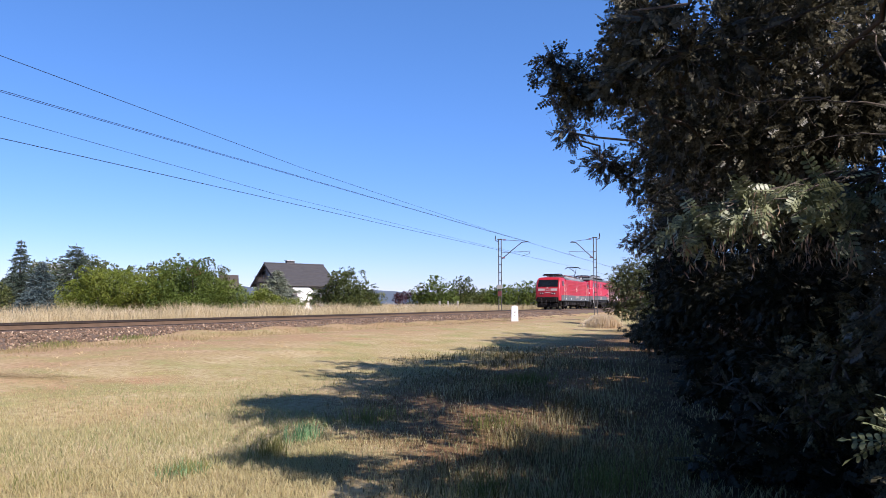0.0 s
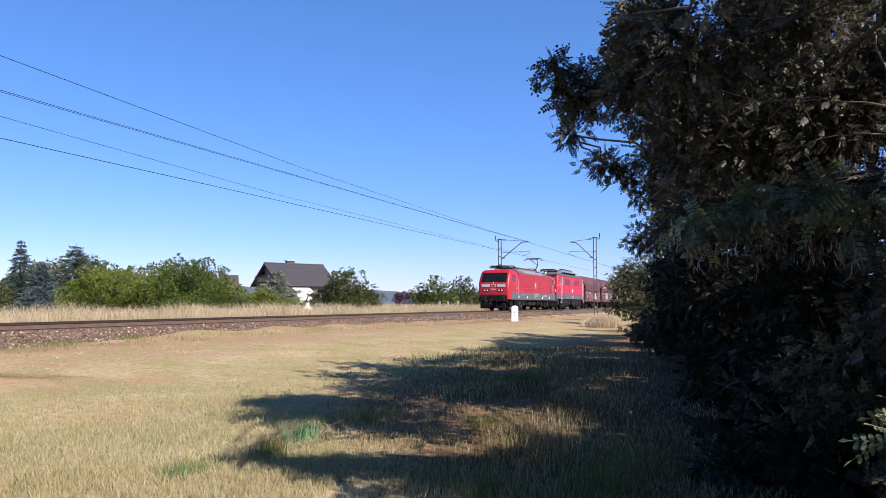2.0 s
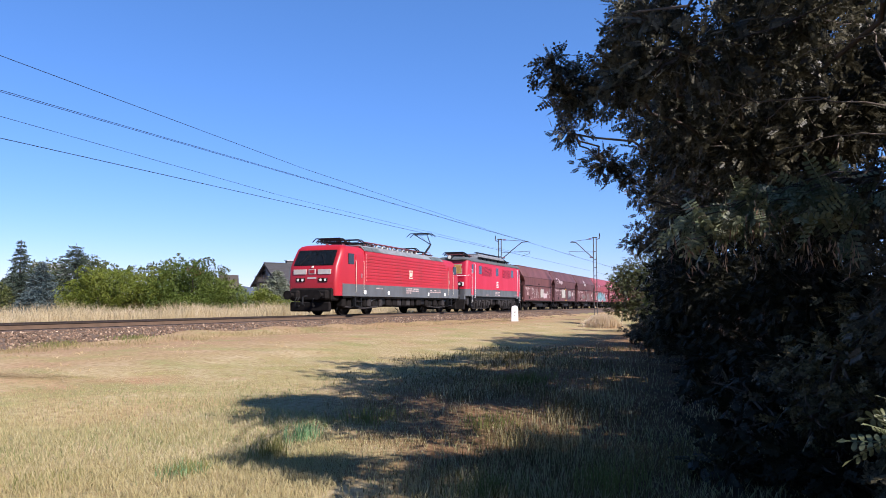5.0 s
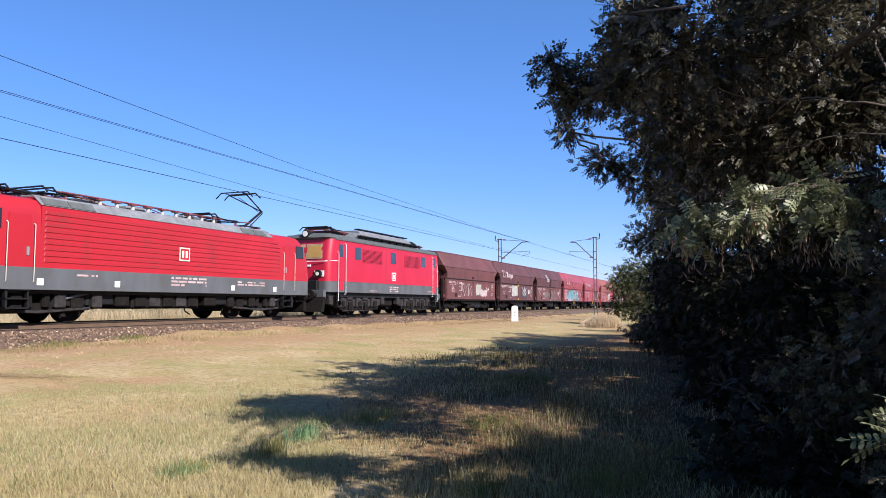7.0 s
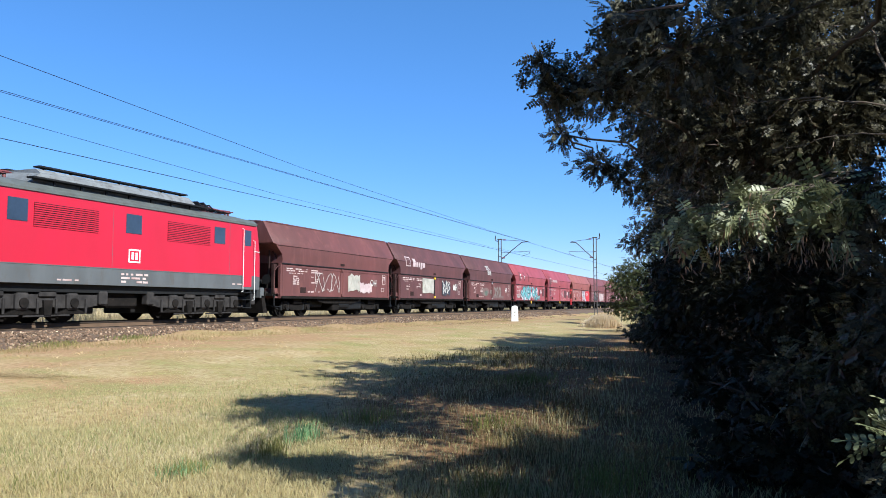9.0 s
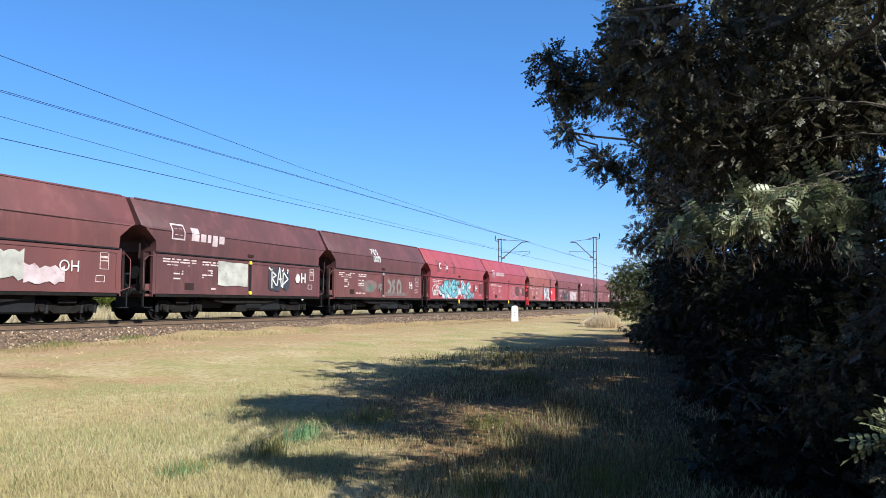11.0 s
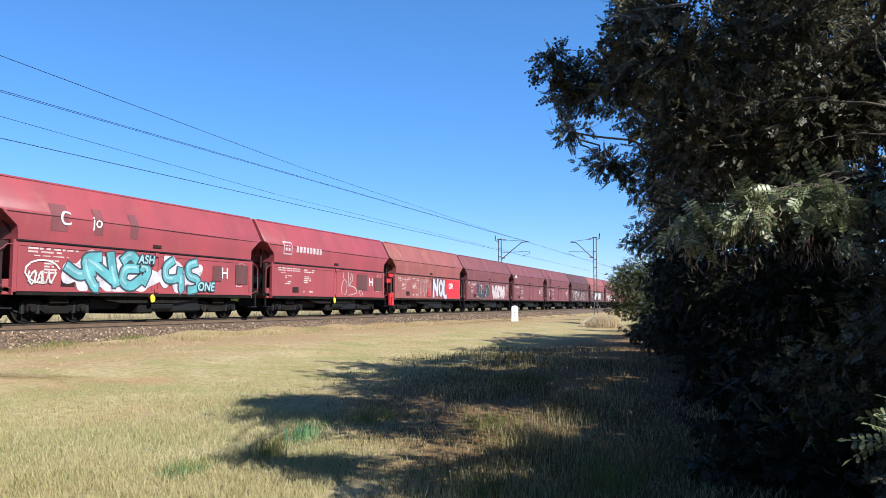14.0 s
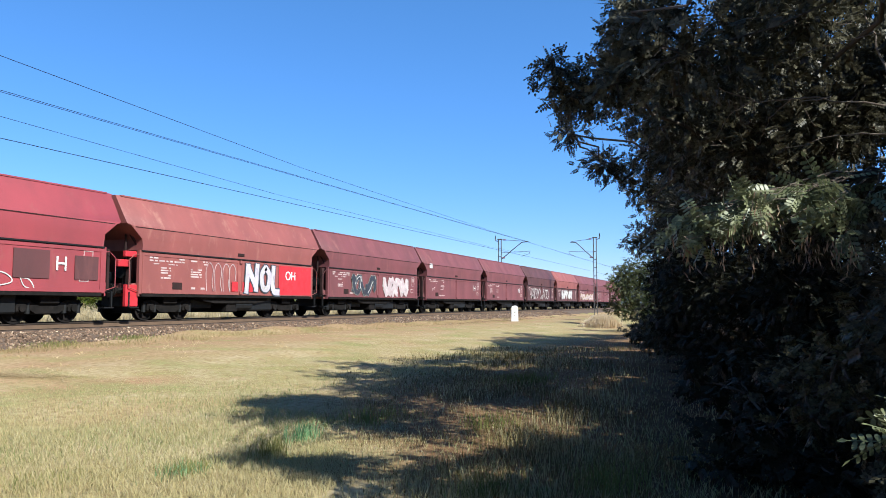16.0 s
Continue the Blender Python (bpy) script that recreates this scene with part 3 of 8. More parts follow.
tagged(part("ballast_stone", loose_stones(14500, np.random.default_rng(8)), stone_material()), "loose reddish crushed stones on the ballast shoulder", "stones", kind="stuff")


def rail(side):
    t = thing("rail", "rusty steel rail with a worn shiny head", "rail", pose(0, TRACK + side * 0.75, RAIL), "rails of the track", "structure")
    z = -0.172
    prof = [(-0.075, z), (0.075, z), (0.075, z + 0.012), (0.012, z + 0.03), (0.01, -0.045), (-0.01, -0.045), (-0.012, z + 0.03), (-0.075, z + 0.012)]
    part("rail_body", prism(B(), prof, -90, 420), RUST, t)
    # black strip that draws the shadow line at the rail foot
    part("brake_dust", prism(B(), [(-0.35, z - 0.01), (-0.076, z - 0.01), (-0.076, z + 0.002), (-0.35, z - 0.006)], -90, 420), DIRT, t, "black strip along the foot, standing in for its shadow")
    part("rail_head", prism(B(), [(-0.01, -0.045), (0.01, -0.045), (0.036, -0.034), (0.036, -0.006), (0.03, 0.0), (-0.03, 0.0), (-0.036, -0.006), (-0.036, -0.034)], -90, 420), SHINE, t, "dark worn rail head")


rail(-1), rail(1)

# sleepers, sunk in the ballast
SLEEPER = surf("oil_dark_sleeper", (0.09, 0.058, 0.038), (0.05, 0.034, 0.024), 4, 40, 0.9, 0.2)
sleeper = part("sleeper", box(B(), (-0.13, -1.3, -0.22), (0.13, 1.3, 0.0), 0.02), SLEEPER)
tagged(sleeper, "oil-darkened brown sleeper bedded in ballast", "sleeper", "sleepers of the track")
sleeper.matrix_basis = pose(6, TRACK, RAIL - 0.175)
for i in range(1, 150):
    copy_thing(sleeper, pose(6 + i * 0.6, TRACK, RAIL - 0.175))


def km_stone():
    t = thing("kilometre_stone", "white painted concrete kilometre stone in dry grass", "kilometre stone", pose(54.4, 16.0, float(land(54.4, 16.0)) - 0.05, 0, 0, -72))
    o = [(-0.27, 0), (0.27, 0), (0.25, 1.1), (0.2, 1.19), (0.1, 1.24), (-0.1, 1.24), (-0.2, 1.19), (-0.25, 1.1)]
    bm = slab(B(), o, -0.14, 0.14)
    bmesh.ops.bevel(bm, geom=bm.edges[:], offset=0.02, segments=1, affect="EDGES")
    part("post", bm, WHITE, t)
    part("mark", box(B(), (-0.06, -0.147, 0.66), (0.06, -0.141, 0.8)), CONCRETE, t, "faded dark number plate bar")
    part("mark", box(B(), (-0.05, -0.147, 0.42), (0.05, -0.141, 0.55)), CONCRETE, t, "faded dark number bar")


km_stone()


def mast(x, y, top, arm, base, name_label, tie=7.12, small=False):
    """A lattice mast of two channels with battens, and its cantilever reaching arm metres across the track."""
    t = thing("catenary_mast", name_label, "catenary mast", pose(x, y, base), "masts of the overhead line")
    h = top - base
    s = 0.15 if not small else 0.12
    for sy in (-1, 1):
        part("post", prism_up(-0.06, sy * s - 0.035, 0.06, sy * s + 0.035, 0, h), MAST, t)
    for k in range(1, int(h / 0.85)):
        part("batten", box(B(), (-0.05, -s, k * 0.85), (0.05, s, k * 0.85 + 0.08)), MAST, t)
    part("footing", box(B(), (-0.4, -0.45, -0.3), (0.4, 0.45, 0.12), 0.03), CONCRETE, t)
    part("head", box(B(), (-0.09, -s - 0.1, h - 0.1), (0.09, s + 0.1, h + 0.02), 0.01), MAST, t)
    g = 1 if arm > 0 else -1
    zt = RAIL + tie - base
    bm = sweep(B(), [(0, g * s, zt + 0.35), (0, arm, zt + 0.1)], 0.022)
    part("tie_rod", bm, MAST, t)
    part("cantilever", sweep(B(), [(0, g * s, zt - 1.75), (0, arm * 0.8, zt), (0, arm * 1.05, zt + 0.06)], 0.045, 8), MAST, t)
    part("registration_tube", sweep(B(), [(0, g * s, zt - 1.05), (0, arm * 1.12, zt - 0.95)], 0.022), MAST, t)
    part("steady_arm", sweep(B(), [(0, arm * 1.1, zt - 0.95), (0, arm * 1.08, zt - 1.2), (0, arm * 0.8, zt - 1.5)], 0.02), MAST, t)
    for z, o in ((zt + 0.33, g * (s + 0.35)), (zt - 1.6, g * (s + 0.25))):
        part("insulator", rod(B(), (0, o - 0.15, z), (0, o + 0.15, z), 0.07, 10), COPPER, t)
    part("bracket", sweep(B(), [(0, -g * s, h - 0.25), (0, -g * (s + 0.35), h - 0.15), (0, -g * (s + 0.35), h + 0.15)], 0.04), MAST, t)
    part("line_insulator", rod(B(), (0, -g * (s + 0.35), h + 0.1), (0, -g * (s + 0.35), h + 0.4), 0.07, 10, 0.03), BLACK, t)
    return t


def prism_up(x0, y0, x1, y1, z0, z1):
    return box(B(), (x0, y0, z0), (x1, y1, z1))


m1 = mast(74.9, TRACK + 3.0, RAIL + 7.55, -3.0, 0.6, "dark lattice steel mast with cantilever and small signs")
part("sign", box(B(), (-0.2, -0.3, 2.55), (-0.16, 0.3, 3.0)), CONCRETE, m1, "pale square sign plate")
part("sign", box(B(), (-0.2, -0.2, 1.8), (-0.16, 0.2, 2.35)), COPPER, m1, "rusty narrow plate")
mast(77.2, 13.9, RAIL + 7.62, 2.5, 0.2, "dark lattice steel mast with cantilever, standing beside bushes")
mast(150.8, TRACK + 2.7, RAIL + 7.9, -2.7, 0.6, "distant dark lattice steel mast", small=True)


def wire(points, r, label, sag=0.0):
    n = 24
    P = [Vector(p) for p in points]
    pts = []
    for a, b in zip(P, P[1:]):
        pts += [a.lerp(b, i / n) - Vector((0, 0, 4 * sag * (i / n) * (1 - i / n))) for i in range(n)]
    pts.append(P[-1])
    ob = part("overhead_wire", sweep(B(), pts, r, 5), BLACK)
    return tagged(ob, label, "wire", "wires of the overhead line")


z5, z7 = RAIL + 5.57, RAIL + 7.1
wire([(-60, TRACK, z5), (75, TRACK - 0.1, z5 + 0.03), (150, TRACK + 0.1, z5), (420, TRACK, z5)], 0.012, "grey contact wire over the track")
for o in (-0.05, 0.05):
    wire([(-60, TRACK + o * 3, z7 - 0.1), (75, TRACK + o * 0.4, z7 + 0.06), (150, TRACK + o, z7), (420, TRACK, z7)], 0.009, "thin dark messenger wire over the track", 0.05)
wire([(-5, TRACK - 4.3, z7 + 0.02), (30, TRACK - 1.33, z7), (63, TRACK - 0.2, z7 + 0.02), (76, TRACK - 0.1, z7 + 0.1)], 0.0095, "dark messenger wire drawn aside to an anchor")
wire([(-5, TRACK - 4.0, z5 + 0.05), (28, TRACK - 1.2, z5), (63, TRACK - 0.2, z5 + 0.1), (76, TRACK - 0.1, z5 + 0.3)], 0.007, "thin contact wire drawn aside to an anchor")

# ---- the train ----
FADED = surf("faded_lettering", (0.5, 0.4, 0.38), (0.28, 0.18, 0.17), 3, 40, 0.7, 0.0)
SPIN, TRAIN, CACHE = [], [], {}
LOCO1, LOCO2, WAGON0, WAGON = 82.6, 102.2, 118.65, 12.54


def shared(key, make):
    """A mesh that is made once for alike pieces."""
    if key not in CACHE:
        CACHE[key] = make()
    return CACHE[key]


def piece(name, key, make, material, parent, label="", m=None, smooth=False):
    """A part on shared mesh data, with a material of its own."""
    def build():
        bm = make()
        me = bpy.data.meshes.new(key)
        bmesh.ops.recalc_face_normals(bm, faces=bm.faces)
        for f in bm.faces:
            f.smooth = smooth
        bm.to_mesh(me)
        bm.free()
        if smooth:
            me.set_sharp_from_angle(angle=radians(40))
        me.materials.append(None)
        return me
    ob = new(name, shared(key, build))
    ob.material_slots[0].link = "OBJECT"
    ob.material_slots[0].material = material
    ob.parent = parent
    if m is not None:
        ob.matrix_basis = m
    if label:
        tagged(ob, label)
    return ob


def wheelset(parent, x, r, gauge=0.75):
    """Two wheels on an axle, which turn together."""
    def make():
        bm = B()
        rod(bm, (0, -gauge - 0.2, 0), (0, gauge + 0.2, 0), 0.08, 8)
        for s in (-1, 1):
            rod(bm, (0, s * (gauge + 0.07), 0), (0, s * (gauge - 0.065), 0), r, 28)
            rod(bm, (0, s * (gauge - 0.06), 0), (0, s * (gauge - 0.09), 0), r + 0.03, 28)
            rod(bm, (0, s * (gauge + 0.1), 0), (0, s * (gauge + 0.06), 0), r * 0.82, 28, r * 0.78)
            rod(bm, (0, s * (gauge + 0.16), 0), (0, s * (gauge + 0.07), 0), r * 0.3, 12)
            for k in range(6):
                c, n = math.cos(k * math.pi / 3), math.sin(k * math.pi / 3)
                rod(bm, (c * r * 0.55, s * (gauge + 0.12), n * r * 0.55), (c * r * 0.55, s * (gauge + 0.06), n * r * 0.55), 0.035, 6)
        return bm
    ob = piece("wheelset", "wheelset%.2f" % r, make, DIRT, parent, m=pose(x, 0, r))
    SPIN.append((ob, x, r))


def buffers(parent, x, out, z=1.05):
    for y in (-0.875, 0.875):
        def make():
            bm = B()
            rod(bm, (0, 0, 0), (0.34, 0, 0), 0.1, 12)
            rod(bm, (0.3, 0, 0), (0.55, 0, 0), 0.075, 12)
            rod(bm, (0.55, 0, 0), (0.6, 0, 0), 0.24, 16)
            return bm
        piece("buffer", "buffer", make, DIRT, parent, m=pose(x, y, z, 0, 0, 180 if out < 0 else 0))


def plate(x0, x1, z0, z1, y, t=0.006):
    return lambda: box(B(), (x0, y - t, z0), (x1, y + 0.002, z1))


def bars(parent, x0, x1, z, h, n, y, seed, material=None):
    """Small lettering that cannot be read, as plain bars."""
    rg = np.random.default_rng(seed)
    bm = B()
    for k in range(n):
        a = x0
        while a < x1 - 0.05:
            b = min(a + rg.uniform(0.08, 0.45), x1)
            if rg.uniform() < 0.75:
                box(bm, (a, y - 0.005, z - k * h * 1.8), (b, y + 0.001, z - k * h * 1.8 + h))
            a = b + rg.uniform(0.03, 0.12)
    if bm.verts:
        tagged(part("lettering", bm, material or FADED, parent, "small worn white lettering"), kind="stuff")
    else:
        bm.free()


def emblem(parent, x, z, w, h, y, back, ink):
    """The railway's badge as plain shapes: a frame with two blocks."""
    part("emblem", box(B(), (x - w / 2, y - 0.006, z - h / 2), (x + w / 2, y, z + h / 2)), ink, parent, "framed square railway badge")
    part("emblem_field", box(B(), (x - w / 2 + 0.05, y - 0.009, z - h / 2 + 0.05), (x + w / 2 - 0.05, y - 0.004, z + h / 2 - 0.05)), back, parent)
    for s in (-1, 1):
        part("emblem_block", box(B(), (x + s * w * 0.17 - w * 0.1, y - 0.012, z - h * 0.26), (x + s * w * 0.17 + w * 0.1, y - 0.006, z + h * 0.26)), ink, parent)


def folded_pantograph(parent, x0, x1, z, material, name="pantograph"):
    """A single-arm or diamond frame lying flat on the roof."""
    L = x1 - x0
    bm = B()
    for y in (-0.55, 0.55):
        sweep(bm, [(x0, y, z + 0.12), (x1, y * 0.8, z + 0.2)], 0.03)
        sweep(bm, [(x0 + L * 0.1, y * 1.2, z + 0.22), (x1 - L * 0.1, y, z + 0.12)], 0.022)
    for k in range(5):
        xx = x0 + L * (0.05 + 0.225 * k)
        rod(bm, (xx, -0.7, z + 0.14), (xx, 0.7, z + 0.16), 0.022, 6)
    p = part(name, bm, material, parent)
    bm = B()
    for xx in (x0, x0 + 0.35):
        sweep(bm, [(xx, -0.95, z + 0.12), (xx, -0.75, z + 0.3), (xx, 0.75, z + 0.3), (xx, 0.95, z + 0.12)], 0.03)
    part("contact_strip", bm, BLACK, p)
    for xx in (x0 + L * 0.3, x1 - 0.2):
        for y in (-0.5, 0.5):
            part("insulator", rod(B(), (xx, y, z - 0.22), (xx, y, z + 0.12), 0.07, 10, 0.05), COPPER, p)
    return p


def raised_pantograph(parent, x, z):
    head = RAIL - RAIL + 5.55
    bm = B()
    for y in (-0.35, 0.35):
        sweep(bm, [(x - 0.5, y, z), (x + 0.6, y, z)], 0.035)
    rod(bm, (x - 0.5, -0.4, z), (x - 0.5, 0.4, z), 0.035)
    rod(bm, (x + 0.6, -0.4, z), (x + 0.6, 0.4, z), 0.035)
    p = part("pantograph", bm, BLACK, parent, "raised single-arm current collector")
    knee = (x + 1.25, 0, z + 0.85)
    bm = sweep(B(), [(x, 0, z + 0.05), knee], 0.055, 8)
    sweep(bm, [(x + 0.45, 0.1, z + 0.05), (x + 1.38, 0.05, z + 0.78)], 0.025)
    part("lower_arm", bm, BLACK, p)
    bm = B()
    for s in (-1, 1):
        sweep(bm, [knee, (x - 0.5, s * 0.45, head - 0.12)], 0.028, 8)
    rod(bm, (x - 0.5, -0.5, head - 0.12), (x - 0.5, 0.5, head - 0.12), 0.025)
    sweep(bm, [(x + 1.3, 0.06, z + 0.75), (x - 0.4, 0.06, head - 0.2)], 0.015)
    part("upper_arm", bm, BLACK, p)
    bm = B()
    for d in (-0.28, 0.28):
        sweep(bm, [(x - 0.5 + d, -0.98, head - 0.26), (x - 0.5 + d, -0.72, head - 0.03), (x - 0.5 + d, 0.72, head - 0.03), (x - 0.5 + d, 0.98, head - 0.26)], 0.028, 6)
    for y in (-0.45, 0.45):
        rod(bm, (x - 0.8, y, head - 0.08), (x - 0.2, y, head - 0.08), 0.02)
    part("contact_strip", bm, BLACK, p)
    for a in (x - 0.45, x + 0.55):
        for y in (-0.35, 0.35):
            part("insulator", rod(B(), (a, y, z - 0.3), (a, y, z), 0.07, 10, 0.05), COPPER, p)


BOGIE = surf("dusty_grey_bogie", (0.042, 0.038, 0.037), (0.017, 0.0155, 0.0155), 4, 50, 0.85, 0.2, spec=0.12)
DULLWHITE = surf("dirty_white_paint", (0.52, 0.47, 0.42), (0.4, 0.36, 0.32), 3, 40, 0.6, 0.03)
CREAM = surf("cream_trim", (0.62, 0.57, 0.45), (0.5, 0.46, 0.35), 3, 40, 0.5, 0.03)
LIT = surf("warm_white_lens", (0.75, 0.72, 0.62), (0.6, 0.58, 0.5), 5, 40, 0.15, 0.0)


def loco_a():
    t = thing("electric_locomotive", "bright red modern electric locomotive, grey skirt, ribbed sides, one pantograph raised", "locomotive")
    TRAIN.append((t, LOCO1))
    LEN, w = 19.9, 1.5
    zs = [1.02, 1.75, 2.55, 3.25, 3.5, 3.66, 3.74]
    xf = [1.1, 1.04, 1.14, 1.58, 1.72, 1.88, 2.1]
    ys = [1.5, 1.5, 1.5, 1.47, 1.42, 1.3, 1.05]

    def cab(flip):
        bm = B()
        rings = []
        for dx, nar in [(0.42 * (1 - math.cos(q * math.pi / 12)), 0.86 + 0.14 * math.sin(q * math.pi / 12)) for q in range(7)]:
            rings.append([(xf[i] + dx, -ys[i] * nar, zs[i]) for i in range(7)] + [(xf[i] + dx, ys[i] * nar, zs[i]) for i in range(6, -1, -1)])
        rings.append([(4.1, -ys[i], zs[i]) for i in range(7)] + [(4.1, ys[i], zs[i]) for i in range(6, -1, -1)])
        vs = [[bm.verts.new(p) for p in r] for r in rings]
        for a, b in zip(vs, vs[1:]):
            for i in range(13):
                bm.faces.new((a[i], a[i + 1], b[i + 1], b[i]))
        for i in range(6):
            bm.faces.new((vs[0][i], vs[0][i + 1], vs[0][12 - i], vs[0][13 - i]))
        if flip:
            for v in bm.verts:
                v.co.x = LEN - v.co.x
        return bm

    for flip in (False, True):
        c = part("cab", cab(flip), RED, t, smooth=True)
        X = (lambda v: LEN - v) if flip else (lambda v: v)

        def bx(bm, lo, hi, b=0.0):
            return box(bm, (min(X(lo[0]), X(hi[0])), lo[1], lo[2]), (max(X(lo[0]), X(hi[0])), hi[1], hi[2]), b)

        Q = (lambda v: LEN + 0.5 - v) if flip else X

        def bq(bm, lo, hi, b=0.0):
            return box(bm, (min(Q(lo[0]), Q(hi[0])), lo[1], lo[2]), (max(Q(lo[0]), Q(hi[0])), hi[1], hi[2]), b)

        # windscreen of two panes, leaning with the nose
        bm = B()
        xl, xh = np.interp(2.6, zs, xf) - 0.018, np.interp(3.44, zs, xf) - 0.018
        f = bm.faces.new([bm.verts.new((X(xl), -1.2, 2.6)), bm.verts.new((X(xl), 1.2, 2.6)), bm.verts.new((X(xh), 1.16, 3.44)), bm.verts.new((X(xh), -1.16, 3.44))])
        bmesh.ops.solidify(bm, geom=[f], thickness=0.01)
        part("windscreen_seal", bm, BLACK, c, "black rubber seal round the windscreen")
        for s in (-1, 1):
            a, b = (0.03, 1.16) if s > 0 else (-1.16, -0.03)
            bm = B()
            lo, hi = 2.64, 3.4
            xl, xh = np.interp(lo, zs, xf) - 0.03, np.interp(hi, zs, xf) - 0.03
            q = [bm.verts.new((X(xl), a, lo)), bm.verts.new((X(xl), b, lo)), bm.verts.new((X(xh), b * 0.97, hi)), bm.verts.new((X(xh), a * 0.97, hi))]
            f = bm.faces.new(q)
            bmesh.ops.solidify(bm, geom=[f], thickness=0.02)
            part("windscreen", bm, GLASS, c, "dark sloping windscreen pane")
            part("wiper", sweep(B(), [(X(xl - 0.06), s * 0.75, lo + 0.02), (X(np.interp(3.2, zs, xf) - 0.06), s * 0.35, 3.2)], 0.015, 5), BLACK, c)
            part("white_panel", bx(B(), (1.05, s * 0.74 - 0.38, 2.14), (1.2, s * 0.74 + 0.38, 2.4)), DULLWHITE, c, "dull white front panel")
            for k in (0.55, 0.82):
                part("headlight", rod(B(), (X(1.0), s * k, 1.84), (X(1.15), s * k, 1.84), 0.07, 14), LIT, c, "round headlight in a dark surround")
            part("headlight_surround", bx(B(), (1.015, s * 0.68 - 0.26, 1.74), (1.15, s * 0.68 + 0.26, 1.94)), DIRT, c)
        part("top_headlight", rod(B(), (X(1.09), 0, 2.52), (X(1.25), 0, 2.52), 0.06, 12), LIT, c)
        part("number_bar", bx(B(), (1.04, -0.26, 1.9), (1.12, 0.26, 1.98)), DULLWHITE, c, "white lettering on the nose")
        part("badge", bx(B(), (1.06, -0.2, 2.14), (1.15, 0.2, 2.4)), DULLWHITE, c, "square white badge")
        part("badge_field", bx(B(), (1.052, -0.15, 2.18), (1.12, 0.15, 2.36)), RED, c)
        part("lower_nose", bx(B(), (0.98, -1.28, 0.75), (1.7, 1.28, 1.42), 0.08), DIRT, t, "dark grey buffer beam")
        part("snow_plough", bx(B(), (0.85, -1.2, 0.2), (1.05, 1.2, 0.7), 0.06), DIRT, t)
        part("coupling", sweep(B(), [(X(0.6), 0, 1.0), (X(0.25), 0, 0.95), (X(0.2), 0, 0.6), (X(0.35), 0, 0.5)], 0.05), BLACK, t)
        for y in (-0.45, 0.45, 0.6):
            part("brake_hose", sweep(B(), [(X(0.62), y, 0.95), (X(0.42), y, 0.75), (X(0.5), y, 0.45), (X(0.62), y, 0.5)], 0.03), BLACK, t)
        buffers(t, X(0.72), 1 if flip else -1)
        for s in (-1, 1):
            part("buffer_housing", bx(B(), (0.62, s * 0.875 - 0.26, 0.82), (1.0, s * 0.875 + 0.26, 1.3), 0.07), DIRT, t, "dark box round the buffer")
            y = s * 1.507
            part("side_window", bq(B(), (2.22, y - 0.01, 2.72), (2.82, y + 0.01, 3.28), 0.004), GLASS, c, "dark cab side window")
            d = part("cab_door", bq(B(), (3.05, y - 0.008, 1.16), (3.78, y + 0.008, 3.2), 0.004), RED, c)
            part("handle", bq(B(), (3.62, s * 1.53 - 0.02, 2.0), (3.7, s * 1.53 + 0.02, 2.25)), SILVER, d)
            for k in (2.98, 3.86):
                part("handrail", sweep(B(), [(Q(k), s * 1.5, 2.95), (Q(k), s * 1.57, 2.9), (Q(k), s * 1.57, 1.25), (Q(k), s * 1.5, 1.2)], 0.012), CREAM, t, "pale grab rail")
            st = part("cab_steps", bq(B(), (3.05, s * 1.42 - 0.06, 0.42), (3.12, s * 1.42 + 0.06, 1.1)), BLACK, t)
            for z in (0.45, 0.72, 0.98):
                part("tread", bq(B(), (3.05, s * 1.4 - 0.12, z), (3.8, s * 1.4 + 0.12, z + 0.04)), BLACK, st)
            part("step_side", bq(B(), (3.74, s * 1.42 - 0.06, 0.42), (3.8, s * 1.42 + 0.06, 1.1)), BLACK, st)
            part("step_recess", bq(B(), (3.1, y - 0.012, 1.14), (3.75, y + 0.012, 1.26)), BLACK, t)

    prof = [(-1.5, 1.02), (-1.5, 3.5), (-1.42, 3.52), (-1.18, 3.8), (1.18, 3.8), (1.42, 3.52), (1.5, 3.5), (1.5, 1.02)]
    part("body", prism(B(), prof, 4.1, LEN - 4.1), RED, t)
    for s in (-1, 1):
        part("skirt", box(B(), (1.62, s * 1.5 - 0.022, 1.0), (LEN - 1.3, s * 1.5 + 0.022, 1.66), 0.01), GREY, t, "dusty grey lower band")
        # pressed ribs along the side wall
        for k in range(9):
            z = 1.83 + k * 0.178
            bm = slab(B(), [(4.2, z), (16.3 if k < 8 else 16.1, z), (16.25, z + 0.12), (4.25, z + 0.12)], s * 1.49, s * 1.522)
            bmesh.ops.bevel(bm, geom=bm.edges[:], offset=0.012, segments=1, affect="EDGES")
            part("side_rib", bm, DUSTY_RED, t)
        bm = slab(B(), [(4.1, 3.53), (LEN - 4.1, 3.53), (LEN - 4.3, 3.82), (4.0, 3.82)], 0, s * 0.03)
        for v in bm.verts:
            v.co.y += s * (1.44 - (v.co.z - 3.53) * 0.87)
        part("roof_panel", bm, ROOF_GREY, t, "grey sloping roof edge panel")
        for a, b in ((4.2, 5.1), (5.15, 6.1), (13.7, 14.5), (14.55, 15.35)):
            bm = slab(B(), [(a, 3.56), (b, 3.56), (b, 3.78), (a, 3.78)], 0, s * 0.03)
            for v in bm.verts:
                v.co.y += s * (1.468 - (v.co.z - 3.53) * 0.87)
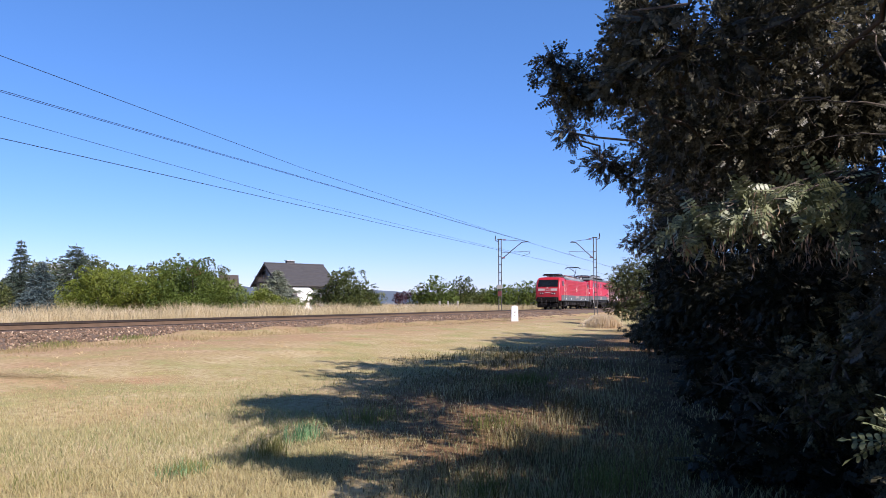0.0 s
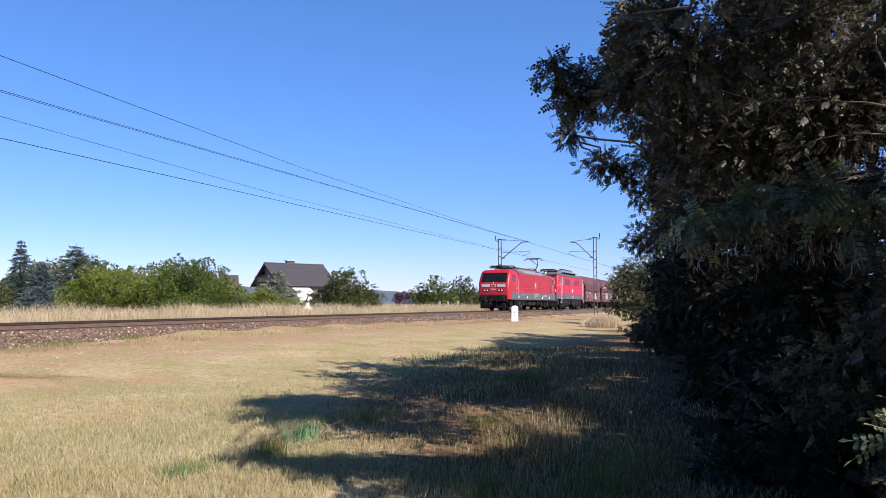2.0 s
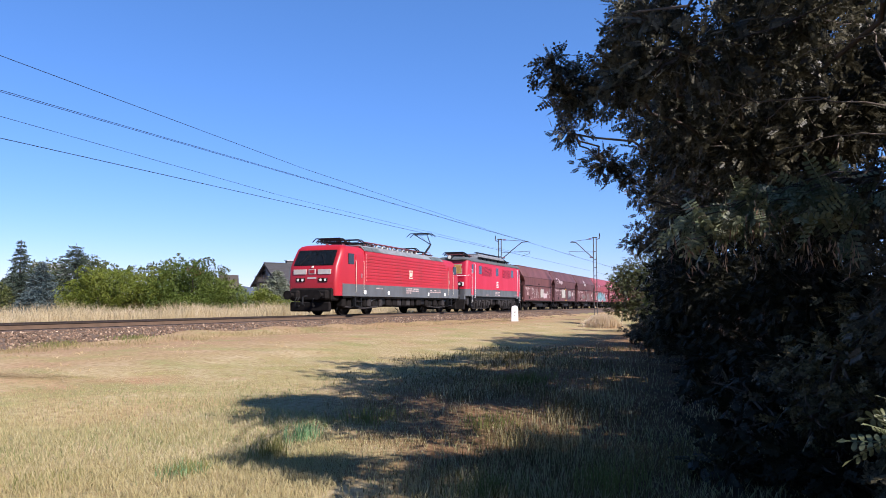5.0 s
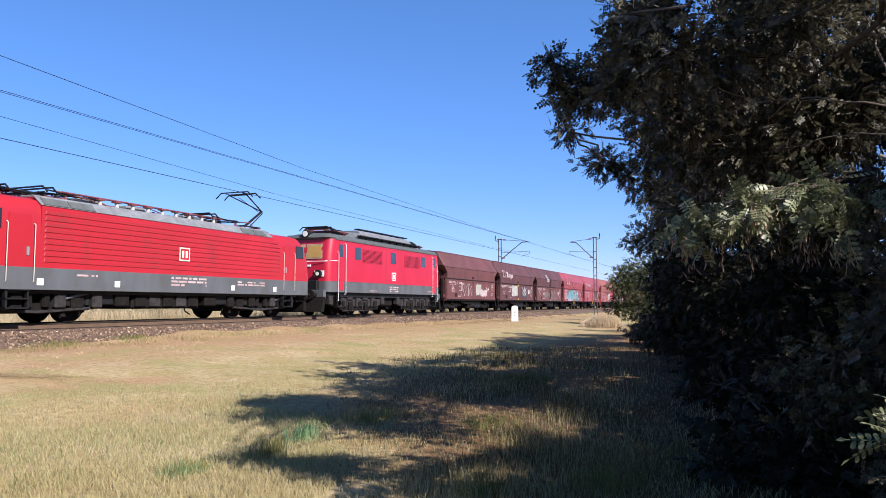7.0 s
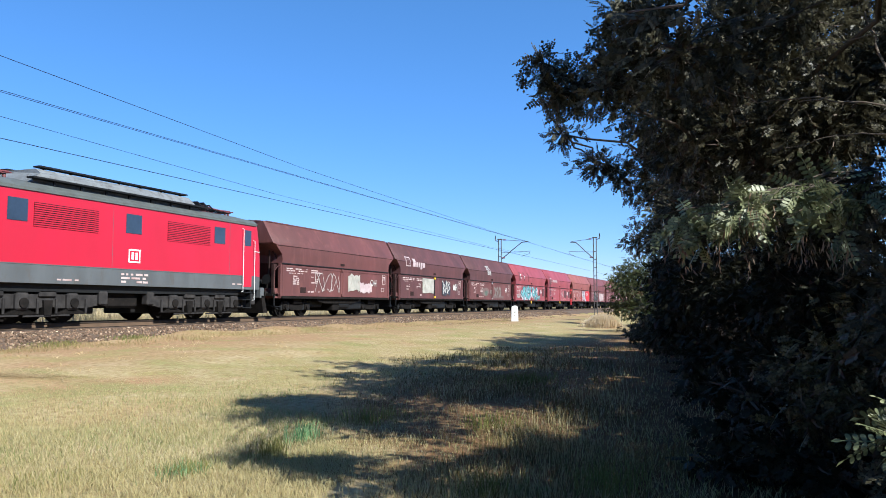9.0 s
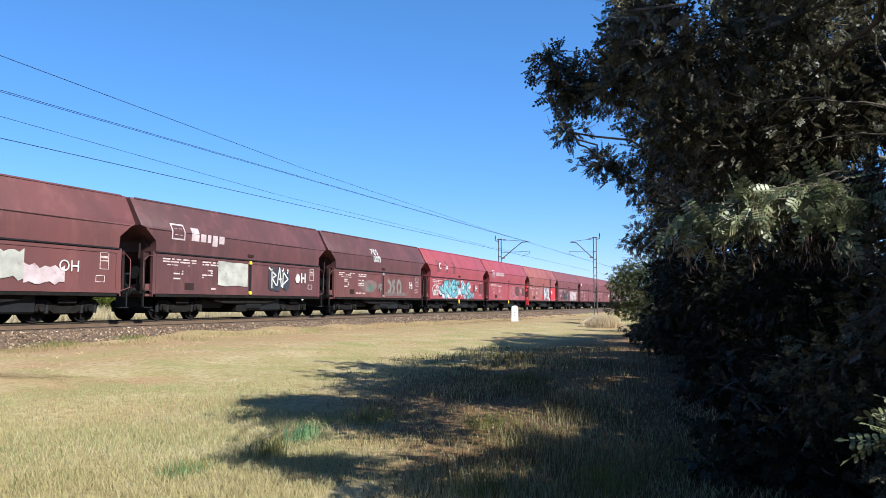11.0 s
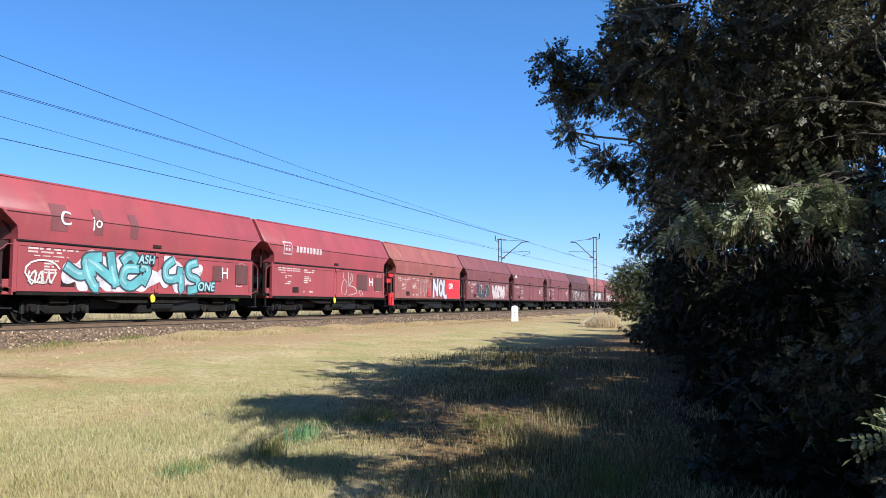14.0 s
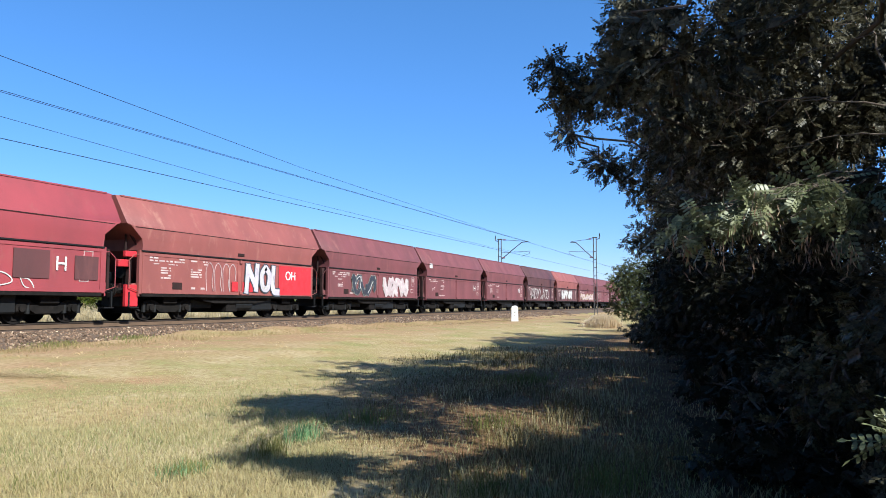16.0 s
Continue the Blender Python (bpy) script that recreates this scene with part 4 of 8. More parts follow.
            part("roof_grille", bm, GREEN_GREY, t, "dark grey roof grille")
        for a in (4.0, 6.9, 12.9, 15.8):
            part("jacking_mark", box(B(), (a, s * 1.528 - 0.006, 1.14), (a + 0.22, s * 1.528 + 0.006, 1.34)), WHITE, t, "white square mark")
    part("roof", box(B(), (4.1, -1.1, 3.78), (LEN - 4.1, 1.1, 3.86), 0.02), ROOF_GREY, t)
    emblem(t, 10.15, 2.43, 0.55, 0.5, -1.529, RED, CREAM)
    bars(t, 9.5, 11.4, 1.5, 0.07, 3, -1.525, 3)
    bars(t, 5.4, 6.2, 1.45, 0.06, 1, -1.525, 4)
    bars(t, 13.3, 15.2, 1.46, 0.06, 2, -1.525, 6)
    # roof gear
    folded_pantograph(t, 2.6, 5.0, 3.84, BLACK)
    folded_pantograph(t, 3.1, 4.4, 3.8, BLACK)
    folded_pantograph(t, 4.7, 7.0, 3.93, BLACK)
    folded_pantograph(t, 12.4, 14.6, 3.98, BLACK)
    raised_pantograph(t, 15.7, 4.05)
    for k in range(9):
        x = 6.9 + k * 0.72
        g = part("roof_insulator", rod(B(), (x, -0.75, 3.84), (x, -0.75, 4.06), 0.08, 10, 0.06), CONCRETE, t, "pale roof insulator")
        part("insulator_cap", box(B(), (x - 0.14, -0.85, 4.06), (x + 0.14, -0.65, 4.12)), COPPER, g)
    for y, z in ((-0.75, 4.14), (-0.35, 4.2), (0.4, 4.12)):
        part("bus_bar", sweep(B(), [(5.4, y, z), (9.0, y + 0.05, z), (13.2, y, z - 0.04)], 0.028), COPPER, t, "dark red roof conductor")
    rg = np.random.default_rng(44)
    for k in range(34):
        x, y = rg.uniform(4.6, 14.8), rg.uniform(-0.85, 0.85)
        h = rg.uniform(0.08, 0.26)
        if k % 3 == 0:
            part("roof_fitting", rod(B(), (x, y, 3.84), (x, y, 3.86 + h), 0.06, 8, 0.04), COPPER if k % 2 else BLACK, t)
        elif k % 3 == 1:
            part("roof_cable", sweep(B(), [(x, y, 3.9 + h), (x + 0.5, y + rg.uniform(-0.3, 0.3), 4.0 + h * 0.6), (x + rg.uniform(0.8, 1.6), y, 3.92 + h * 0.4)], 0.02), COPPER if k % 2 else BLACK, t)
        else:
            part("roof_fitting", box(B(), (x, y, 3.84), (x + rg.uniform(0.15, 0.5), y + 0.25, 3.86 + h * 0.8), 0.015), BLACK if k % 2 else GREY, t)
    for x in (6.2, 8.3, 11.2):
        part("roof_box", box(B(), (x, -0.5, 3.86), (x + 0.9, 0.5, 4.08), 0.03), ROOF_GREY, t)
    # running gear
    for c in (4.3, 15.35):
        for d in (-1.45, 1.45):
            wheelset(t, c + d, 0.62)
        for s in (-1, 1):
            o = [(c - 2.3, 0.62), (c - 2.2, 0.86), (c - 0.95, 0.86), (c - 0.7, 0.62), (c + 0.7, 0.62), (c + 0.95, 0.86), (c + 2.2, 0.86), (c + 2.3, 0.62), (c + 1.0, 0.52), (c + 0.7, 0.36), (c - 0.7, 0.36), (c - 1.0, 0.52)]
            fr = part("bogie_frame", slab(B(), o, s * 0.98, s * 1.14), DIRT, t)
            for d in (-1.45, 1.45):
                part("axle_box", box(B(), (c + d - 0.24, s * 1.08 - 0.16, 0.42), (c + d + 0.24, s * 1.08 + 0.16, 0.84), 0.05), DIRT, fr)
                for e in (-0.42, 0.42):
                    part("spring", rod(B(), (c + d + e, s * 1.1, 0.55), (c + d + e, s * 1.1, 1.0), 0.1, 10), BLACK, fr)
            for e in (-0.3, 0.3):
                part("body_spring", rod(B(), (c + e, s * 1.15, 0.5), (c + e, s * 1.15, 1.02), 0.14, 10), DIRT, fr)
            part("sand_pipe", sweep(B(), [(c - 2.25, s * 1.15, 0.9), (c - 2.3, s * 0.95, 0.3), (c - 2.15, s * 0.8, 0.15)], 0.03), BLACK, fr)
            part("damper", sweep(B(), [(c + 0.9, s * 1.22, 0.75), (c + 2.0, s * 1.22, 0.98)], 0.05), GREY, fr)
    for c in (4.3, 15.35):
        part("bogie_beam", box(B(), (c - 2.3, -0.62, 0.3), (c + 2.3, 0.62, 0.95), 0.05), BLACK, t)
        for s in (-1, 1):
            part("traction_rod", sweep(B(), [(c - 1.9, s * 1.2, 0.45), (c, s * 1.2, 0.34), (c + 1.9, s * 1.2, 0.45)], 0.05), BOGIE, t)
            for d in (-2.15, -0.75, 0.75, 2.15):
                part("brake_unit", box(B(), (c + d - 0.2, s * 1.12 - 0.2, 0.45), (c + d + 0.2, s * 1.12 + 0.2, 0.98), 0.05), BOGIE if d > 0 else DIRT, t)
    for a, b in ((6.6, 7.2), (12.3, 13.1)):
        part("cable_duct", box(B(), (a, -1.2, 0.55), (b, 1.2, 1.02), 0.04), BLACK, t)
    part("transformer", box(B(), (8.0, -1.2, 0.42), (11.4, 1.2, 1.02), 0.06), DIRT, t)
    for a, b in ((7.2, 7.8), (11.6, 12.3)):
        part("underfloor_box", box(B(), (a, -1.3, 0.5), (b, 1.3, 1.02), 0.04), DIRT, t)
    for k in range(5):
        part("underfloor_panel", box(B(), (8.1 + k * 0.66, -1.26, 0.5), (8.62 + k * 0.66, -1.19, 0.95), 0.015), BOGIE if k % 2 else DIRT, t)
    # black beam added for the shade under the solebar
    part("solebar_shadow_beam", box(B(), (2.0, -1.35, 0.9), (LEN - 2.0, 1.35, 1.02)), BLACK, t)


AMBER = surf("golden_window", (0.75, 0.5, 0.16), (0.62, 0.4, 0.11), 2, 20, 0.2, 0.0)
WINDOW_BLUE = surf("blue_tinted_window", (0.03, 0.045, 0.075), (0.02, 0.03, 0.05), 1, 10, 0.1, 0.0)


def loco_b():
    t = thing("old_electric_locomotive", "red six-axle old electric locomotive with dark green-grey roof and grey band", "locomotive")
    TRAIN.append((t, LOCO2))
    LEN = 16.82
    zs = [1.2, 1.75, 2.6, 3.4, 3.93]
    xe = [1.04, 1.02, 1.04, 1.16, 1.28]

    def shell(zlo, zhi):
        z = [a for a in zs if zlo <= a <= zhi]
        X = np.interp(z, zs, xe)
        bm = B()
        rings = []
        for dx, y in [(0.4 * (1 - math.cos(q * math.pi / 16)), 1.14 + 0.36 * math.sin(q * math.pi / 16)) for q in range(9)] + [(0.48, 1.5)]:
            rings.append([(x + dx, -y, a) for x, a in zip(X, z)] + [(x + dx, y, a) for x, a in zip(X[::-1], z[::-1])])
        far = [[(LEN - p[0], p[1], p[2]) for p in r] for r in rings[::-1]]
        loft(bm, rings + far)
        return bm

    body = part("body", shell(1.75, 3.93), RED2, t, smooth=True)
    part("lower_band", shell(1.2, 1.75), GREY, t, "dusty grey lower band", smooth=True)
    # rounded roof with drooping ends
    rings = []
    for x, k, top in ((1.12, 0.78, 4.02), (1.24, 0.88, 4.18), (1.6, 0.98, 4.27), (2.2, 1, 4.32)):
        rings.append([(x + 0.15, -1.53 * k, 3.9), (x, -1.53 * k, 4.0), (x, -1.3 * k, min(4.16, top)), (x, -0.8 * k, top - 0.03), (x, 0, top), (x, 0.8 * k, top - 0.03), (x, 1.3 * k, min(4.16, top)), (x, 1.53 * k, 4.0), (x + 0.15, 1.53 * k, 3.9)])
    rings += [[(LEN - p[0], p[1], p[2]) for p in r] for r in rings[::-1]]
    part("roof", loft(B(), rings), GREEN_GREY, t, "dark grey-green rounded roof", smooth=True)
    part("gutter", box(B(), (1.6, -1.54, 3.9), (LEN - 1.6, 1.54, 3.95)), GREEN_GREY, t)
    hood = prism(B(), [(-1.08, 4.22), (-1.02, 4.56), (-0.8, 4.72), (0.8, 4.72), (1.02, 4.56), (1.08, 4.22)], 4.7, 12.2)
    for v in hood.verts:
        if v.co.z > 4.4:
            v.co.x += 0.4 if v.co.x < 8 else -0.4
    part("roof_hood", hood, ROOF_GREY, t, "raised grey roof hood")
    for y, z in ((-1.22, 4.33), (1.22, 4.33), (-0.72, 4.78), (0.72, 4.78)):
        bm = box(B(), (4.6 if z < 4.5 else 5.2, y - 0.15, z), (12.4 if z < 4.5 else 11.7, y + 0.15, z + 0.05))
        for k in range(7):
            box(bm, (5.4 + k, y - 0.03, z - 0.14), (5.46 + k, y + 0.03, z))
        part("roof_walkway", bm, BLACK, t, "black roof walkway board")
    for a, b in ((2.0, 4.5), (12.4, 14.8)):
        folded_pantograph(t, a, b, 4.34, COPPER)
        folded_pantograph(t, a + 0.35, b - 0.2, 4.28, BLACK, "pantograph_frame")
    for flip in (False, True):
        X = (lambda v: LEN - v) if flip else (lambda v: v)

        def bx(bm, lo, hi, b=0.0):
            return box(bm, (min(X(lo[0]), X(hi[0])), lo[1], lo[2]), (max(X(lo[0]), X(hi[0])), hi[1], hi[2]), b)

        for s in (-1, 1):
            for nm, gr, mt, off in (("window_surround", 0.06, CREAM, 0.0), ("windscreen", 0.0, AMBER if not flip else WINDOW_BLUE, 0.012)):
                a, b = s * (0.1 - gr), s * (0.98 + gr)
                lo, hi = 2.96 - gr, 3.6 + gr
                bm = B()
                q = [bm.verts.new((X(float(np.interp(z, zs, xe)) - 0.008 - off), y, z)) for y, z in ((a, lo), (b, lo), (b * 0.94, hi), (a, hi))]
                bmesh.ops.solidify(bm, geom=[bm.faces.new(q)], thickness=0.012)
                part(nm, bm, mt, body, "golden front window" if mt is AMBER else "")
            part("lamp_housing", rod(B(), (X(0.840), s * 0.9, 2.12), (X(1.130), s * 0.9, 2.12), 0.19, 16), BLACK, body, "round black lamp housing")
            part("lamp_lens", rod(B(), (X(0.825), s * 0.9, 2.12), (X(0.980), s * 0.9, 2.12), 0.1, 14), LIT, body)
            part("lamp_backing", bx(B(), (0.995, s * 0.88 - 0.3, 1.98), (1.080, s * 0.92 + 0.3, 2.28)), WHITE, body, "white rectangle behind the lamp")
            part("number_bar", bx(B(), (1.000, s * 0.2 - 0.18, 2.5), (1.080, s * 0.2 + 0.18, 2.6)), WHITE, body, "white lettering")
            y = s * 1.5
            part("door", bx(B(), (1.86, y - 0.012, 1.3), (2.44, y + 0.012, 3.8), 0.004), RED2, body)
            part("door_window", bx(B(), (1.93, y - 0.018, 3.02), (2.36, y + 0.018, 3.68), 0.004), WINDOW_BLUE, body, "blue-tinted door window")
            for k, lo in ((1.78, 0.75), (2.54, 1.1)):
                part("handrail", sweep(B(), [(X(k), s * 1.5, 3.3 if k < 2 else 3.75), (X(k), s * 1.6, 3.25 if k < 2 else 3.7), (X(k), s * 1.6, lo), (X(k), s * 1.5, lo)], 0.012), WHITE, t, "white grab rail")
            st = part("steps", bx(B(), (1.86, s * 1.4 - 0.1, 0.4), (1.92, s * 1.4 + 0.1, 1.2)), BLACK, t)
            for z in (0.42, 0.75, 1.05):
                part("tread", bx(B(), (1.86, s * 1.4 - 0.14, z), (2.46, s * 1.4 + 0.14, z + 0.04)), BLACK, st)
        part("front_rail", sweep(B(), [(X(1.730), -1.55, 2.82), (X(1.330), -1.5, 2.8), (X(1.000), -1.2, 2.76), (X(0.960), 0, 2.76), (X(1.000), 1.2, 2.76), (X(1.330), 1.5, 2.8), (X(1.730), 1.55, 2.82)], 0.016), WHITE, t, "white rail below the front windows")
        part("top_lamp", rod(B(), (X(1.080), 0, 4.2), (X(1.480), 0, 4.2), 0.2, 18), BLACK, t, "round headlamp on the roof edge")
        part("top_lamp_lens", rod(B(), (X(1.065), 0, 4.2), (X(1.180), 0, 4.2), 0.15, 16), LIT, t)
        part("badge", bx(B(), (1.000, -0.16, 1.95), (1.080, 0.16, 2.25)), WHITE, body, "square white badge")
        part("badge_field", bx(B(), (0.992, -0.11, 2.0), (1.060, 0.11, 2.2)), RED2, body)
        part("front_box", bx(B(), (0.800, -0.9, 1.25), (1.080, 0.9, 1.78), 0.03), BLACK, t)
        part("snow_plough", slab(B(), [(X(0.480), 0.2), (X(0.730), 0.95), (X(0.930), 0.95), (X(0.780), 0.2)], -1.35, 1.35), DIRT, t)
        part("buffer_beam", bx(B(), (0.730, -1.35, 0.85), (0.980, 1.35, 1.3), 0.02), GREY, t)
        part("coupling", sweep(B(), [(X(0.780), 0, 1.0), (X(0.430), 0, 0.95), (X(0.380), 0, 0.6)], 0.05), BLACK, t)
        buffers(t, X(0.85), 1 if flip else -1)
    for s in (-1, 1):
        y = s * 1.5
        for a, b in ((3.7, 4.35), (8.05, 8.75), (12.55, 13.2)):
            w = part("side_window", box(B(), (a, y - 0.014, 2.98), (b, y + 0.014, 3.64), 0.006), WINDOW_BLUE, body, "blue-tinted square side window")
        for a, b in ((4.55, 6.9), (10.0, 12.3)):
            g = part("louvre", box(B(), (a, y - 0.008, 2.86), (b, y + 0.008, 3.58)), BLACK, body, "red louvred grille")
            for k in range(11):
                z = 2.87 + k * 0.065
                part("louvre_slat", slab(B(), [(a, z), (b, z), (b, z + 0.038), (a, z + 0.038)], y - 0.0, y + s * 0.022), RED2, g)
        for a in (3.1, 7.5, 13.5):
            part("panel_seam", box(B(), (a, y - 0.003, 1.8), (a + 0.012, y + 0.003, 3.88)), GREY, body)
        part("cant_strip", box(B(), (1.5, y - 0.01, 1.74), (LEN - 1.5, y + 0.01, 1.77)), GREY, body)
    emblem(t, 8.45, 2.22, 0.52, 0.46, -1.508, RED2, WHITE)
    bars(t, 7.9, 9.1, 1.55, 0.07, 3, -1.506, 11)
    bars(t, 5.2, 6.2, 1.3, 0.05, 1, -1.506, 12)
    bars(t, 13.2, 14.4, 1.38, 0.05, 1, -1.506, 13)
    for c in (4.45, 12.37):
        for d in (-1.75, 0, 1.75):
            wheelset(t, c + d, 0.62)
        for s in (-1, 1):
            o = [(c - 3.05, 0.58), (c - 2.95, 0.88), (c + 2.95, 0.88), (c + 3.05, 0.58), (c + 2.3, 0.46), (c + 1.2, 0.46), (c + 1.0, 0.56), (c + 0.6, 0.46), (c - 0.6, 0.46), (c - 1.0, 0.56), (c - 1.2, 0.46), (c - 2.3, 0.46)]
            fr = part("bogie_frame", slab(B(), o, s * 1.05, s * 1.22), BOGIE, t, "dusty grey cast bogie frame")
            for d in (-1.75, 0, 1.75):
                part("axle_box", box(B(), (c + d - 0.22, s * 1.2 - 0.16, 0.4), (c + d + 0.22, s * 1.2 + 0.16, 0.92), 0.06), BOGIE, fr)
                part("axle_cap", rod(B(), (c + d, s * 1.3, 0.62), (c + d, s * 1.4, 0.62), 0.15, 12), DIRT, fr)
                bm = B()
                for k in range(5):
                    box(bm, (c + d - 0.6 + k * 0.09, s * 1.22 - 0.05, 0.28 + k * 0.03), (c + d + 0.6 - k * 0.09, s * 1.22 + 0.05, 0.305 + k * 0.03))
                part("leaf_spring", bm, DIRT, fr)
                for e in (-0.55, 0.55):
                    part("hanger", rod(B(), (c + d + e, s * 1.25, 0.3), (c + d + e, s * 1.25, 0.75), 0.04, 6), BOGIE, fr)
            for e in (-0.87, 0.87):
                part("side_bearer", box(B(), (c + e - 0.3, s * 1.15 - 0.15, 0.8), (c + e + 0.3, s * 1.15 + 0.15, 1.0), 0.03), BOGIE, fr)
    for c in (4.45, 12.37):
        part("bogie_beam", box(B(), (c - 3.2, -0.62, 0.26), (c + 3.2, 0.62, 0.95), 0.05), BLACK, t)
        for s in (-1, 1):
            for d in (-0.88, 0.88):
                bb = part("brake_block", slab(B(), [(c + d - 0.12, 0.25), (c + d + 0.12, 0.25), (c + d + 0.16, 0.7), (c + d - 0.16, 0.7)], s * 0.85, s * 1.3), DIRT, t)
                part("brake_rod", sweep(B(), [(c + d - 0.8, s * 1.25, 0.22), (c + d + 0.8, s * 1.25, 0.24)], 0.03), BOGIE, bb)
            part("sand_box", box(B(), (c - 3.1, s * 1.2 - 0.15, 0.55), (c - 2.75, s * 1.2 + 0.15, 1.0), 0.04), BOGIE, t)
            part("sand_box", box(B(), (c + 2.75, s * 1.2 - 0.15, 0.55), (c + 3.1, s * 1.2 + 0.15, 1.0), 0.04), BOGIE, t)
    part("underframe", box(B(), (1.2, -1.3, 0.95), (LEN - 1.2, 1.3, 1.22)), BLACK, t)
    part("tank", box(B(), (7.7, -1.1, 0.45), (9.1, 1.1, 1.0), 0.08), DIRT, t)


# ---- hopper wagons ----
HOPZ = [2.46, 2.62, 2.85, 3.24, 3.28, 3.34, 3.7, 4.05, 4.33]
HOPY = [1.44, 1.45, 1.465, 1.49, 1.483, 1.455, 1.254, 1.057, 0.9]
HOPX = [0.84, 0.84, 0.8, 0.32, 0.2, 0.14, 0.12, 0.11, 0.1]


def hopper_shell():
    """Side walls, sloping end walls and the rim, open at the top."""
    bm = B()
    cut = [0.0, 0.0, 0.02, 0.03, 0.03, 0.03, 0.03, 0.03, 0.03]

    def row(i, s):
        a, b, y = HOPX[i], WAGON - HOPX[i], HOPY[i]
        xs = [a, a + cut[i] + 0.02, 3.3, WAGON - 3.3, b - cut[i] - 0.02, b]
        return [bm.verts.new((x, s * (y - (cut[i] * 0.9 if k in (0, 5) else 0) + 0.01 * math.sin(k * 9 + i)), HOPZ[i])) for k, x in enumerate(xs)]
    g = [[row(i, s) for i in range(9)] for s in (-1, 1)]
    for s in (0, 1):
        for i in range(8):
            for k in range(5):
                bm.faces.new((g[s][i][k], g[s][i][k + 1], g[s][i + 1][k + 1], g[s][i + 1][k]))
    for i in range(8):
        bm.faces.new((g[0][i][0], g[0][i + 1][0], g[1][i + 1][0], g[1][i][0]))
        bm.faces.new((g[0][i][-1], g[0][i + 1][-1], g[1][i + 1][-1], g[1][i][-1]))
    return bm


def load_heap(seed):
    bm = B()
    rg = np.random.default_rng(seed)
    nx, ny = 40, 9
    v = [[bm.verts.new((0.3 + (WAGON - 0.6) * i / (nx - 1), -0.86 + 1.72 * j / (ny - 1),
          4.16 + 0.3 * math.sin(math.pi * j / (ny - 1)) * (0.45 + 0.5 * math.sin(i * 0.42 + seed) ** 2) + rg.normal(0, 0.035))) for j in range(ny)] for i in range(nx)]
    for i in range(nx - 1):
        for j in range(ny - 1):
            bm.faces.new((v[i][j], v[i + 1][j], v[i + 1][j + 1], v[i][j + 1]))
    return bm


def freight_bogie_frame(c, s):
    o = [(c - 1.25, 0.62), (c - 1.15, 0.72), (c - 0.65, 0.72), (c - 0.45, 0.6), (c + 0.45, 0.6), (c + 0.65, 0.72), (c + 1.15, 0.72), (c + 1.25, 0.62), (c + 0.75, 0.5), (c + 0.4, 0.3), (c - 0.4, 0.3), (c - 0.75, 0.5)]
    return slab(B(), o, s * 0.95, s * 1.08)


def blob(cx, cz, rx, rz, rg, n=26, rough=0.25):
    ph = rg.uniform(0, 6.3, 4)
    out = []
    for k in range(n):
        a = 2 * math.pi * k / n
        r = 1 + rough * (math.sin(2 * a + ph[0]) * 0.5 + math.sin(3 * a + ph[1]) * 0.6 + math.sin(5 * a + ph[2]) * 0.4)
        out.append((cx + rx * r * math.cos(a), cz + rz * r * math.sin(a)))
    return out


def flat(outline, y, t=0.003):
    bm = B()
    f = bm.faces.new([bm.verts.new((x, y, z)) for x, z in outline])
    return bm


def ribbon(points, wid, y):
    bm = B()
    for (x0, z0), (x1, z1) in zip(points, points[1:]):
        y -= 0.0006
        d = Vector((x1 - x0, 0, z1 - z0))
        if d.length < 1e-4:
            continue
        d.normalize()
        nrm = Vector((-d.z, 0, d.x)) * wid / 2
        a, b = Vector((x0, y, z0)) - d * wid * 0.3, Vector((x1, y, z1)) + d * wid * 0.3
        bm.faces.new([bm.verts.new(p) for p in (a - nrm, b - nrm, b + nrm, a + nrm)])
    return bm


INK = {k: surf("spray_" + k, c, tuple(v * 0.55 for v in c), 2, 30, 0.6, 0.03, grime=(0.16, 0.07, 0.065), grime_at=0.66) for k, c in
       dict(white=(0.55, 0.53, 0.5), black=(0.04, 0.05, 0.065), cyan=(0.11, 0.32, 0.35), pink=(0.5, 0.39, 0.39), green=(0.2, 0.21, 0.18), red=(0.55, 0.02, 0.03), aqua=(0.25, 0.42, 0.45), lilac=(0.52, 0.47, 0.52), moss=(0.1, 0.13, 0.1), chalk=(0.4, 0.38, 0.33), grey=(0.26, 0.21, 0.2), faded=(0.15, 0.095, 0.085), mist=(0.2, 0.185, 0.16), navy=(0.03, 0.033, 0.045), yellow=(0.6, 0.5, 0.12)).items()}


def squiggle(rg):
    """A looping stroke in a unit square, like a hand-sprayed flourish and no letter."""
    p, q, u = rg.uniform(0, 6.3), rg.uniform(0, 6.3), rg.uniform(1.2, 2.2)
    return [(0.5 + 0.5 * math.sin(0.62 * i + p), 0.5 + 0.5 * math.sin(0.62 * u * i + q)) for i in range(int(rg.integers(8, 14)))]


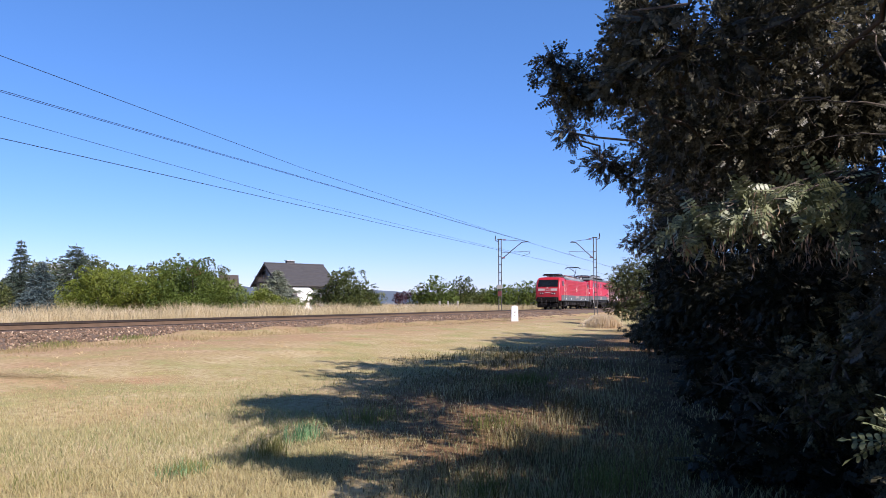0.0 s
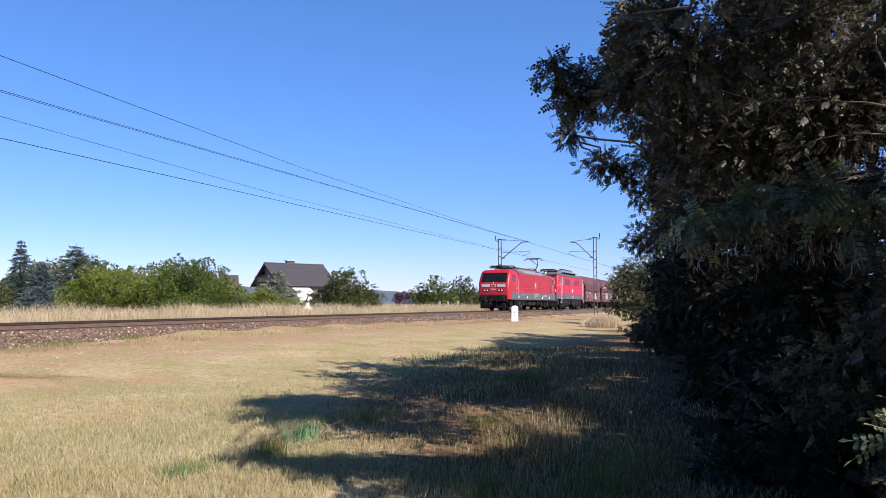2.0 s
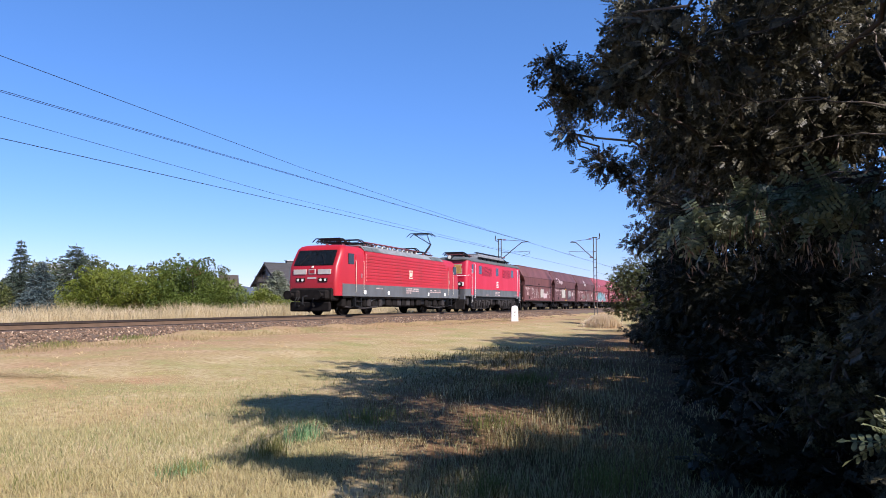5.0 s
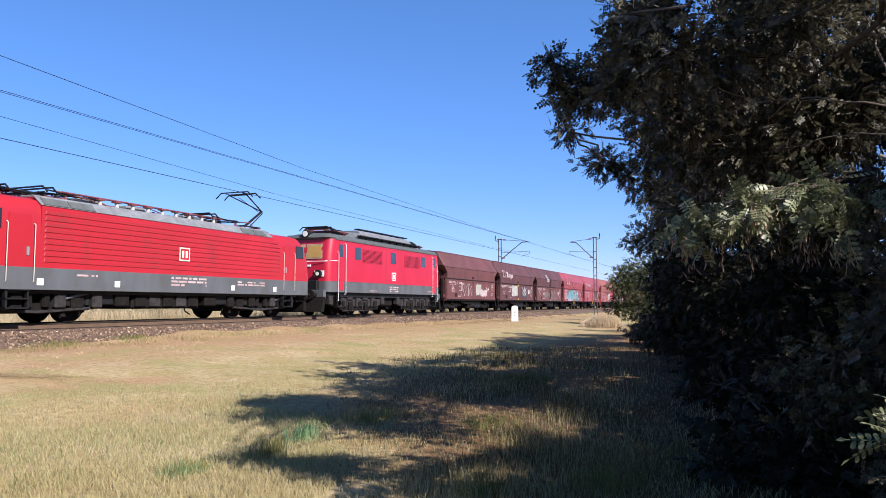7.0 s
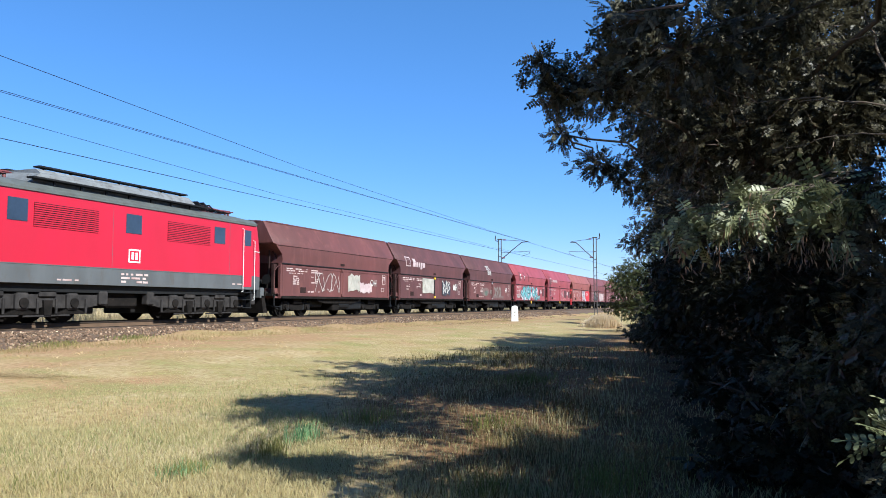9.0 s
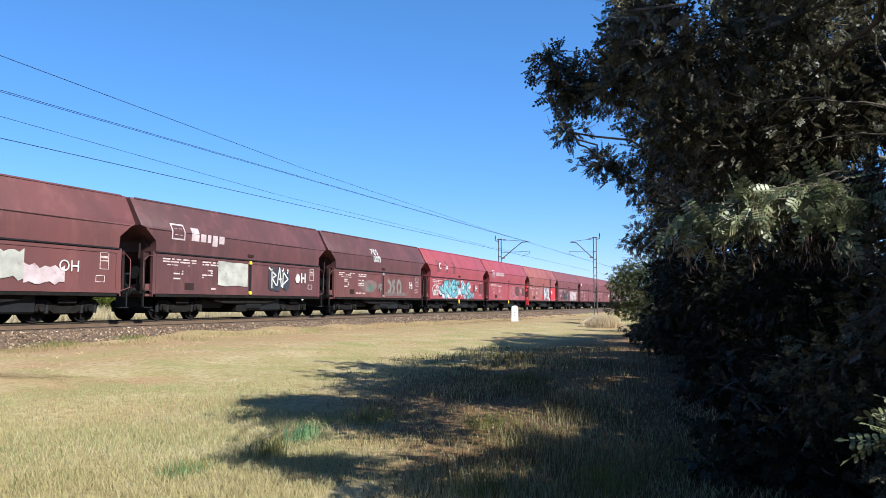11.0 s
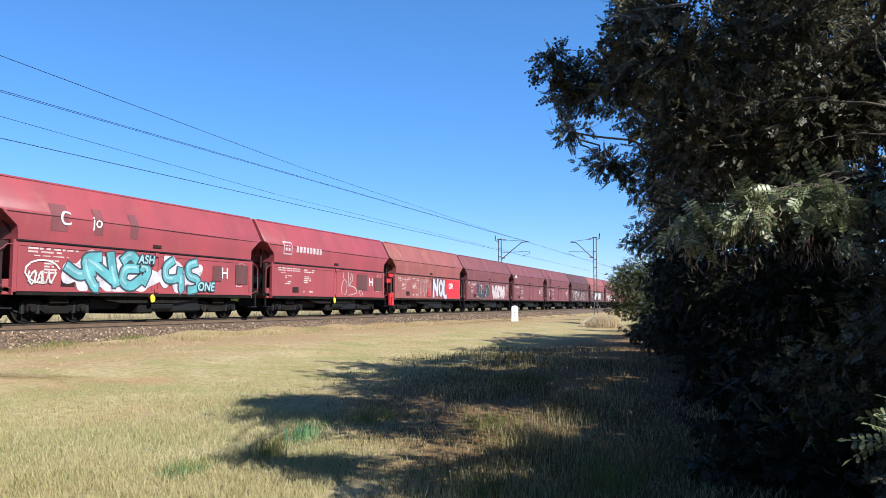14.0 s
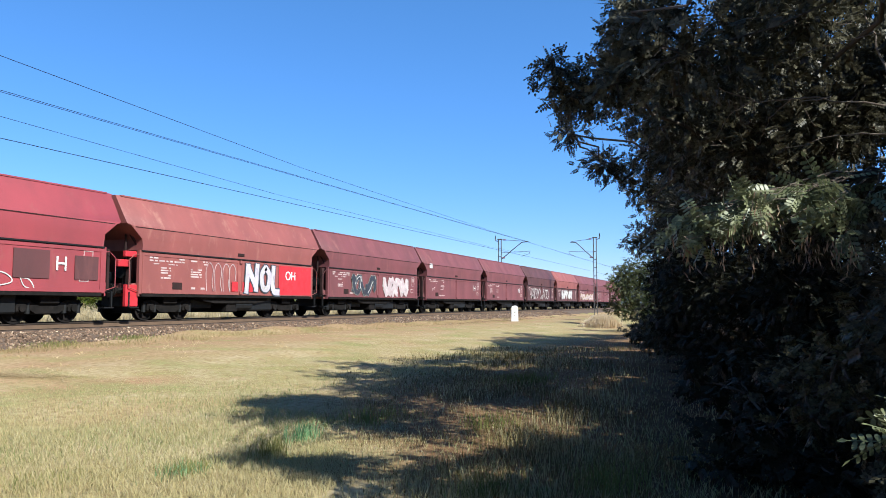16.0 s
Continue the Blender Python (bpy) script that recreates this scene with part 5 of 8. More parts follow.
def graffiti(parent, x0, x1, z0, z1, fill, line, seed, letters=4, y=-1.457, outline_only=False, w=0.03):
    """Spray-painted looping strokes with outlines, as thin paint on the side."""
    rg = np.random.default_rng(seed)
    wx, hz = (x1 - x0) / letters, z1 - z0

    def lay(name, pts, wid, off, ink, label=""):
        ob = part(name, ribbon(pts, wid, y - off), INK[ink], parent, label)
        ob["kind"] = "stuff"
        return onto_hopper(ob) if y <= -1.49 else ob

    for k in range(letters):
        sk = squiggle(rg)
        m = 0.2 * min(wx, hz) if not outline_only else 0.04
        lean = rg.uniform(-0.05, 0.25) * wx
        pts = []
        for p, q in zip(sk, sk[1:]):
            for j in range(3):
                u, v = p[0] + (q[0] - p[0]) * j / 3, p[1] + (q[1] - p[1]) * j / 3
                pts.append((x0 + wx * k + m * 0.3 + (wx * 1.15 - m * 0.8) * u + lean * (v - 0.5) + rg.normal(0, 0.012), z0 + m + (hz - 2 * m) * v + rg.normal(0, 0.012)))
        e = sk[-1]
        pts.append((x0 + wx * k + m * 0.6 + (wx - m * 0.8) * e[0] + lean * (e[1] - 0.5), z0 + m + (hz - 2 * m) * e[1]))
        d = 0.001 * (k % 4)
        if outline_only:
            lay("graffiti", pts, w, 0.003 + d, line or fill, (line or fill) + " spray-painted graffiti")
            continue
        t = min(wx, hz) * 0.3
        if line:
            lay("graffiti_outline", pts, t + 2 * w, 0.001 + d, line, line + " graffiti outline")
        lay("graffiti", pts, t, 0.006 + d, fill, fill + " spray-painted graffiti")
        shine = [(a + t * 0.15, b + t * 0.2) for a, b in pts[2:-2]]
        if line and len(shine) > 3:
            lay("graffiti_shine", shine[: len(shine) // 2], t * 0.16, 0.011 + d, "white" if fill != "white" else "grey")


def sprayed(parent, text, x, z, size, fill, line, y=-1.457, bold=0.03, slant=0.15, tall=1.0):
    """Fat sprayed letters with an outline, as thin paint on the side."""
    for nm, ink, b, d in (("graffiti_outline", line, bold * 1.6 + 0.035, 0.0), ("graffiti", fill, bold, 0.005)):
        if ink:
            ob = part(nm, words(text, size, nm, b, slant), INK[ink], parent, ink + " spray-painted letters " + text)
            ob.data.transform(pose(x, y - d, z) @ Matrix.Diagonal((1, 0.4, tall, 1)))


def curl(points, n=6):
    """A smooth line through a few points."""
    P = [points[0]] + list(points) + [points[-1]]
    out = []
    for a, b, c, d in zip(P, P[1:], P[2:], P[3:]):
        for k in range(n):
            u = k / n
            out.append(tuple(0.5 * (2 * b[i] + (c[i] - a[i]) * u + (2 * a[i] - 5 * b[i] + 4 * c[i] - d[i]) * u * u + (3 * b[i] - a[i] - 3 * c[i] + d[i]) * u ** 3) for i in (0, 1)))
    return out + [points[-1]]


def fat_letters(parent, strokes, wid, fill, line, shine=None, y=-1.462):
    """Fat sprayed shapes: each stroke with a dark outline, a body and a thin highlight."""
    for k, pts in enumerate(strokes):
        pts = [(a, min(max(b, 1.0 + wid * 0.4), 2.34 - wid * 0.4)) for a, b in curl(pts)]
        for nm, w, off, ink in (("graffiti_outline", wid + 0.12, 0.0, line), ("graffiti", wid, 0.009, fill), ("graffiti_shine", wid * 0.3, 0.018, shine)):
            if ink:
                q = pts if nm != "graffiti_shine" else [(a - wid * 0.12, b + wid * 0.14) for a, b in pts[: len(pts) * 2 // 3]]
                bm = B()
                last = None
                for m, (a, b) in enumerate(q):
                    d = Vector((q[min(m + 1, len(q) - 1)][0] - q[max(m - 1, 0)][0], 0, q[min(m + 1, len(q) - 1)][1] - q[max(m - 1, 0)][1]))
                    d.normalize()
                    c = Vector((a, y - off - 0.0015 * k, b)) + d * (w * 0.3 * ((m == len(q) - 1) - (m == 0)))
                    n_ = Vector((-d.z, 0, d.x)) * w / 2
                    pair = bm.verts.new(c - n_), bm.verts.new(c + n_)
                    if last:
                        bm.faces.new((last[0], pair[0], pair[1], last[1]))
                    last = pair
                part(nm, bm, INK[ink], parent, ink + " spray-painted graffiti")["kind"] = "stuff"


def scrawl(parent, x, z, h):
    """Angular hand-sprayed capitals in thin strokes."""
    for o, strokes in ((0.0, ([(-0.25, 1.05), (0.3, 0.75), (0.6, 0.62), (0.12, 0.42), (0.62, 0.0)], [(0.08, 0.95), (0.1, -0.15)])),
                       (0.72, ([(0.0, 0.0), (0.32, 1.1), (0.55, -0.05)], [(0.0, 0.35), (0.62, 0.42)])),
                       (1.38, ([(0.06, -0.1), (0.14, 1.05)], [(0.0, 0.95), (0.75, 0.42), (-0.05, 0.0)], [(0.62, 0.98), (0.74, 0.98), (0.68, 0.8)]))):
        for s in strokes:
            part("graffiti", ribbon([(x + (o + a) * h * 0.85, z + b * h) for a, b in s], 0.075, -1.475), INK["white"], parent, "white spray-painted angular letters RAD")["kind"] = "stuff"


def disc(parent, x, z, r, ink):
    part("painted_disc", flat(blob(x, z, r, r * 1.15, np.random.default_rng(4), 20, 0.05), -1.476), INK[ink], parent, "white painted disc")


def lettering(parent, text, x, z, size, material=None, y=-1.47, label=""):
    ob = part("lettering", words(text, size), material or WHITE, parent, label or "white painted letters " + text)
    ob.data.transform(pose(x, y if y > -1.49 else y + 0.005 if y < -1.51 else -1.5, z))
    if y <= -1.49:
        onto_hopper(ob)


def patch(parent, x0, x1, z0, z1, material, label, y=-1.459, seed=1, rough=0.0):
    if rough:
        rg = np.random.default_rng(seed)
        top = [(x0 + (x1 - x0) * k / 8, z1 + rg.uniform(-rough, rough * 0.4)) for k in range(9)]
        bot = [(x0 + (x1 - x0) * k / 8, z0 + rg.uniform(-rough * 0.4, rough)) for k in range(9)]
        part("paint_patch", flat(bot + top[::-1], y), material, parent, label)
    else:
        part("paint_patch", box(B(), (x0, y - 0.002, z0), (x1, y + 0.003, z1)), material, parent, label)


def hopper_wagon(i, label, upper, lower, heap=False):
    t = thing("hopper_wagon", label, "wagon", group="hopper wagons of the train")
    TRAIN.append((t, WAGON0 + i * WAGON))
    piece("hopper", "hopper", hopper_shell, upper, t, smooth=True)
    piece("hopper_rim", "hopper_rim", lambda: box(box(box(box(B(), (0.3, -0.94, 4.3), (WAGON - 0.3, -0.87, 4.35)), (0.3, 0.87, 4.3), (WAGON - 0.3, 0.94, 4.35)), (0.08, -0.72, 4.3), (0.15, 0.72, 4.35)), (WAGON - 0.15, -0.72, 4.3), (WAGON - 0.08, 0.72, 4.35)), upper, t)
    if heap:
        part("load", load_heap(i + 1), COAL, t, "heaped dark coal")
    else:
        part("load", shared("low_load", lambda: mesh_of(box(B(), (0.4, -0.9, 4.0), (WAGON - 0.4, 0.9, 4.05)), "load")), COAL, t)
    piece("hook_plate", "hook_plate", lambda: box(B(), (6.08, -1.475, 2.56), (6.48, -1.44, 2.68), 0.008), DARK_BROWN, t, "dark small hook plate")
    for s in (-1, 1):
        piece("hopper_seam", "seam%d" % s, lambda: box(B(), (0.45, min(s * 1.47, s * 1.5), 3.225), (WAGON - 0.45, max(s * 1.47, s * 1.5), 3.25)), DARK_BROWN, t, "dark thin strip along the hopper crease")
        # black strip painting the shade line under the hopper's overhang
        piece("ledge", "ledge%d" % s, lambda: box(B(), (0.8, s * 1.43 - 0.05, 2.41), (WAGON - 0.8, s * 1.43 + 0.05, 2.455)), BLACK, t, "ledge under the hopper, coloured black for its shade")
        for a, b in ((0.86, 6.17), (6.37, 11.68)):
            def door():
                bm = slab(B(), [(a, 0.96), (b, 0.96), (b, 2.38), (a, 2.38)], s * 1.36, s * 1.43)
                for lo, hi in (((a, 2.28), (b, 2.38)), ((a, 0.96), (b, 1.06)), ((a, 1.06), (a + 0.08, 2.28)), ((b - 0.08, 1.06), (b, 2.28))):
                    box(bm, (lo[0], min(s * 1.43, s * 1.452), lo[1]), (hi[0], max(s * 1.43, s * 1.452), hi[1]))
                return bm
            piece("discharge_door", "door%d%.1f" % (s, a), door, lower, t)
        piece("centre_post", "post%d" % s, lambda: box(B(), (6.17, s * 1.38 - 0.05, 0.9), (6.37, s * 1.38 + 0.05, 2.4)), BLACK if i in (1, 2) else lower, t)
        for k in (0.98, 2.25):
            piece("door_latch", "latch%d%.1f" % (s, k), lambda: box(B(), (6.2, s * 1.46 - 0.05, k), (6.34, s * 1.46 + 0.05, k + 0.14), 0.02), YELLOW if i in (1,) else SILVER if i == 2 else lower, t)
        piece("sill", "sill%d" % s, lambda: box(B(), (0.75, s * 1.38 - 0.06, 0.84), (WAGON - 0.75, s * 1.38 + 0.06, 0.95), 0.01), DIRT, t)
        for e in (0, 1):
            X = (lambda v: WAGON - v) if e else (lambda v: v)
            piece("corner_post", "corner%d%d" % (s, e), lambda: box(B(), (min(X(0.72), X(0.86)), s * 1.38 - 0.06, 0.85), (max(X(0.72), X(0.86)), s * 1.38 + 0.06, 2.45)), lower, t)
            piece("end_strut", "strut%d%d" % (s, e), lambda: sweep(sweep(B(), [(X(0.6), s * 0.9, 1.2), (X(0.62), s * 0.9, 3.1)], 0.04), [(X(0.55), s * 1.0, 3.2), (X(0.97), s * 1.2, 2.5)], 0.05), DARK_BROWN, t)
            piece("end_handrail", "rail%d%d" % (s, e), lambda: sweep(B(), [(X(0.8), s * 1.42, 1.0), (X(0.3), s * 1.42, 1.15), (X(0.3), s * 1.42, 2.1), (X(0.55), s * 1.42, 2.3), (X(0.8), s * 1.42, 2.3)], 0.014), lower, t)
            piece("step", "step%d%d" % (s, e), lambda: box(box(B(), (min(X(0.35), X(0.75)), s * 1.35 - 0.1, 0.45), (max(X(0.35), X(0.75)), s * 1.35 + 0.1, 0.49)), (min(X(0.35), X(0.4)), s * 1.35 - 0.03, 0.45), (max(X(0.35), X(0.4)), s * 1.35 + 0.03, 1.0)), BLACK, t)
    for e in (0, 1):
        X = (lambda v: WAGON - v) if e else (lambda v: v)
        piece("end_wall", "endwall%d" % e, lambda: slab(B(), [(X(1.0), 2.5), (X(2.2), 1.0), (X(2.3), 1.0), (X(1.1), 2.5)], -1.3, 1.3), lower, t, "sloping end plate in shade")
        piece("platform", "platform%d" % e, lambda: box(B(), (min(X(0.3), X(2.2)), -1.3, 0.95), (max(X(0.3), X(2.2)), 1.3, 1.06)), DIRT, t)
        for s in (-1, 1):
            # end posts and gussets coloured dark for the shaded recess
            piece("end_post", "endpost%d%d" % (e, s), lambda: box(B(), (min(X(0.42), X(0.52)), s * 1.22 - 0.07, 1.06), (max(X(0.42), X(0.52)), s * 1.22 + 0.07, 2.4), 0.01), DARK_BROWN, t)
            piece("end_gusset", "gusset%d%d" % (e, s), lambda: slab(B(), [(X(0.52), 2.4), (X(0.52), 2.05), (X(0.72), 2.4)], s * 1.2, s * 1.26), DARK_BROWN, t)
        piece("headstock", "headstock%d" % e, lambda: box(B(), (min(X(0.55), X(0.75)), -1.3, 0.85), (max(X(0.55), X(0.75)), 1.3, 1.3), 0.02), lower, t)
        piece("brake_gear", "brake%d" % e, lambda: rod(box(B(), (min(X(0.5), X(1.0)), -0.5, 1.06), (max(X(0.5), X(1.0)), 0.3, 1.7), 0.04), (X(0.45), -0.9, 1.7), (X(0.4), -0.9, 1.7), 0.22, 14), BLACK, t)
        piece("air_tank", "tank%d" % e, lambda: rod(B(), (X(0.8), -0.7, 1.4), (X(0.8), 0.7, 1.4), 0.22, 12), DIRT, t)
        buffers(t, X(0.62), 1 if e else -1)
        c = X(2.55)
        for d in (-0.9, 0.9):
            wheelset(t, c + d, 0.46)
        for s in (-1, 1):
            fr = piece("bogie_frame", "fb%d%d" % (s, e), lambda: freight_bogie_frame(c, s), DIRT, t)
            for d in (-0.9, 0.9):
                piece("axle_box", "fa%d%d%.1f" % (s, e, d), lambda: rod(box(B(), (c + d - 0.16, s * 1.02 - 0.1, 0.34), (c + d + 0.16, s * 1.02 + 0.1, 0.62), 0.03), (c + d, s * 1.1, 0.46), (c + d, s * 1.18, 0.46), 0.11, 10), DIRT, fr)
                for q in (-0.26, 0.26):
                    piece("spring", "fs%d%d%.1f%.1f" % (s, e, d, q), lambda: rod(B(), (c + d + q, s * 1.02, 0.3), (c + d + q, s * 1.02, 0.62), 0.075, 8), BLACK, fr)
            piece("brake_rigging", "br%d%d" % (s, e), lambda: sweep(B(), [(c - 1.7, s * 0.6, 0.6), (c - 1.2, s * 0.9, 0.35), (c + 1.2, s * 0.9, 0.35), (c + 1.7, s * 0.6, 0.6)], 0.035), BLACK, fr)
        piece("bogie_beam", "beam%d" % e, lambda: box(B(), (c - 1.1, -0.6, 0.25), (c + 1.1, 0.6, 0.7), 0.04), BLACK, t)
        piece("bolster", "bolster%d" % e, lambda: box(B(), (c - 0.35, -1.2, 0.6), (c + 0.35, 1.2, 0.95), 0.03), DIRT, t)
    piece("centre_sill", "centre_sill", lambda: box(box(B(), (1.0, -0.55, 0.5), (WAGON - 1.0, 0.55, 0.95), 0.02), (3.9, -0.9, 0.42), (5.2, -0.3, 0.8), 0.05), BLACK, t)
    piece("chute", "chute", lambda: slab(B(), [(4.0, 0.95), (8.54, 0.95), (8.3, 0.72), (7.6, 0.62), (4.9, 0.62), (4.2, 0.72)], -1.28, 1.28), DIRT, t)
    piece("brake_cylinder", "brake_cylinder", lambda: box(rod(B(), (6.3, -1.0, 0.55), (7.4, -1.0, 0.55), 0.24, 12), (7.3, -1.15, 0.3), (8.9, 0.6, 0.95), 0.05), BLACK, t, "black brake cylinder and levers")
    piece("spring_box", "spring_box", lambda: box(B(), (5.75, -1.2, 0.25), (6.45, 1.2, 0.95), 0.05), DIRT, t)
    piece("small_plate", "small_plate", lambda: box(B(), (2.35, -1.44, 1.12), (2.85, -1.425, 1.38)), DARK_BROWN, t, "dark small data plate")
    # small lettering panels on the near side
    bars(t, 1.2, 2.95, 2.2, 0.055, 2, -1.434, 20 + i)
    bars(t, 1.4, 2.6, 2.0, 0.035, 1, -1.434, 21 + i)
    bars(t, 3.3, 4.25, 2.18, 0.055, 2, -1.434, 22 + i)
    bars(t, 1.75, 2.25, 1.86, 0.05, 5, -1.434, 40 + i)
    bars(t, 3.3, 3.9, 1.86, 0.05, 4, -1.434, 60 + i)
    bars(t, 3.0, 4.1, 1.14, 0.08, 1, -1.434, 90 + i)
    for a, b, c in ((10.95, 2.0, 0.26), (10.95, 1.72, 0.26), (10.8, 1.3, 0.2)):
        bm = sweep(B(), [(a, -1.436, b), (a + 0.34, -1.436, b), (a + 0.34, -1.436, b + c), (a, -1.436, b + c), (a, -1.436, b)], 0.014, 4)
        part("data_frame", bm, FADED, t, "small white framed data field")
    bars(t, 10.98, 11.25, 2.08, 0.07, 1, -1.434, 80 + i)
    return t


def mesh_of(bm, name):
    me = bpy.data.meshes.new(name)
    bm.to_mesh(me)
    bm.free()
    return me


def onto_hopper(ob):
    """Lay painted marks on the hopper's curved side."""
    for v in ob.data.vertices:
        depth = v.co.y + 1.5
        v.co.y = -float(np.interp(v.co.z, HOPZ, HOPY)) - 0.016 + depth
    return ob


def logo_on_hopper(t, x, z, material, field, blocks):
    """The operator's badge and name, as a framed square and a row of plain blocks."""
    for a, b, m, y in ((0.0, 0.3, material, -1.5), (0.06, 0.24, field, -1.504)):
        bm = B()
        for k in range(6):
            z0, z1 = z - b + 2 * b * k / 6, z - b + 2 * b * (k + 1) / 6
            bm.faces.new([bm.verts.new(q) for q in ((x + a, y, z0), (x + 0.7 - a, y, z0), (x + 0.7 - a, y, z1), (x + a, y, z1))])
        onto_hopper(part("painted_badge", bm, m, t, "framed square painted badge"))
    for q in (0.16, 0.4):
        onto_hopper(part("badge_mark", ribbon([(x + q + 0.06, z - 0.08), (x + q + 0.06, z + 0.08)], 0.15, -1.508), material, t))
    a = x + 1.05
    for w, h, o in blocks:
        bm = B()
        for k in range(4):
            z0, z1 = z + o + h * k / 4, z + o + h * (k + 1) / 4
            bm.faces.new([bm.verts.new(q) for q in ((a, -1.5, z0), (a + w, -1.5, z0), (a + w, -1.5, z1), (a, -1.5, z1))])
        onto_hopper(part("painted_block", bm, material, t, "plain painted block of a name"))
        a += w + 0.09


loco_a()
loco_b()

w = hopper_wagon(0, "rust-brown hopper wagon with heaped coal, white patch and scribbled graffiti", WAG_BROWN, WAG_BROWN, True)
graffiti(w, 3.6, 5.9, 1.15, 2.2, "grey", "white", 5, 3, outline_only=True)
patch(w, 6.9, 8.2, 1.25, 2.2, INK["chalk"], "white painted patch", seed=3, rough=0.15)
patch(w, 8.2, 9.6, 1.15, 1.75, INK["pink"], "pale painted patch", seed=4, rough=0.12)
lettering(w, "OH", 9.75, 1.75, 0.5, INK["white"])
w = hopper_wagon(1, "dark brown hopper wagon with white painted name, white patch and graffiti", WAG_DARK, WAG_DARK)
logo_on_hopper(w, 1.55, 3.25, INK["pink"], WAG_DARK, ((0.42, 0.5, -0.28), (0.3, 0.3, -0.28), (0.2, 0.3, -0.28), (0.3, 0.42, -0.4), (0.32, 0.3, -0.28)))
patch(w, 4.2, 6.1, 1.3, 2.3, INK["chalk"], "white overpainted patch", seed=5, rough=0.04)
patch(w, 7.6, 9.2, 1.2, 2.2, INK["navy"], "dark sprayed patch", seed=8, rough=0.3)
scrawl(w, 7.75, 1.42, 0.72)
disc(w, 9.85, 1.78, 0.19, "white")
sprayed(w, "H", 10.35, 1.78, 0.62, "white", None, bold=0.02, slant=0.0)
w = hopper_wagon(2, "brown hopper wagon with sun-bleached stripes and faded graffiti", WAG_DARK, WAG_BROWN)
part("paint_patch", flat(blob(4.5, 1.6, 1.0, 0.36, np.random.default_rng(12), 30, 0.12), -1.4335), INK["faded"], w, "faded overpainted patch")
part("paint_patch", flat(blob(4.75, 1.48, 0.42, 0.2, np.random.default_rng(13), 24, 0.2), -1.4365), INK["moss"], w, "faint green overpainted patch")
patch(w, 6.5, 9.6, 1.08, 1.3, INK["faded"], "dull overpainted strip", y=-1.434)
fat_letters(w, ([(6.95, 1.95), (7.25, 1.75), (7.2, 1.4), (6.95, 1.3)], [(7.75, 1.95), (7.5, 1.8), (7.75, 1.55), (7.55, 1.25)], [(8.25, 1.25), (8.15, 1.7), (8.4, 1.98), (8.65, 1.7), (8.6, 1.3)]), 0.17, "mist", "faded", None, -1.44)
graffiti(w, 5.6, 6.1, 1.3, 1.8, "mist", None, 15, 2, outline_only=True, w=0.05)
lettering(w, "H", 10.1, 1.75, 0.62)
graffiti(w, 4.8, 5.6, 3.35, 3.75, "white", "white", 17, 2, y=-1.5, outline_only=True, w=0.06)
graffiti(w, 4.95, 5.8, 2.95, 3.35, "white", "white", 19, 3, y=-1.5, outline_only=True, w=0.06)
w = hopper_wagon(3, "bright faded-red hopper wagon with large cyan graffiti", WAG_RED, WAG_RED)
lettering(w, "C", 2.4, 3.2, 0.62, y=-1.52)
lettering(w, "jo", 3.6, 3.2, 0.5, y=-1.52)
for k, (cx, cz, rx, rz) in enumerate(((2.95, 1.5, 0.5, 0.5), (3.6, 1.65, 0.8, 0.62), (4.5, 1.6, 0.9, 0.6), (5.4, 1.6, 0.8, 0.6), (6.85, 1.75, 0.45, 0.55), (7.6, 1.6, 0.75, 0.55), (8.2, 1.6, 0.45, 0.5))):
    part("graffiti_cloud", flat([(a, min(max(b, 1.0), 2.33)) for a, b in blob(cx, cz, rx, rz, np.random.default_rng(70 + k), 40, 0.35)], -1.4535 - 0.0008 * k), INK["lilac"], w, "white sprayed cloud behind graffiti")
fat_letters(w, ([(2.55, 1.72), (3.0, 1.5), (3.5, 1.62)], [(3.65, 1.05), (3.35, 1.5), (3.25, 2.0), (3.75, 2.1)], [(3.35, 1.95), (3.8, 1.7), (4.45, 1.3)], [(4.45, 1.25), (4.3, 1.7), (4.2, 2.2)],
                [(4.75, 2.05), (5.05, 2.25), (5.35, 2.05)], [(5.35, 1.8), (4.85, 1.75), (4.75, 1.35), (5.1, 1.2), (5.55, 1.45)], [(5.6, 1.85), (5.85, 1.75), (5.65, 1.35)]), 0.3, "cyan", "black", "aqua", -1.462)
fat_letters(w, ([(7.05, 2.15), (6.72, 1.9), (6.8, 1.5), (7.35, 1.55), (7.45, 1.85)], [(7.5, 1.6), (7.55, 1.05)], [(8.3, 2.15), (7.9, 2.0), (7.95, 1.65), (8.4, 1.5), (8.4, 1.2), (7.95, 1.1)]), 0.27, "cyan", "black", "aqua", -1.462)
for a, b in ((1.9, 0.6), (3.5, 0.35), (5.0, 0.35)):
    bm = B()
    for k in range(7):
        bm.faces.new([bm.verts.new(q) for q in ((a, -1.496, 2.8 + 0.12 * k), (a + b, -1.496, 2.8 + 0.12 * k), (a + b, -1.496, 2.92 + 0.12 * k), (a, -1.496, 2.92 + 0.12 * k))])
    onto_hopper(part("paint_patch", bm, WAG_MID, w, "dull overpainted patch"))
sprayed(w, "ASH", 5.75, 2.12, 0.4, "aqua", "black", y=-1.5, bold=0.012)
sprayed(w, "ONE", 8.85, 1.24, 0.46, "aqua", "black", y=-1.5, bold=0.012)
graffiti(w, 1.2, 2.1, 1.15, 1.6, "white", "white", 27, 4, outline_only=True, w=0.05)
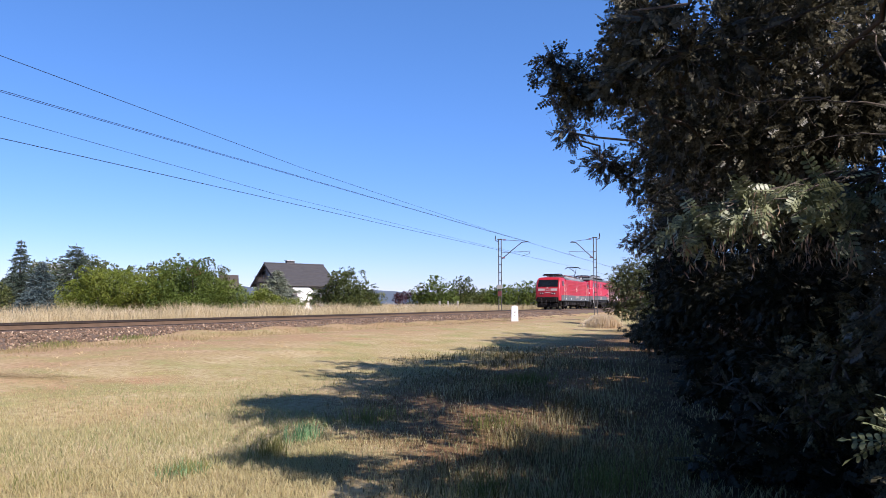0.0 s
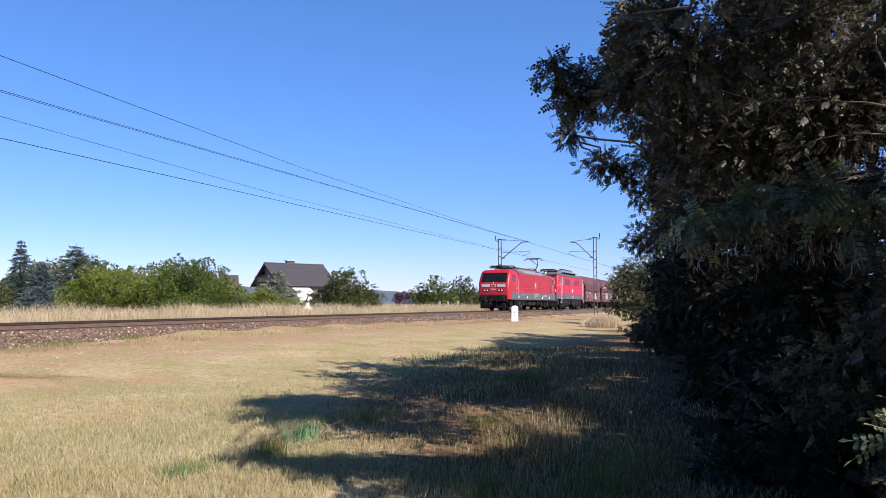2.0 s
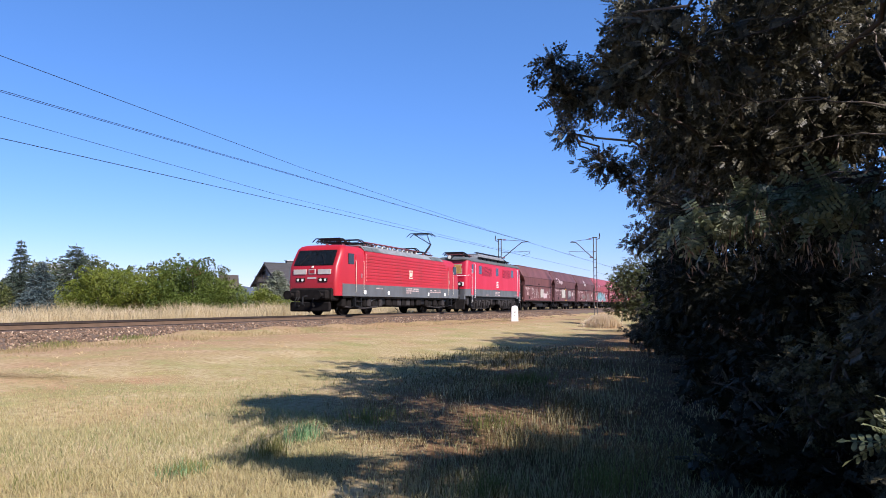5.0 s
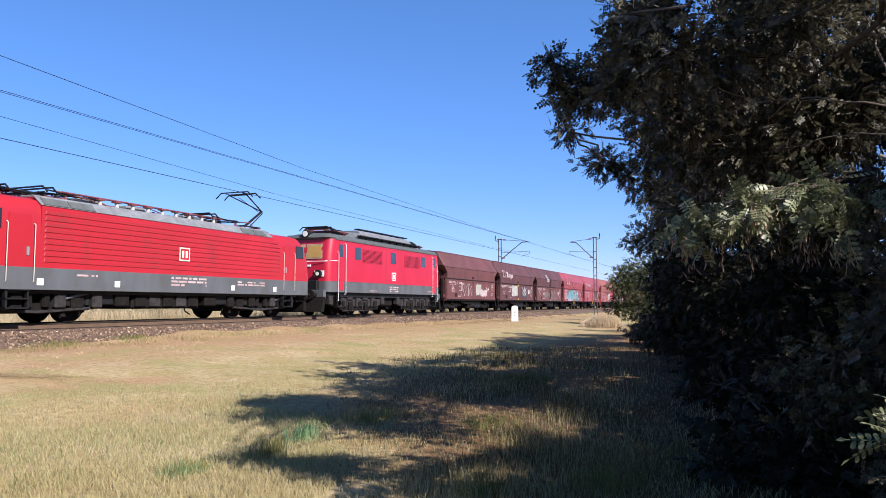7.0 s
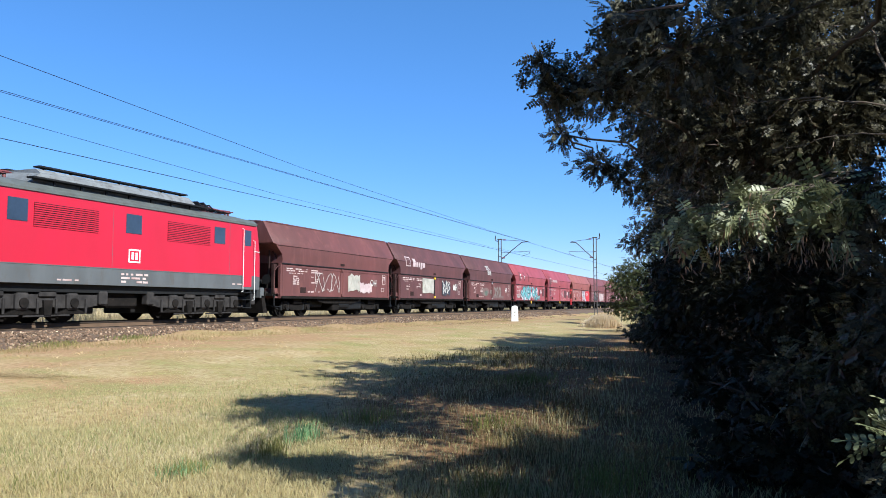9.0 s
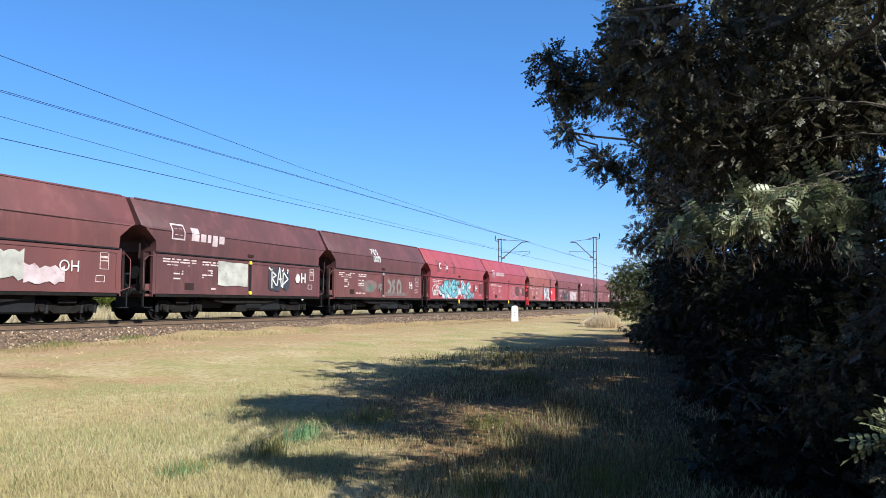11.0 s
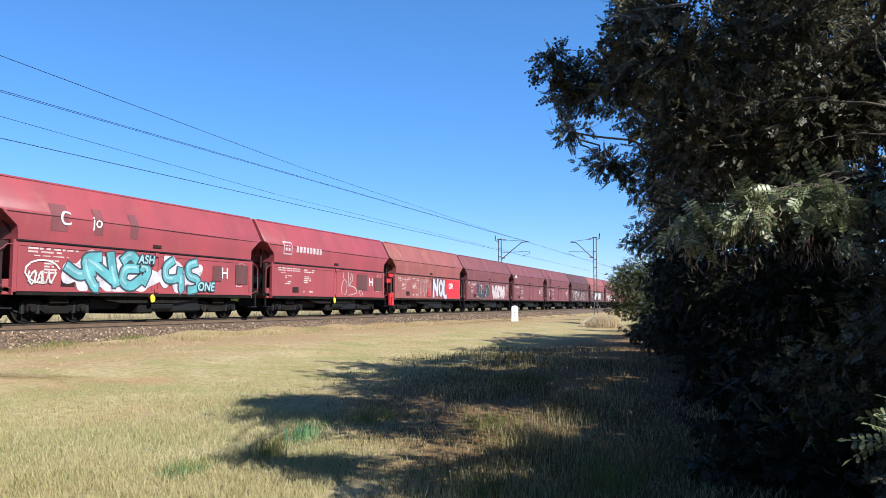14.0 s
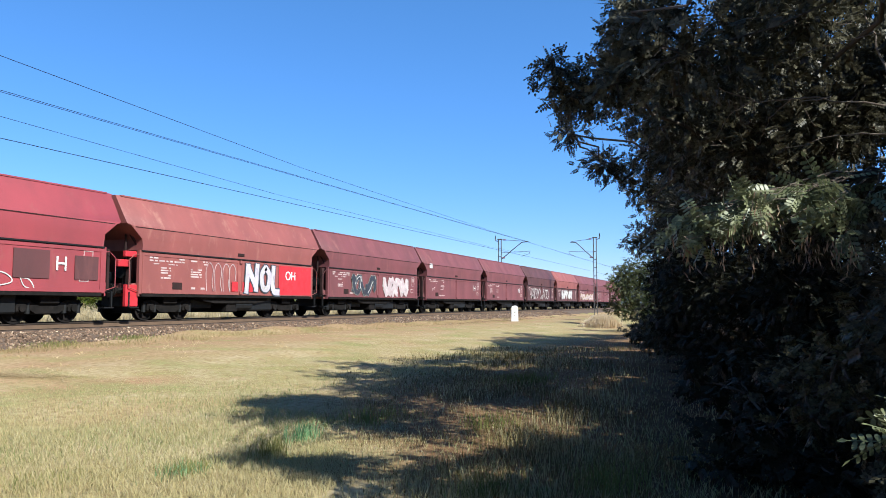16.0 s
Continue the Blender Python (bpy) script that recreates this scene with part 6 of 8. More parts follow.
part("graffiti", ribbon([(1.7 + 0.6 * math.cos(k * 0.5 + 0.3), 1.55 + 0.35 * math.sin(k * 0.5 + 0.3)) for k in range(10)], 0.05, -1.457), INK["white"], w, "white sprayed arc")
lettering(w, "H", 10.0, 1.8, 0.62)
patch(w, 9.3, 9.8, 1.5, 2.1, WAG_DARK, "darker repainted square")
patch(w, 10.7, 11.5, 1.4, 2.2, WAG_DARK, "darker repainted square")
part("lever_plate", slab(B(), blob(6.1, 0.78, 0.1, 0.15, np.random.default_rng(2), 12, 0.1), -1.5, -1.46), YELLOW, w, "yellow lever plate")
w = hopper_wagon(4, "faded-red hopper wagon with pale painted name and thin white graffiti", WAG_RED, WAG_RED)
logo_on_hopper(w, 1.5, 3.15, INK["pink"], WAG_RED, ((0.2, 0.28, -0.14),) * 8)
for pts in ([(6.95, 1.1), (6.85, 1.45), (7.1, 1.85), (7.4, 1.7), (7.35, 1.2), (7.15, 1.08)], [(7.02, 2.25), (7.08, 1.95)], [(7.6, 2.25), (7.65, 1.5), (7.9, 2.2), (8.0, 1.85), (7.7, 1.6), (8.3, 1.45), (8.45, 1.2), (7.6, 1.05)], [(8.75, 1.35), (9.05, 1.3), (9.2, 1.05), (8.9, 1.1), (8.75, 1.35)]):
    part("graffiti", ribbon(curl(pts), 0.035, -1.437), INK["white"], w, "thin white sprayed loops")["kind"] = "stuff"
lettering(w, "H", 10.1, 1.8, 0.62)
patch(w, 8.5, 9.7, 1.35, 2.2, WAG_DARK, "darker repainted square")
patch(w, 10.6, 11.5, 1.35, 2.1, WAG_DARK, "darker repainted square")
part("lever_plate", slab(B(), blob(6.1, 0.78, 0.1, 0.15, np.random.default_rng(2), 12, 0.1), -1.5, -1.46), YELLOW, w, "yellow lever plate")
w = hopper_wagon(5, "bleached red hopper wagon with bright red panel and white graffiti", WAG_ROSE, WAG_ROSE)
for a in (4.2, 4.7, 5.2, 5.6):
    part("graffiti", ribbon(curl([(a, 1.1), (a - 0.05, 1.9), (a + 0.15, 2.2), (a + 0.35, 1.95), (a + 0.3, 1.4), (a + 0.38, 1.1)]), 0.03, -1.437 - 0.001 * a), INK["pink"], w, "thin pinkish sprayed letter outlines")["kind"] = "stuff"
fat_letters(w, ([(6.65, 1.1), (6.75, 2.2)], [(6.75, 2.15), (7.3, 1.3)], [(7.3, 1.2), (7.38, 2.25)], [(7.95, 2.15), (7.7, 1.85), (7.8, 1.3), (8.15, 1.3), (8.25, 1.85), (8.0, 2.15)], [(8.55, 2.2), (8.5, 1.5), (8.6, 1.15), (8.95, 1.1)]), 0.27, "lilac", "black", "white", -1.464)
patch(w, 9.0, 11.65, 1.0, 2.32, INK["red"], "bright red repainted panel", y=-1.456)
patch(w, 6.4, 7.1, 1.1, 1.5, INK["red"], "bright red small panel", y=-1.462)
patch(w, 5.7, 6.1, 1.1, 1.5, INK["red"], "bright red small panel", y=-1.462)
lettering(w, "OH", 9.9, 1.85, 0.55)
for z0, z1, x0, x1 in ((0.5, 1.25, 0.25, 0.8), (1.85, 2.1, -0.1, 0.4), (2.2, 2.4, 0.2, 0.7)):
    part("red_end_gear", box(B(), (x0, -1.35, z0), (x1, -1.2, z1), 0.02), INK["red"], w, "bright red end step and plates")
w = hopper_wagon(6, "brown-red hopper wagon with dark and pale graffiti, dusted rim", WAG_MID, WAG_MID)
graffiti(w, 3.2, 5.8, 1.0, 2.25, "navy", "green", 55, 3)
graffiti(w, 6.9, 10.2, 1.0, 2.2, "pink", "white", 56, 4)
w = hopper_wagon(7, "dull red-brown hopper wagon with white lettering", WAG_MID, WAG_MID)
onto_hopper(part("plate", flat([(1.2, 3.0), (1.7, 3.0), (1.7, 3.3), (1.2, 3.3)], -1.5), INK["white"], w, "small white plate"))
lettering(w, "H", 10.2, 1.8, 0.6)
w = hopper_wagon(8, "dull red-brown hopper wagon with white lettering", WAG_MID, WAG_MID)
lettering(w, "H", 10.2, 1.8, 0.6)
w = hopper_wagon(9, "dark brown hopper wagon with pale graffiti and heaped coal", WAG_DARK, WAG_DARK, True)
graffiti(w, 2.0, 9.5, 1.1, 2.2, "grey", "white", 65, 6, outline_only=True, w=0.07)
w = hopper_wagon(10, "bleached red hopper wagon with white graffiti", WAG_ROSE, WAG_DARK)
graffiti(w, 3.0, 8.5, 1.1, 2.3, "white", "grey", 75, 4)
w = hopper_wagon(11, "brown hopper wagon with pale graffiti band", WAG_MID, WAG_MID)
graffiti(w, 1.5, 10.0, 1.1, 2.0, "pink", "yellow", 76, 6)
for i in (12, 13):
    hopper_wagon(i, "dull red-brown self-discharging hopper wagon", WAG_MID, WAG_MID)

# ---- foliage ----
def unit(v):
    return v / np.maximum(np.linalg.norm(v, axis=-1, keepdims=True), 1e-9)


def instances(template, P, D, S, rng, flat_bias=0.0):
    """Copies of a little patch of quads, each at P, with its length along D and its face turned by chance."""
    n = len(P)
    D = unit(D)
    U = rng.normal(size=(n, 3))
    U[:, 2] += flat_bias
    Rr = unit(np.cross(D, U))
    Nn = np.cross(Rr, D)
    T = template.reshape(-1, 3)
    V = P[:, None] + S[:, None, None] * (T[None, :, 0:1] * D[:, None] + T[None, :, 1:2] * Rr[:, None] + T[None, :, 2:3] * Nn[:, None])
    return V.reshape(-1, 3), np.arange(n * len(T)).reshape(-1, 4)


def pinnate(pairs, length, leaf, wide, oval=False):
    """A feathered leaf: leaflets in pairs along a stalk and one at its end."""
    quads = []
    for k in range(pairs):
        x = length * (0.2 + 0.75 * k / pairs)
        for s in (-1, 1):
            a = Vector((x, 0, 0))
            d = Vector((0.35, s, -0.22)).normalized() * leaf
            w = Vector((d.y * -s, d.x * s, 0)).normalized() * wide * s
            if oval:
                quads.append([a, a + d * 0.25 + w * 0.8, a + d * 0.3, a + d * 0.25 - w * 0.8])
                quads.append([a + d * 0.25 + w * 0.8, a + d * 0.7 + w * 0.9, a + d * 0.7 - w * 0.9, a + d * 0.25 - w * 0.8])
                quads.append([a + d * 0.7 + w * 0.9, a + d * 0.93 + w * 0.4, a + d * 0.93 - w * 0.4, a + d * 0.7 - w * 0.9])
            else:
                quads.append([a, a + d * 0.45 + w, a + d, a + d * 0.5 - w])
    e = Vector((length * 0.95, 0, 0))
    quads.append([e, e + Vector((leaf * 0.5, wide, 0)), e + Vector((leaf, 0, -0.01)), e + Vector((leaf * 0.5, -wide, 0))])
    t = 0.006
    quads.append([Vector((0, t, 0)), Vector((length, t / 2, 0)), Vector((length, -t / 2, 0)), Vector((0, -t, 0))])
    return np.array([[list(p) for p in q] for q in quads])


SIMPLE = np.array([[[0, 0, 0], [0.5, 0.32, 0.06], [1, 0, 0], [0.5, -0.32, 0.06]]], float)
SPRIG = np.concatenate([SIMPLE * 0.6 + [0, 0, 0], (SIMPLE * 0.55)[..., [1, 0, 2]] + [0.35, 0, 0.1], (SIMPLE * 0.55)[..., [1, 0, 2]] * [1, -1, 1] + [0.5, 0, -0.08]])


def in_lobe(c, r, n, rng, shell=0.55):
    """Places in a lumpy ball, mostly near its surface, and the ways outward."""
    u = unit(rng.normal(size=(n, 3)))
    k = np.clip(1 - np.abs(rng.normal(0, 1 - shell, n)), 0.1, 1.05)
    ph = rng.uniform(0, 6.3, 3)
    bump = 1 + 0.16 * np.sin(u[:, 0] * 5 + ph[0]) + 0.16 * np.sin(u[:, 1] * 6 + ph[1]) + 0.12 * np.sin(u[:, 2] * 6 + ph[2])
    return np.asarray(c) + u * np.asarray(r) * np.minimum(k * bump, 1.12)[:, None], u


def tube(bm, points, r0, r1, n=7):
    k = len(points) - 1
    for i in range(k):
        a, b = r0 + (r1 - r0) * i / k, r0 + (r1 - r0) * (i + 1) / k
        rod(bm, points[i], points[i + 1], a, n, b)
    return bm


def crooked(a, b, rng, n=5, amp=0.12):
    a, b = Vector(a), Vector(b)
    L = (b - a).length
    pts = [a.lerp(b, i / n) for i in range(n + 1)]
    for i in range(1, n):
        pts[i] += Vector(rng.normal(0, amp * L / n, 3))
    return pts


def hit(x, y, d):
    """The place d metres ahead, sighted x across and y down from the camera's stand."""
    k = 1568 / 2 / math.tan(radians(62.35) / 2)
    right = Vector((math.cos(YAW), -math.sin(YAW), 0))
    up = right.cross(AHEAD)
    return Vector(EYE) + (AHEAD + right * ((x - 784) / k) + up * ((441 - y) / k)) * d


PPM = 1568 / 2 / math.tan(radians(62.35) / 2)


def shrub(name, label, category, lobes, depth, material, seed, leaf=0.16, dense=1.0, turned=()):
    """A leafy shrub or tree: lobes as (x, y, half width, half height) seen from the camera's place."""
    rng = np.random.default_rng(seed)
    c0 = hit(lobes[0][0], 540, depth)
    base = Vector((c0.x, c0.y, float(land(c0.x, c0.y))))
    t = thing(name, label, category, Matrix.Translation(base))
    Vs, Fs, k = [], [], 0
    bm = B()
    for x, y, rx, ry in lobes:
        d = depth + rng.uniform(-1.5, 1.5)
        c = np.array(hit(x, y, d)) - np.array(base)
        a, b = rx * d / PPM, ry * d / PPM
        n = int(dense * 9.0 * (a * b + a * a * 0.6) / leaf ** 2)
        # leaves sit in tufts at the ends of shoots, with darker hollows between them
        m = int(24 + 16 * a * b)
        C, w = in_lobe(c, (a * 0.9, a * 0.9, b * 0.9), m, rng, 0.85)
        g = rng.integers(0, m, n)
        rad = (0.16 + 0.11 * min(a, b)) * rng.uniform(0.6, 1.3, m)
        q = unit(rng.normal(size=(n, 3)) + 0.9 * w[g])
        P = C[g] + q * (rad[g] * rng.uniform(0.35, 1.05, n))[:, None]
        fill = rng.uniform(0, 1, n) < 0.45
        P2, _ = in_lobe(c, (a * 0.88, a * 0.88, b * 0.88), n, rng, 0.5)
        P[fill] = P2[fill]
        P[:, 2] = np.maximum(P[:, 2], 0.05)
        D = q + 0.4 * w[g] + rng.normal(0, 0.5, (n, 3)) + [0, 0, 0.25]
        V, F = instances(SPRIG, P, D, leaf * rng.uniform(0.9, 1.8, n), rng, 0.6)
        Vs.append(V), Fs.append(F + k)
        k += len(V)
        tube(bm, crooked((c[0] * 0.3, c[1] * 0.3, -0.2), c, rng), 0.09, 0.03, 5)
    part("stems", bm, BARK, t)
    part("crown", np_mesh("crown", np.concatenate(Vs), np.concatenate(Fs)), material, t)
    for x, y, rx, ry, mat, lab in turned:
        d = depth - 1.2
        c = np.array(hit(x, y, d)) - np.array(base)
        a, b = rx * d / PPM, ry * d / PPM
        P, u = in_lobe(c, (a, a, b), int(900 * a * b) + 60, rng, 0.4)
        V, F = instances(SPRIG, P, u + rng.normal(0, 0.6, (len(P), 3)), leaf * rng.uniform(0.9, 1.7, len(P)), rng, 0.6)
        part("leaf_patch", np_mesh("leaf_patch", V, F), mat, t, lab)
    return t


def spruce(x, top, half, depth, material, label, seed, droop=0.25):
    rng = np.random.default_rng(seed)
    p = hit(x, 540, depth)
    base = Vector((p.x, p.y, float(land(p.x, p.y))))
    H = hit(x, top, depth).z - base.z
    R = 1.25 * half * depth / PPM
    t = thing("spruce_tree", label, "tree", Matrix.Translation(base))
    part("trunk", tube(B(), [(0, 0, -0.2), (0, 0, H * 0.5), (0, 0, H)], 0.16, 0.02), BARK, t)
    Ps, Ds = [], []
    bm = B()
    z = 0.25
    while z < H * 0.98:
        r = R * (1 - z / H) ** 0.85 * rng.uniform(0.75, 1.15)
        m = max(4, int(9 * (1 - z / H) + 4))
        a0 = rng.uniform(0, 6.3)
        for j in range(m):
            a = a0 + 6.283 * j / m + rng.normal(0, 0.15)
            e = np.array([math.cos(a), math.sin(a), 0])
            L = r * rng.uniform(0.6, 1.2) + 0.1
            rod(bm, (0, 0, z), tuple(e * L + [0, 0, z - droop * L]), 0.02, 4, 0.005)
            n = int(16 + 34 * L)
            k = rng.uniform(0.1, 1, n)
            P = e[None] * (L * k)[:, None] + np.c_[rng.normal(0, 0.1, n), rng.normal(0, 0.1, n), z - droop * L * k - np.abs(rng.normal(0, 0.09, n)) + rng.normal(0, 0.05)]
            P += np.c_[-e[1] * rng.normal(0, 0.2, n) * L * (1.1 - k), e[0] * rng.normal(0, 0.2, n) * L * (1.1 - k), np.zeros(n)]
            Ps.append(P), Ds.append(np.tile(e + [0, 0, -0.15], (n, 1)) + rng.normal(0, 0.4, (n, 3)))
        z += H / 26 * rng.uniform(0.6, 1.3)
    tagged(part("branch", bm, BARK, t), kind="stuff")
    P, D = np.concatenate(Ps), np.concatenate(Ds)
    V, F = instances(SIMPLE * [1, 0.5, 1], P, D, rng.uniform(0.16, 0.34, len(P)) * (0.6 + 0.4 * depth / 75), rng, 1.2)
    part("needles", np_mesh("needles", V, F), material, t)


spruce(33, 424, 34, 75, NEEDLE, "tall slender dark green spruce behind the railway", 1)
spruce(72, 462, 40, 66, NEEDLE_BLUE, "small blue-grey spruce behind tall grass", 2, 0.15)
spruce(131, 430, 66, 85, NEEDLE, "broad dark green spruce behind shrubs", 3, 0.1)
spruce(8, 490, 22, 80, NEEDLE, "low dark conifer at the garden edge", 4)
shrub("garden_tree", "olive green garden trees behind the shrubs", "tree", [(160, 478, 30, 26), (95, 485, 28, 28), (62, 486, 20, 24), (190, 490, 25, 25), (110, 515, 40, 25), (30, 515, 40, 25)], 95, BUSH_DARK, 11, 0.3)
shrub("garden_tree", "leafy garden trees rising behind the big shrubs", "tree", [(310, 490, 26, 36), (355, 490, 28, 34), (385, 500, 26, 30), (270, 495, 30, 26), (235, 500, 20, 28), (205, 505, 24, 30)], 80, BUSH_DARK, 12, 0.24)
shrub("big_shrub", "large bright green shrub beside tall dry grass", "shrub", [(190, 515, 50, 40), (135, 530, 32, 35), (240, 510, 50, 40), (215, 535, 80, 22), (165, 500, 32, 28), (118, 540, 22, 20), (280, 530, 40, 24)], 62, BUSH, 13, 0.15)
shrub("big_shrub", "broad deep green shrub with a reddish patch beside tall dry grass", "shrub", [(320, 508, 55, 42), (300, 525, 50, 32), (365, 515, 45, 36), (400, 528, 42, 30), (425, 532, 25, 22), (345, 535, 80, 20), (300, 482, 24, 18), (345, 478, 24, 16)], 63, BUSH_MID, 14, 0.15,
      turned=((345, 480, 13, 8, RUSTLEAF, "rust-red leaves on one bough"),))
spruce(489, 478, 50, 82, SILVERLEAF, "silvery grey-green conifer before the house", 5, 0.05)
shrub("shrub", "bright green garden shrub before the house", "shrub", [(466, 528, 22, 22), (450, 532, 16, 16), (486, 536, 18, 14), (520, 538, 16, 10)], 78, BUSH, 15, 0.17)
shrub("shrub_tree", "olive green round shrub tree by the house", "tree", [(615, 515, 45, 35), (578, 526, 26, 22), (562, 528, 14, 18), (551, 532, 12, 14), (650, 530, 34, 25), (605, 500, 26, 22), (625, 535, 55, 16)], 72, BUSH_DARK, 16, 0.19)
shrub("plum_shrub", "dark purple-leaved shrub in the far field", "shrub", [(712, 526, 15, 11), (706, 530, 12, 9)], 95, PLUM, 17, 0.2)
shrub("field_shrub", "green shrubs at the far field edge", "shrub", [(745, 522, 20, 20), (732, 530, 14, 14)], 98, BUSH_DARK, 18, 0.24)
shrub("field_tree", "green field tree beyond the track", "tree", [(775, 516, 24, 26), (768, 500, 10, 10), (790, 528, 22, 16), (752, 530, 22, 14)], 95, BUSH_MID, 19, 0.22)
shrub("field_tree", "brown-green round tree beyond the track", "tree", [(820, 508, 20, 20), (815, 525, 22, 18), (840, 525, 20, 16)], 105, BUSH_DARK, 20, 0.26)
shrub("field_hedge", "green hedge beyond the track", "shrub", [(865, 526, 26, 18), (895, 524, 22, 20), (920, 522, 24, 22), (945, 522, 20, 22), (880, 532, 30, 12), (930, 533, 34, 11)], 108, BUSH_MID, 21, 0.24)
shrub("field_hedge", "low dark green hedge beyond the track", "shrub", [(765, 532, 30, 13), (800, 530, 32, 15), (835, 531, 34, 13), (860, 532, 24, 12)], 112, BUSH_DARK, 24, 0.26)
shrub("field_hedge", "green hedge beyond the track", "shrub", [(975, 524, 26, 20), (1010, 526, 26, 18), (1045, 524, 28, 20), (1085, 524, 30, 22), (990, 533, 34, 11), (1030, 533, 34, 11)], 150, BUSH_MID, 22, 0.34)
shrub("field_hedge", "green hedge at the garden edge", "shrub", [(-40, 520, 40, 26), (-90, 520, 40, 30), (5, 528, 18, 18)], 70, BUSH_DARK, 23, 0.2)

# ---- houses ----
ROOF = surf("dark_roof_tiles", (0.05, 0.045, 0.045), (0.034, 0.031, 0.032), 1.5, 12, 0.75, 0.4, stretch=(1, 1, 3))
RENDER_W = surf("white_render", (0.72, 0.7, 0.65), (0.62, 0.6, 0.55), 1, 20, 0.9, 0.05)
RENDER_G = surf("shade_grey_render", (0.2, 0.2, 0.21), (0.15, 0.15, 0.155), 1, 20, 0.9, 0.05)
TIMBER = surf("dark_timber", (0.05, 0.035, 0.025), (0.03, 0.022, 0.016), 3, 30, 0.7, 0.1)


def house(x, depth, turn, length, width, eave, ridge, wall, roof, label, big=True):
    p = hit(x, 540, depth)
    z0 = float(land(p.x, p.y))
    # the ridge runs to the side and away by the angle turn
    t = thing("house", label, "house", pose(p.x, p.y, z0, 0, 0, math.degrees(math.pi / 2 - YAW) - 90 + turn))
    L, W = length / 2, width / 2
    part("wall", box(B(), (-L, -W, -0.3), (L, W, eave)), wall, t)
    for s in (-1, 1):
        part("gable", prism(B(), [(-W, eave), (W, eave), (0, ridge - 0.15)], s * L - 0.12, s * L + 0.12), RENDER_G if big else wall, t)
    for s in (-1, 1):
        o = 0.7
        sl = (ridge - eave) / W
        pr = [(0, ridge), (s * (W + o), eave - o * sl), (s * (W + o), eave - o * sl - 0.16), (0, ridge - 0.16)]
        rf = part("roof_slope", prism(B(), pr, -L - 0.7, L + 0.7), roof, t)
        if big:
            n = 16
            for k in range(n):
                a, b = k / n, (k + 1) / n
                y0, y1 = s * (W + o) * a, s * (W + o) * b
                za, zb = ridge - (ridge - eave + o * sl) * a, ridge - (ridge - eave + o * sl) * b
                part("tile_course", prism(B(), [(y0, za + 0.01), (y1, zb + 0.05), (y1, zb + 0.01)], -L - 0.68, L + 0.68), roof, rf)
    if not big:
        return t
    part("ridge_cap", rod(B(), (-L - 0.7, 0, ridge + 0.02), (L + 0.7, 0, ridge + 0.02), 0.12, 8), roof, t)
    ch = part("chimney", box(B(), (-1.2, 0.1, ridge - 0.8), (0.1, 0.7, ridge + 0.45), 0.02), ROOF, t, "wide dark chimney")
    part("chimney_cap", box(B(), (-1.3, 0.0, ridge + 0.45), (0.2, 0.8, ridge + 0.55)), CONCRETE, ch)
    for s in (-1, 1):
        for e in (-1, 1):
            part("barge_board", prism(B(), [(0, ridge - 0.14), (s * (W + 0.7), eave - 0.7 * (ridge - eave) / W - 0.14), (s * (W + 0.7), eave - 0.7 * (ridge - eave) / W - 0.36), (0, ridge - 0.36)], e * (L + 0.66) - 0.04, e * (L + 0.66) + 0.04), TIMBER, t)
    for y in (-1.6, 0.6):
        w = part("window", box(B(), (-L - 0.2, y, eave + 0.5), (-L - 0.1, y + 1.1, eave + 1.7)), TIMBER, t)
        part("pane", box(B(), (-L - 0.22, y + 0.1, eave + 0.6), (-L - 0.19, y + 1.0, eave + 1.6)), GLASS, w)
    bl = part("balcony", box(B(), (-L - 1.2, -2.2, eave - 0.2), (-L - 0.1, 2.2, eave)), TIMBER, t)
    for k in range(12):
        part("baluster", box(B(), (-L - 1.18, -2.15 + k * 0.38, eave), (-L - 1.12, -2.08 + k * 0.38, eave + 0.9)), TIMBER, bl)
    part("balcony_rail", box(B(), (-L - 1.2, -2.2, eave + 0.9), (-L - 1.1, 2.2, eave + 0.98)), TIMBER, bl)
    for a in (-2.6, 0.4, 2.6):
        w = part("window", box(B(), (a, -W - 0.06, 1.0), (a + 1.2, -W + 0.02, 2.3)), TIMBER, t)
        part("pane", box(B(), (a + 0.1, -W - 0.08, 1.1), (a + 1.1, -W - 0.05, 2.2)), GLASS, w)
        part("sill", box(B(), (a - 0.05, -W - 0.15, 0.93), (a + 1.25, -W, 1.0)), RENDER_W, w)
    # white porch gable
    part("porch", prism(B(), [(-W - 1.6, 0), (-W, 0), (-W, 3.1), (-W - 0.4, 3.2), (-W - 1.6, 2.5)], -2.3, 0.1), RENDER_W, t, "white rendered porch")
    part("porch_roof", prism(B(), [(-W - 1.8, 2.45), (-W, 3.4), (-W, 3.53), (-W - 1.8, 2.58)], -2.5, 0.3), RENDER_W, t, "white rendered porch gable")
    return t


# wall colour greyed to hold the shade below the eaves
house(520, 112, 38, 8.6, 8.2, 4.2, 7.05, RENDER_G, ROOF, "detached house, steep dark tiled roof, walls greyed for shade, white porch")
house(404, 150, 20, 2.4, 2.6, 5.2, 6.9, TIMBER, TIMBER, "distant small house with a brownish roof behind trees", False)
house(84, 120, 60, 4, 4, 5.4, 7.6, RENDER_W, ROOF_GREY, "distant pale house almost hidden by trees", False)

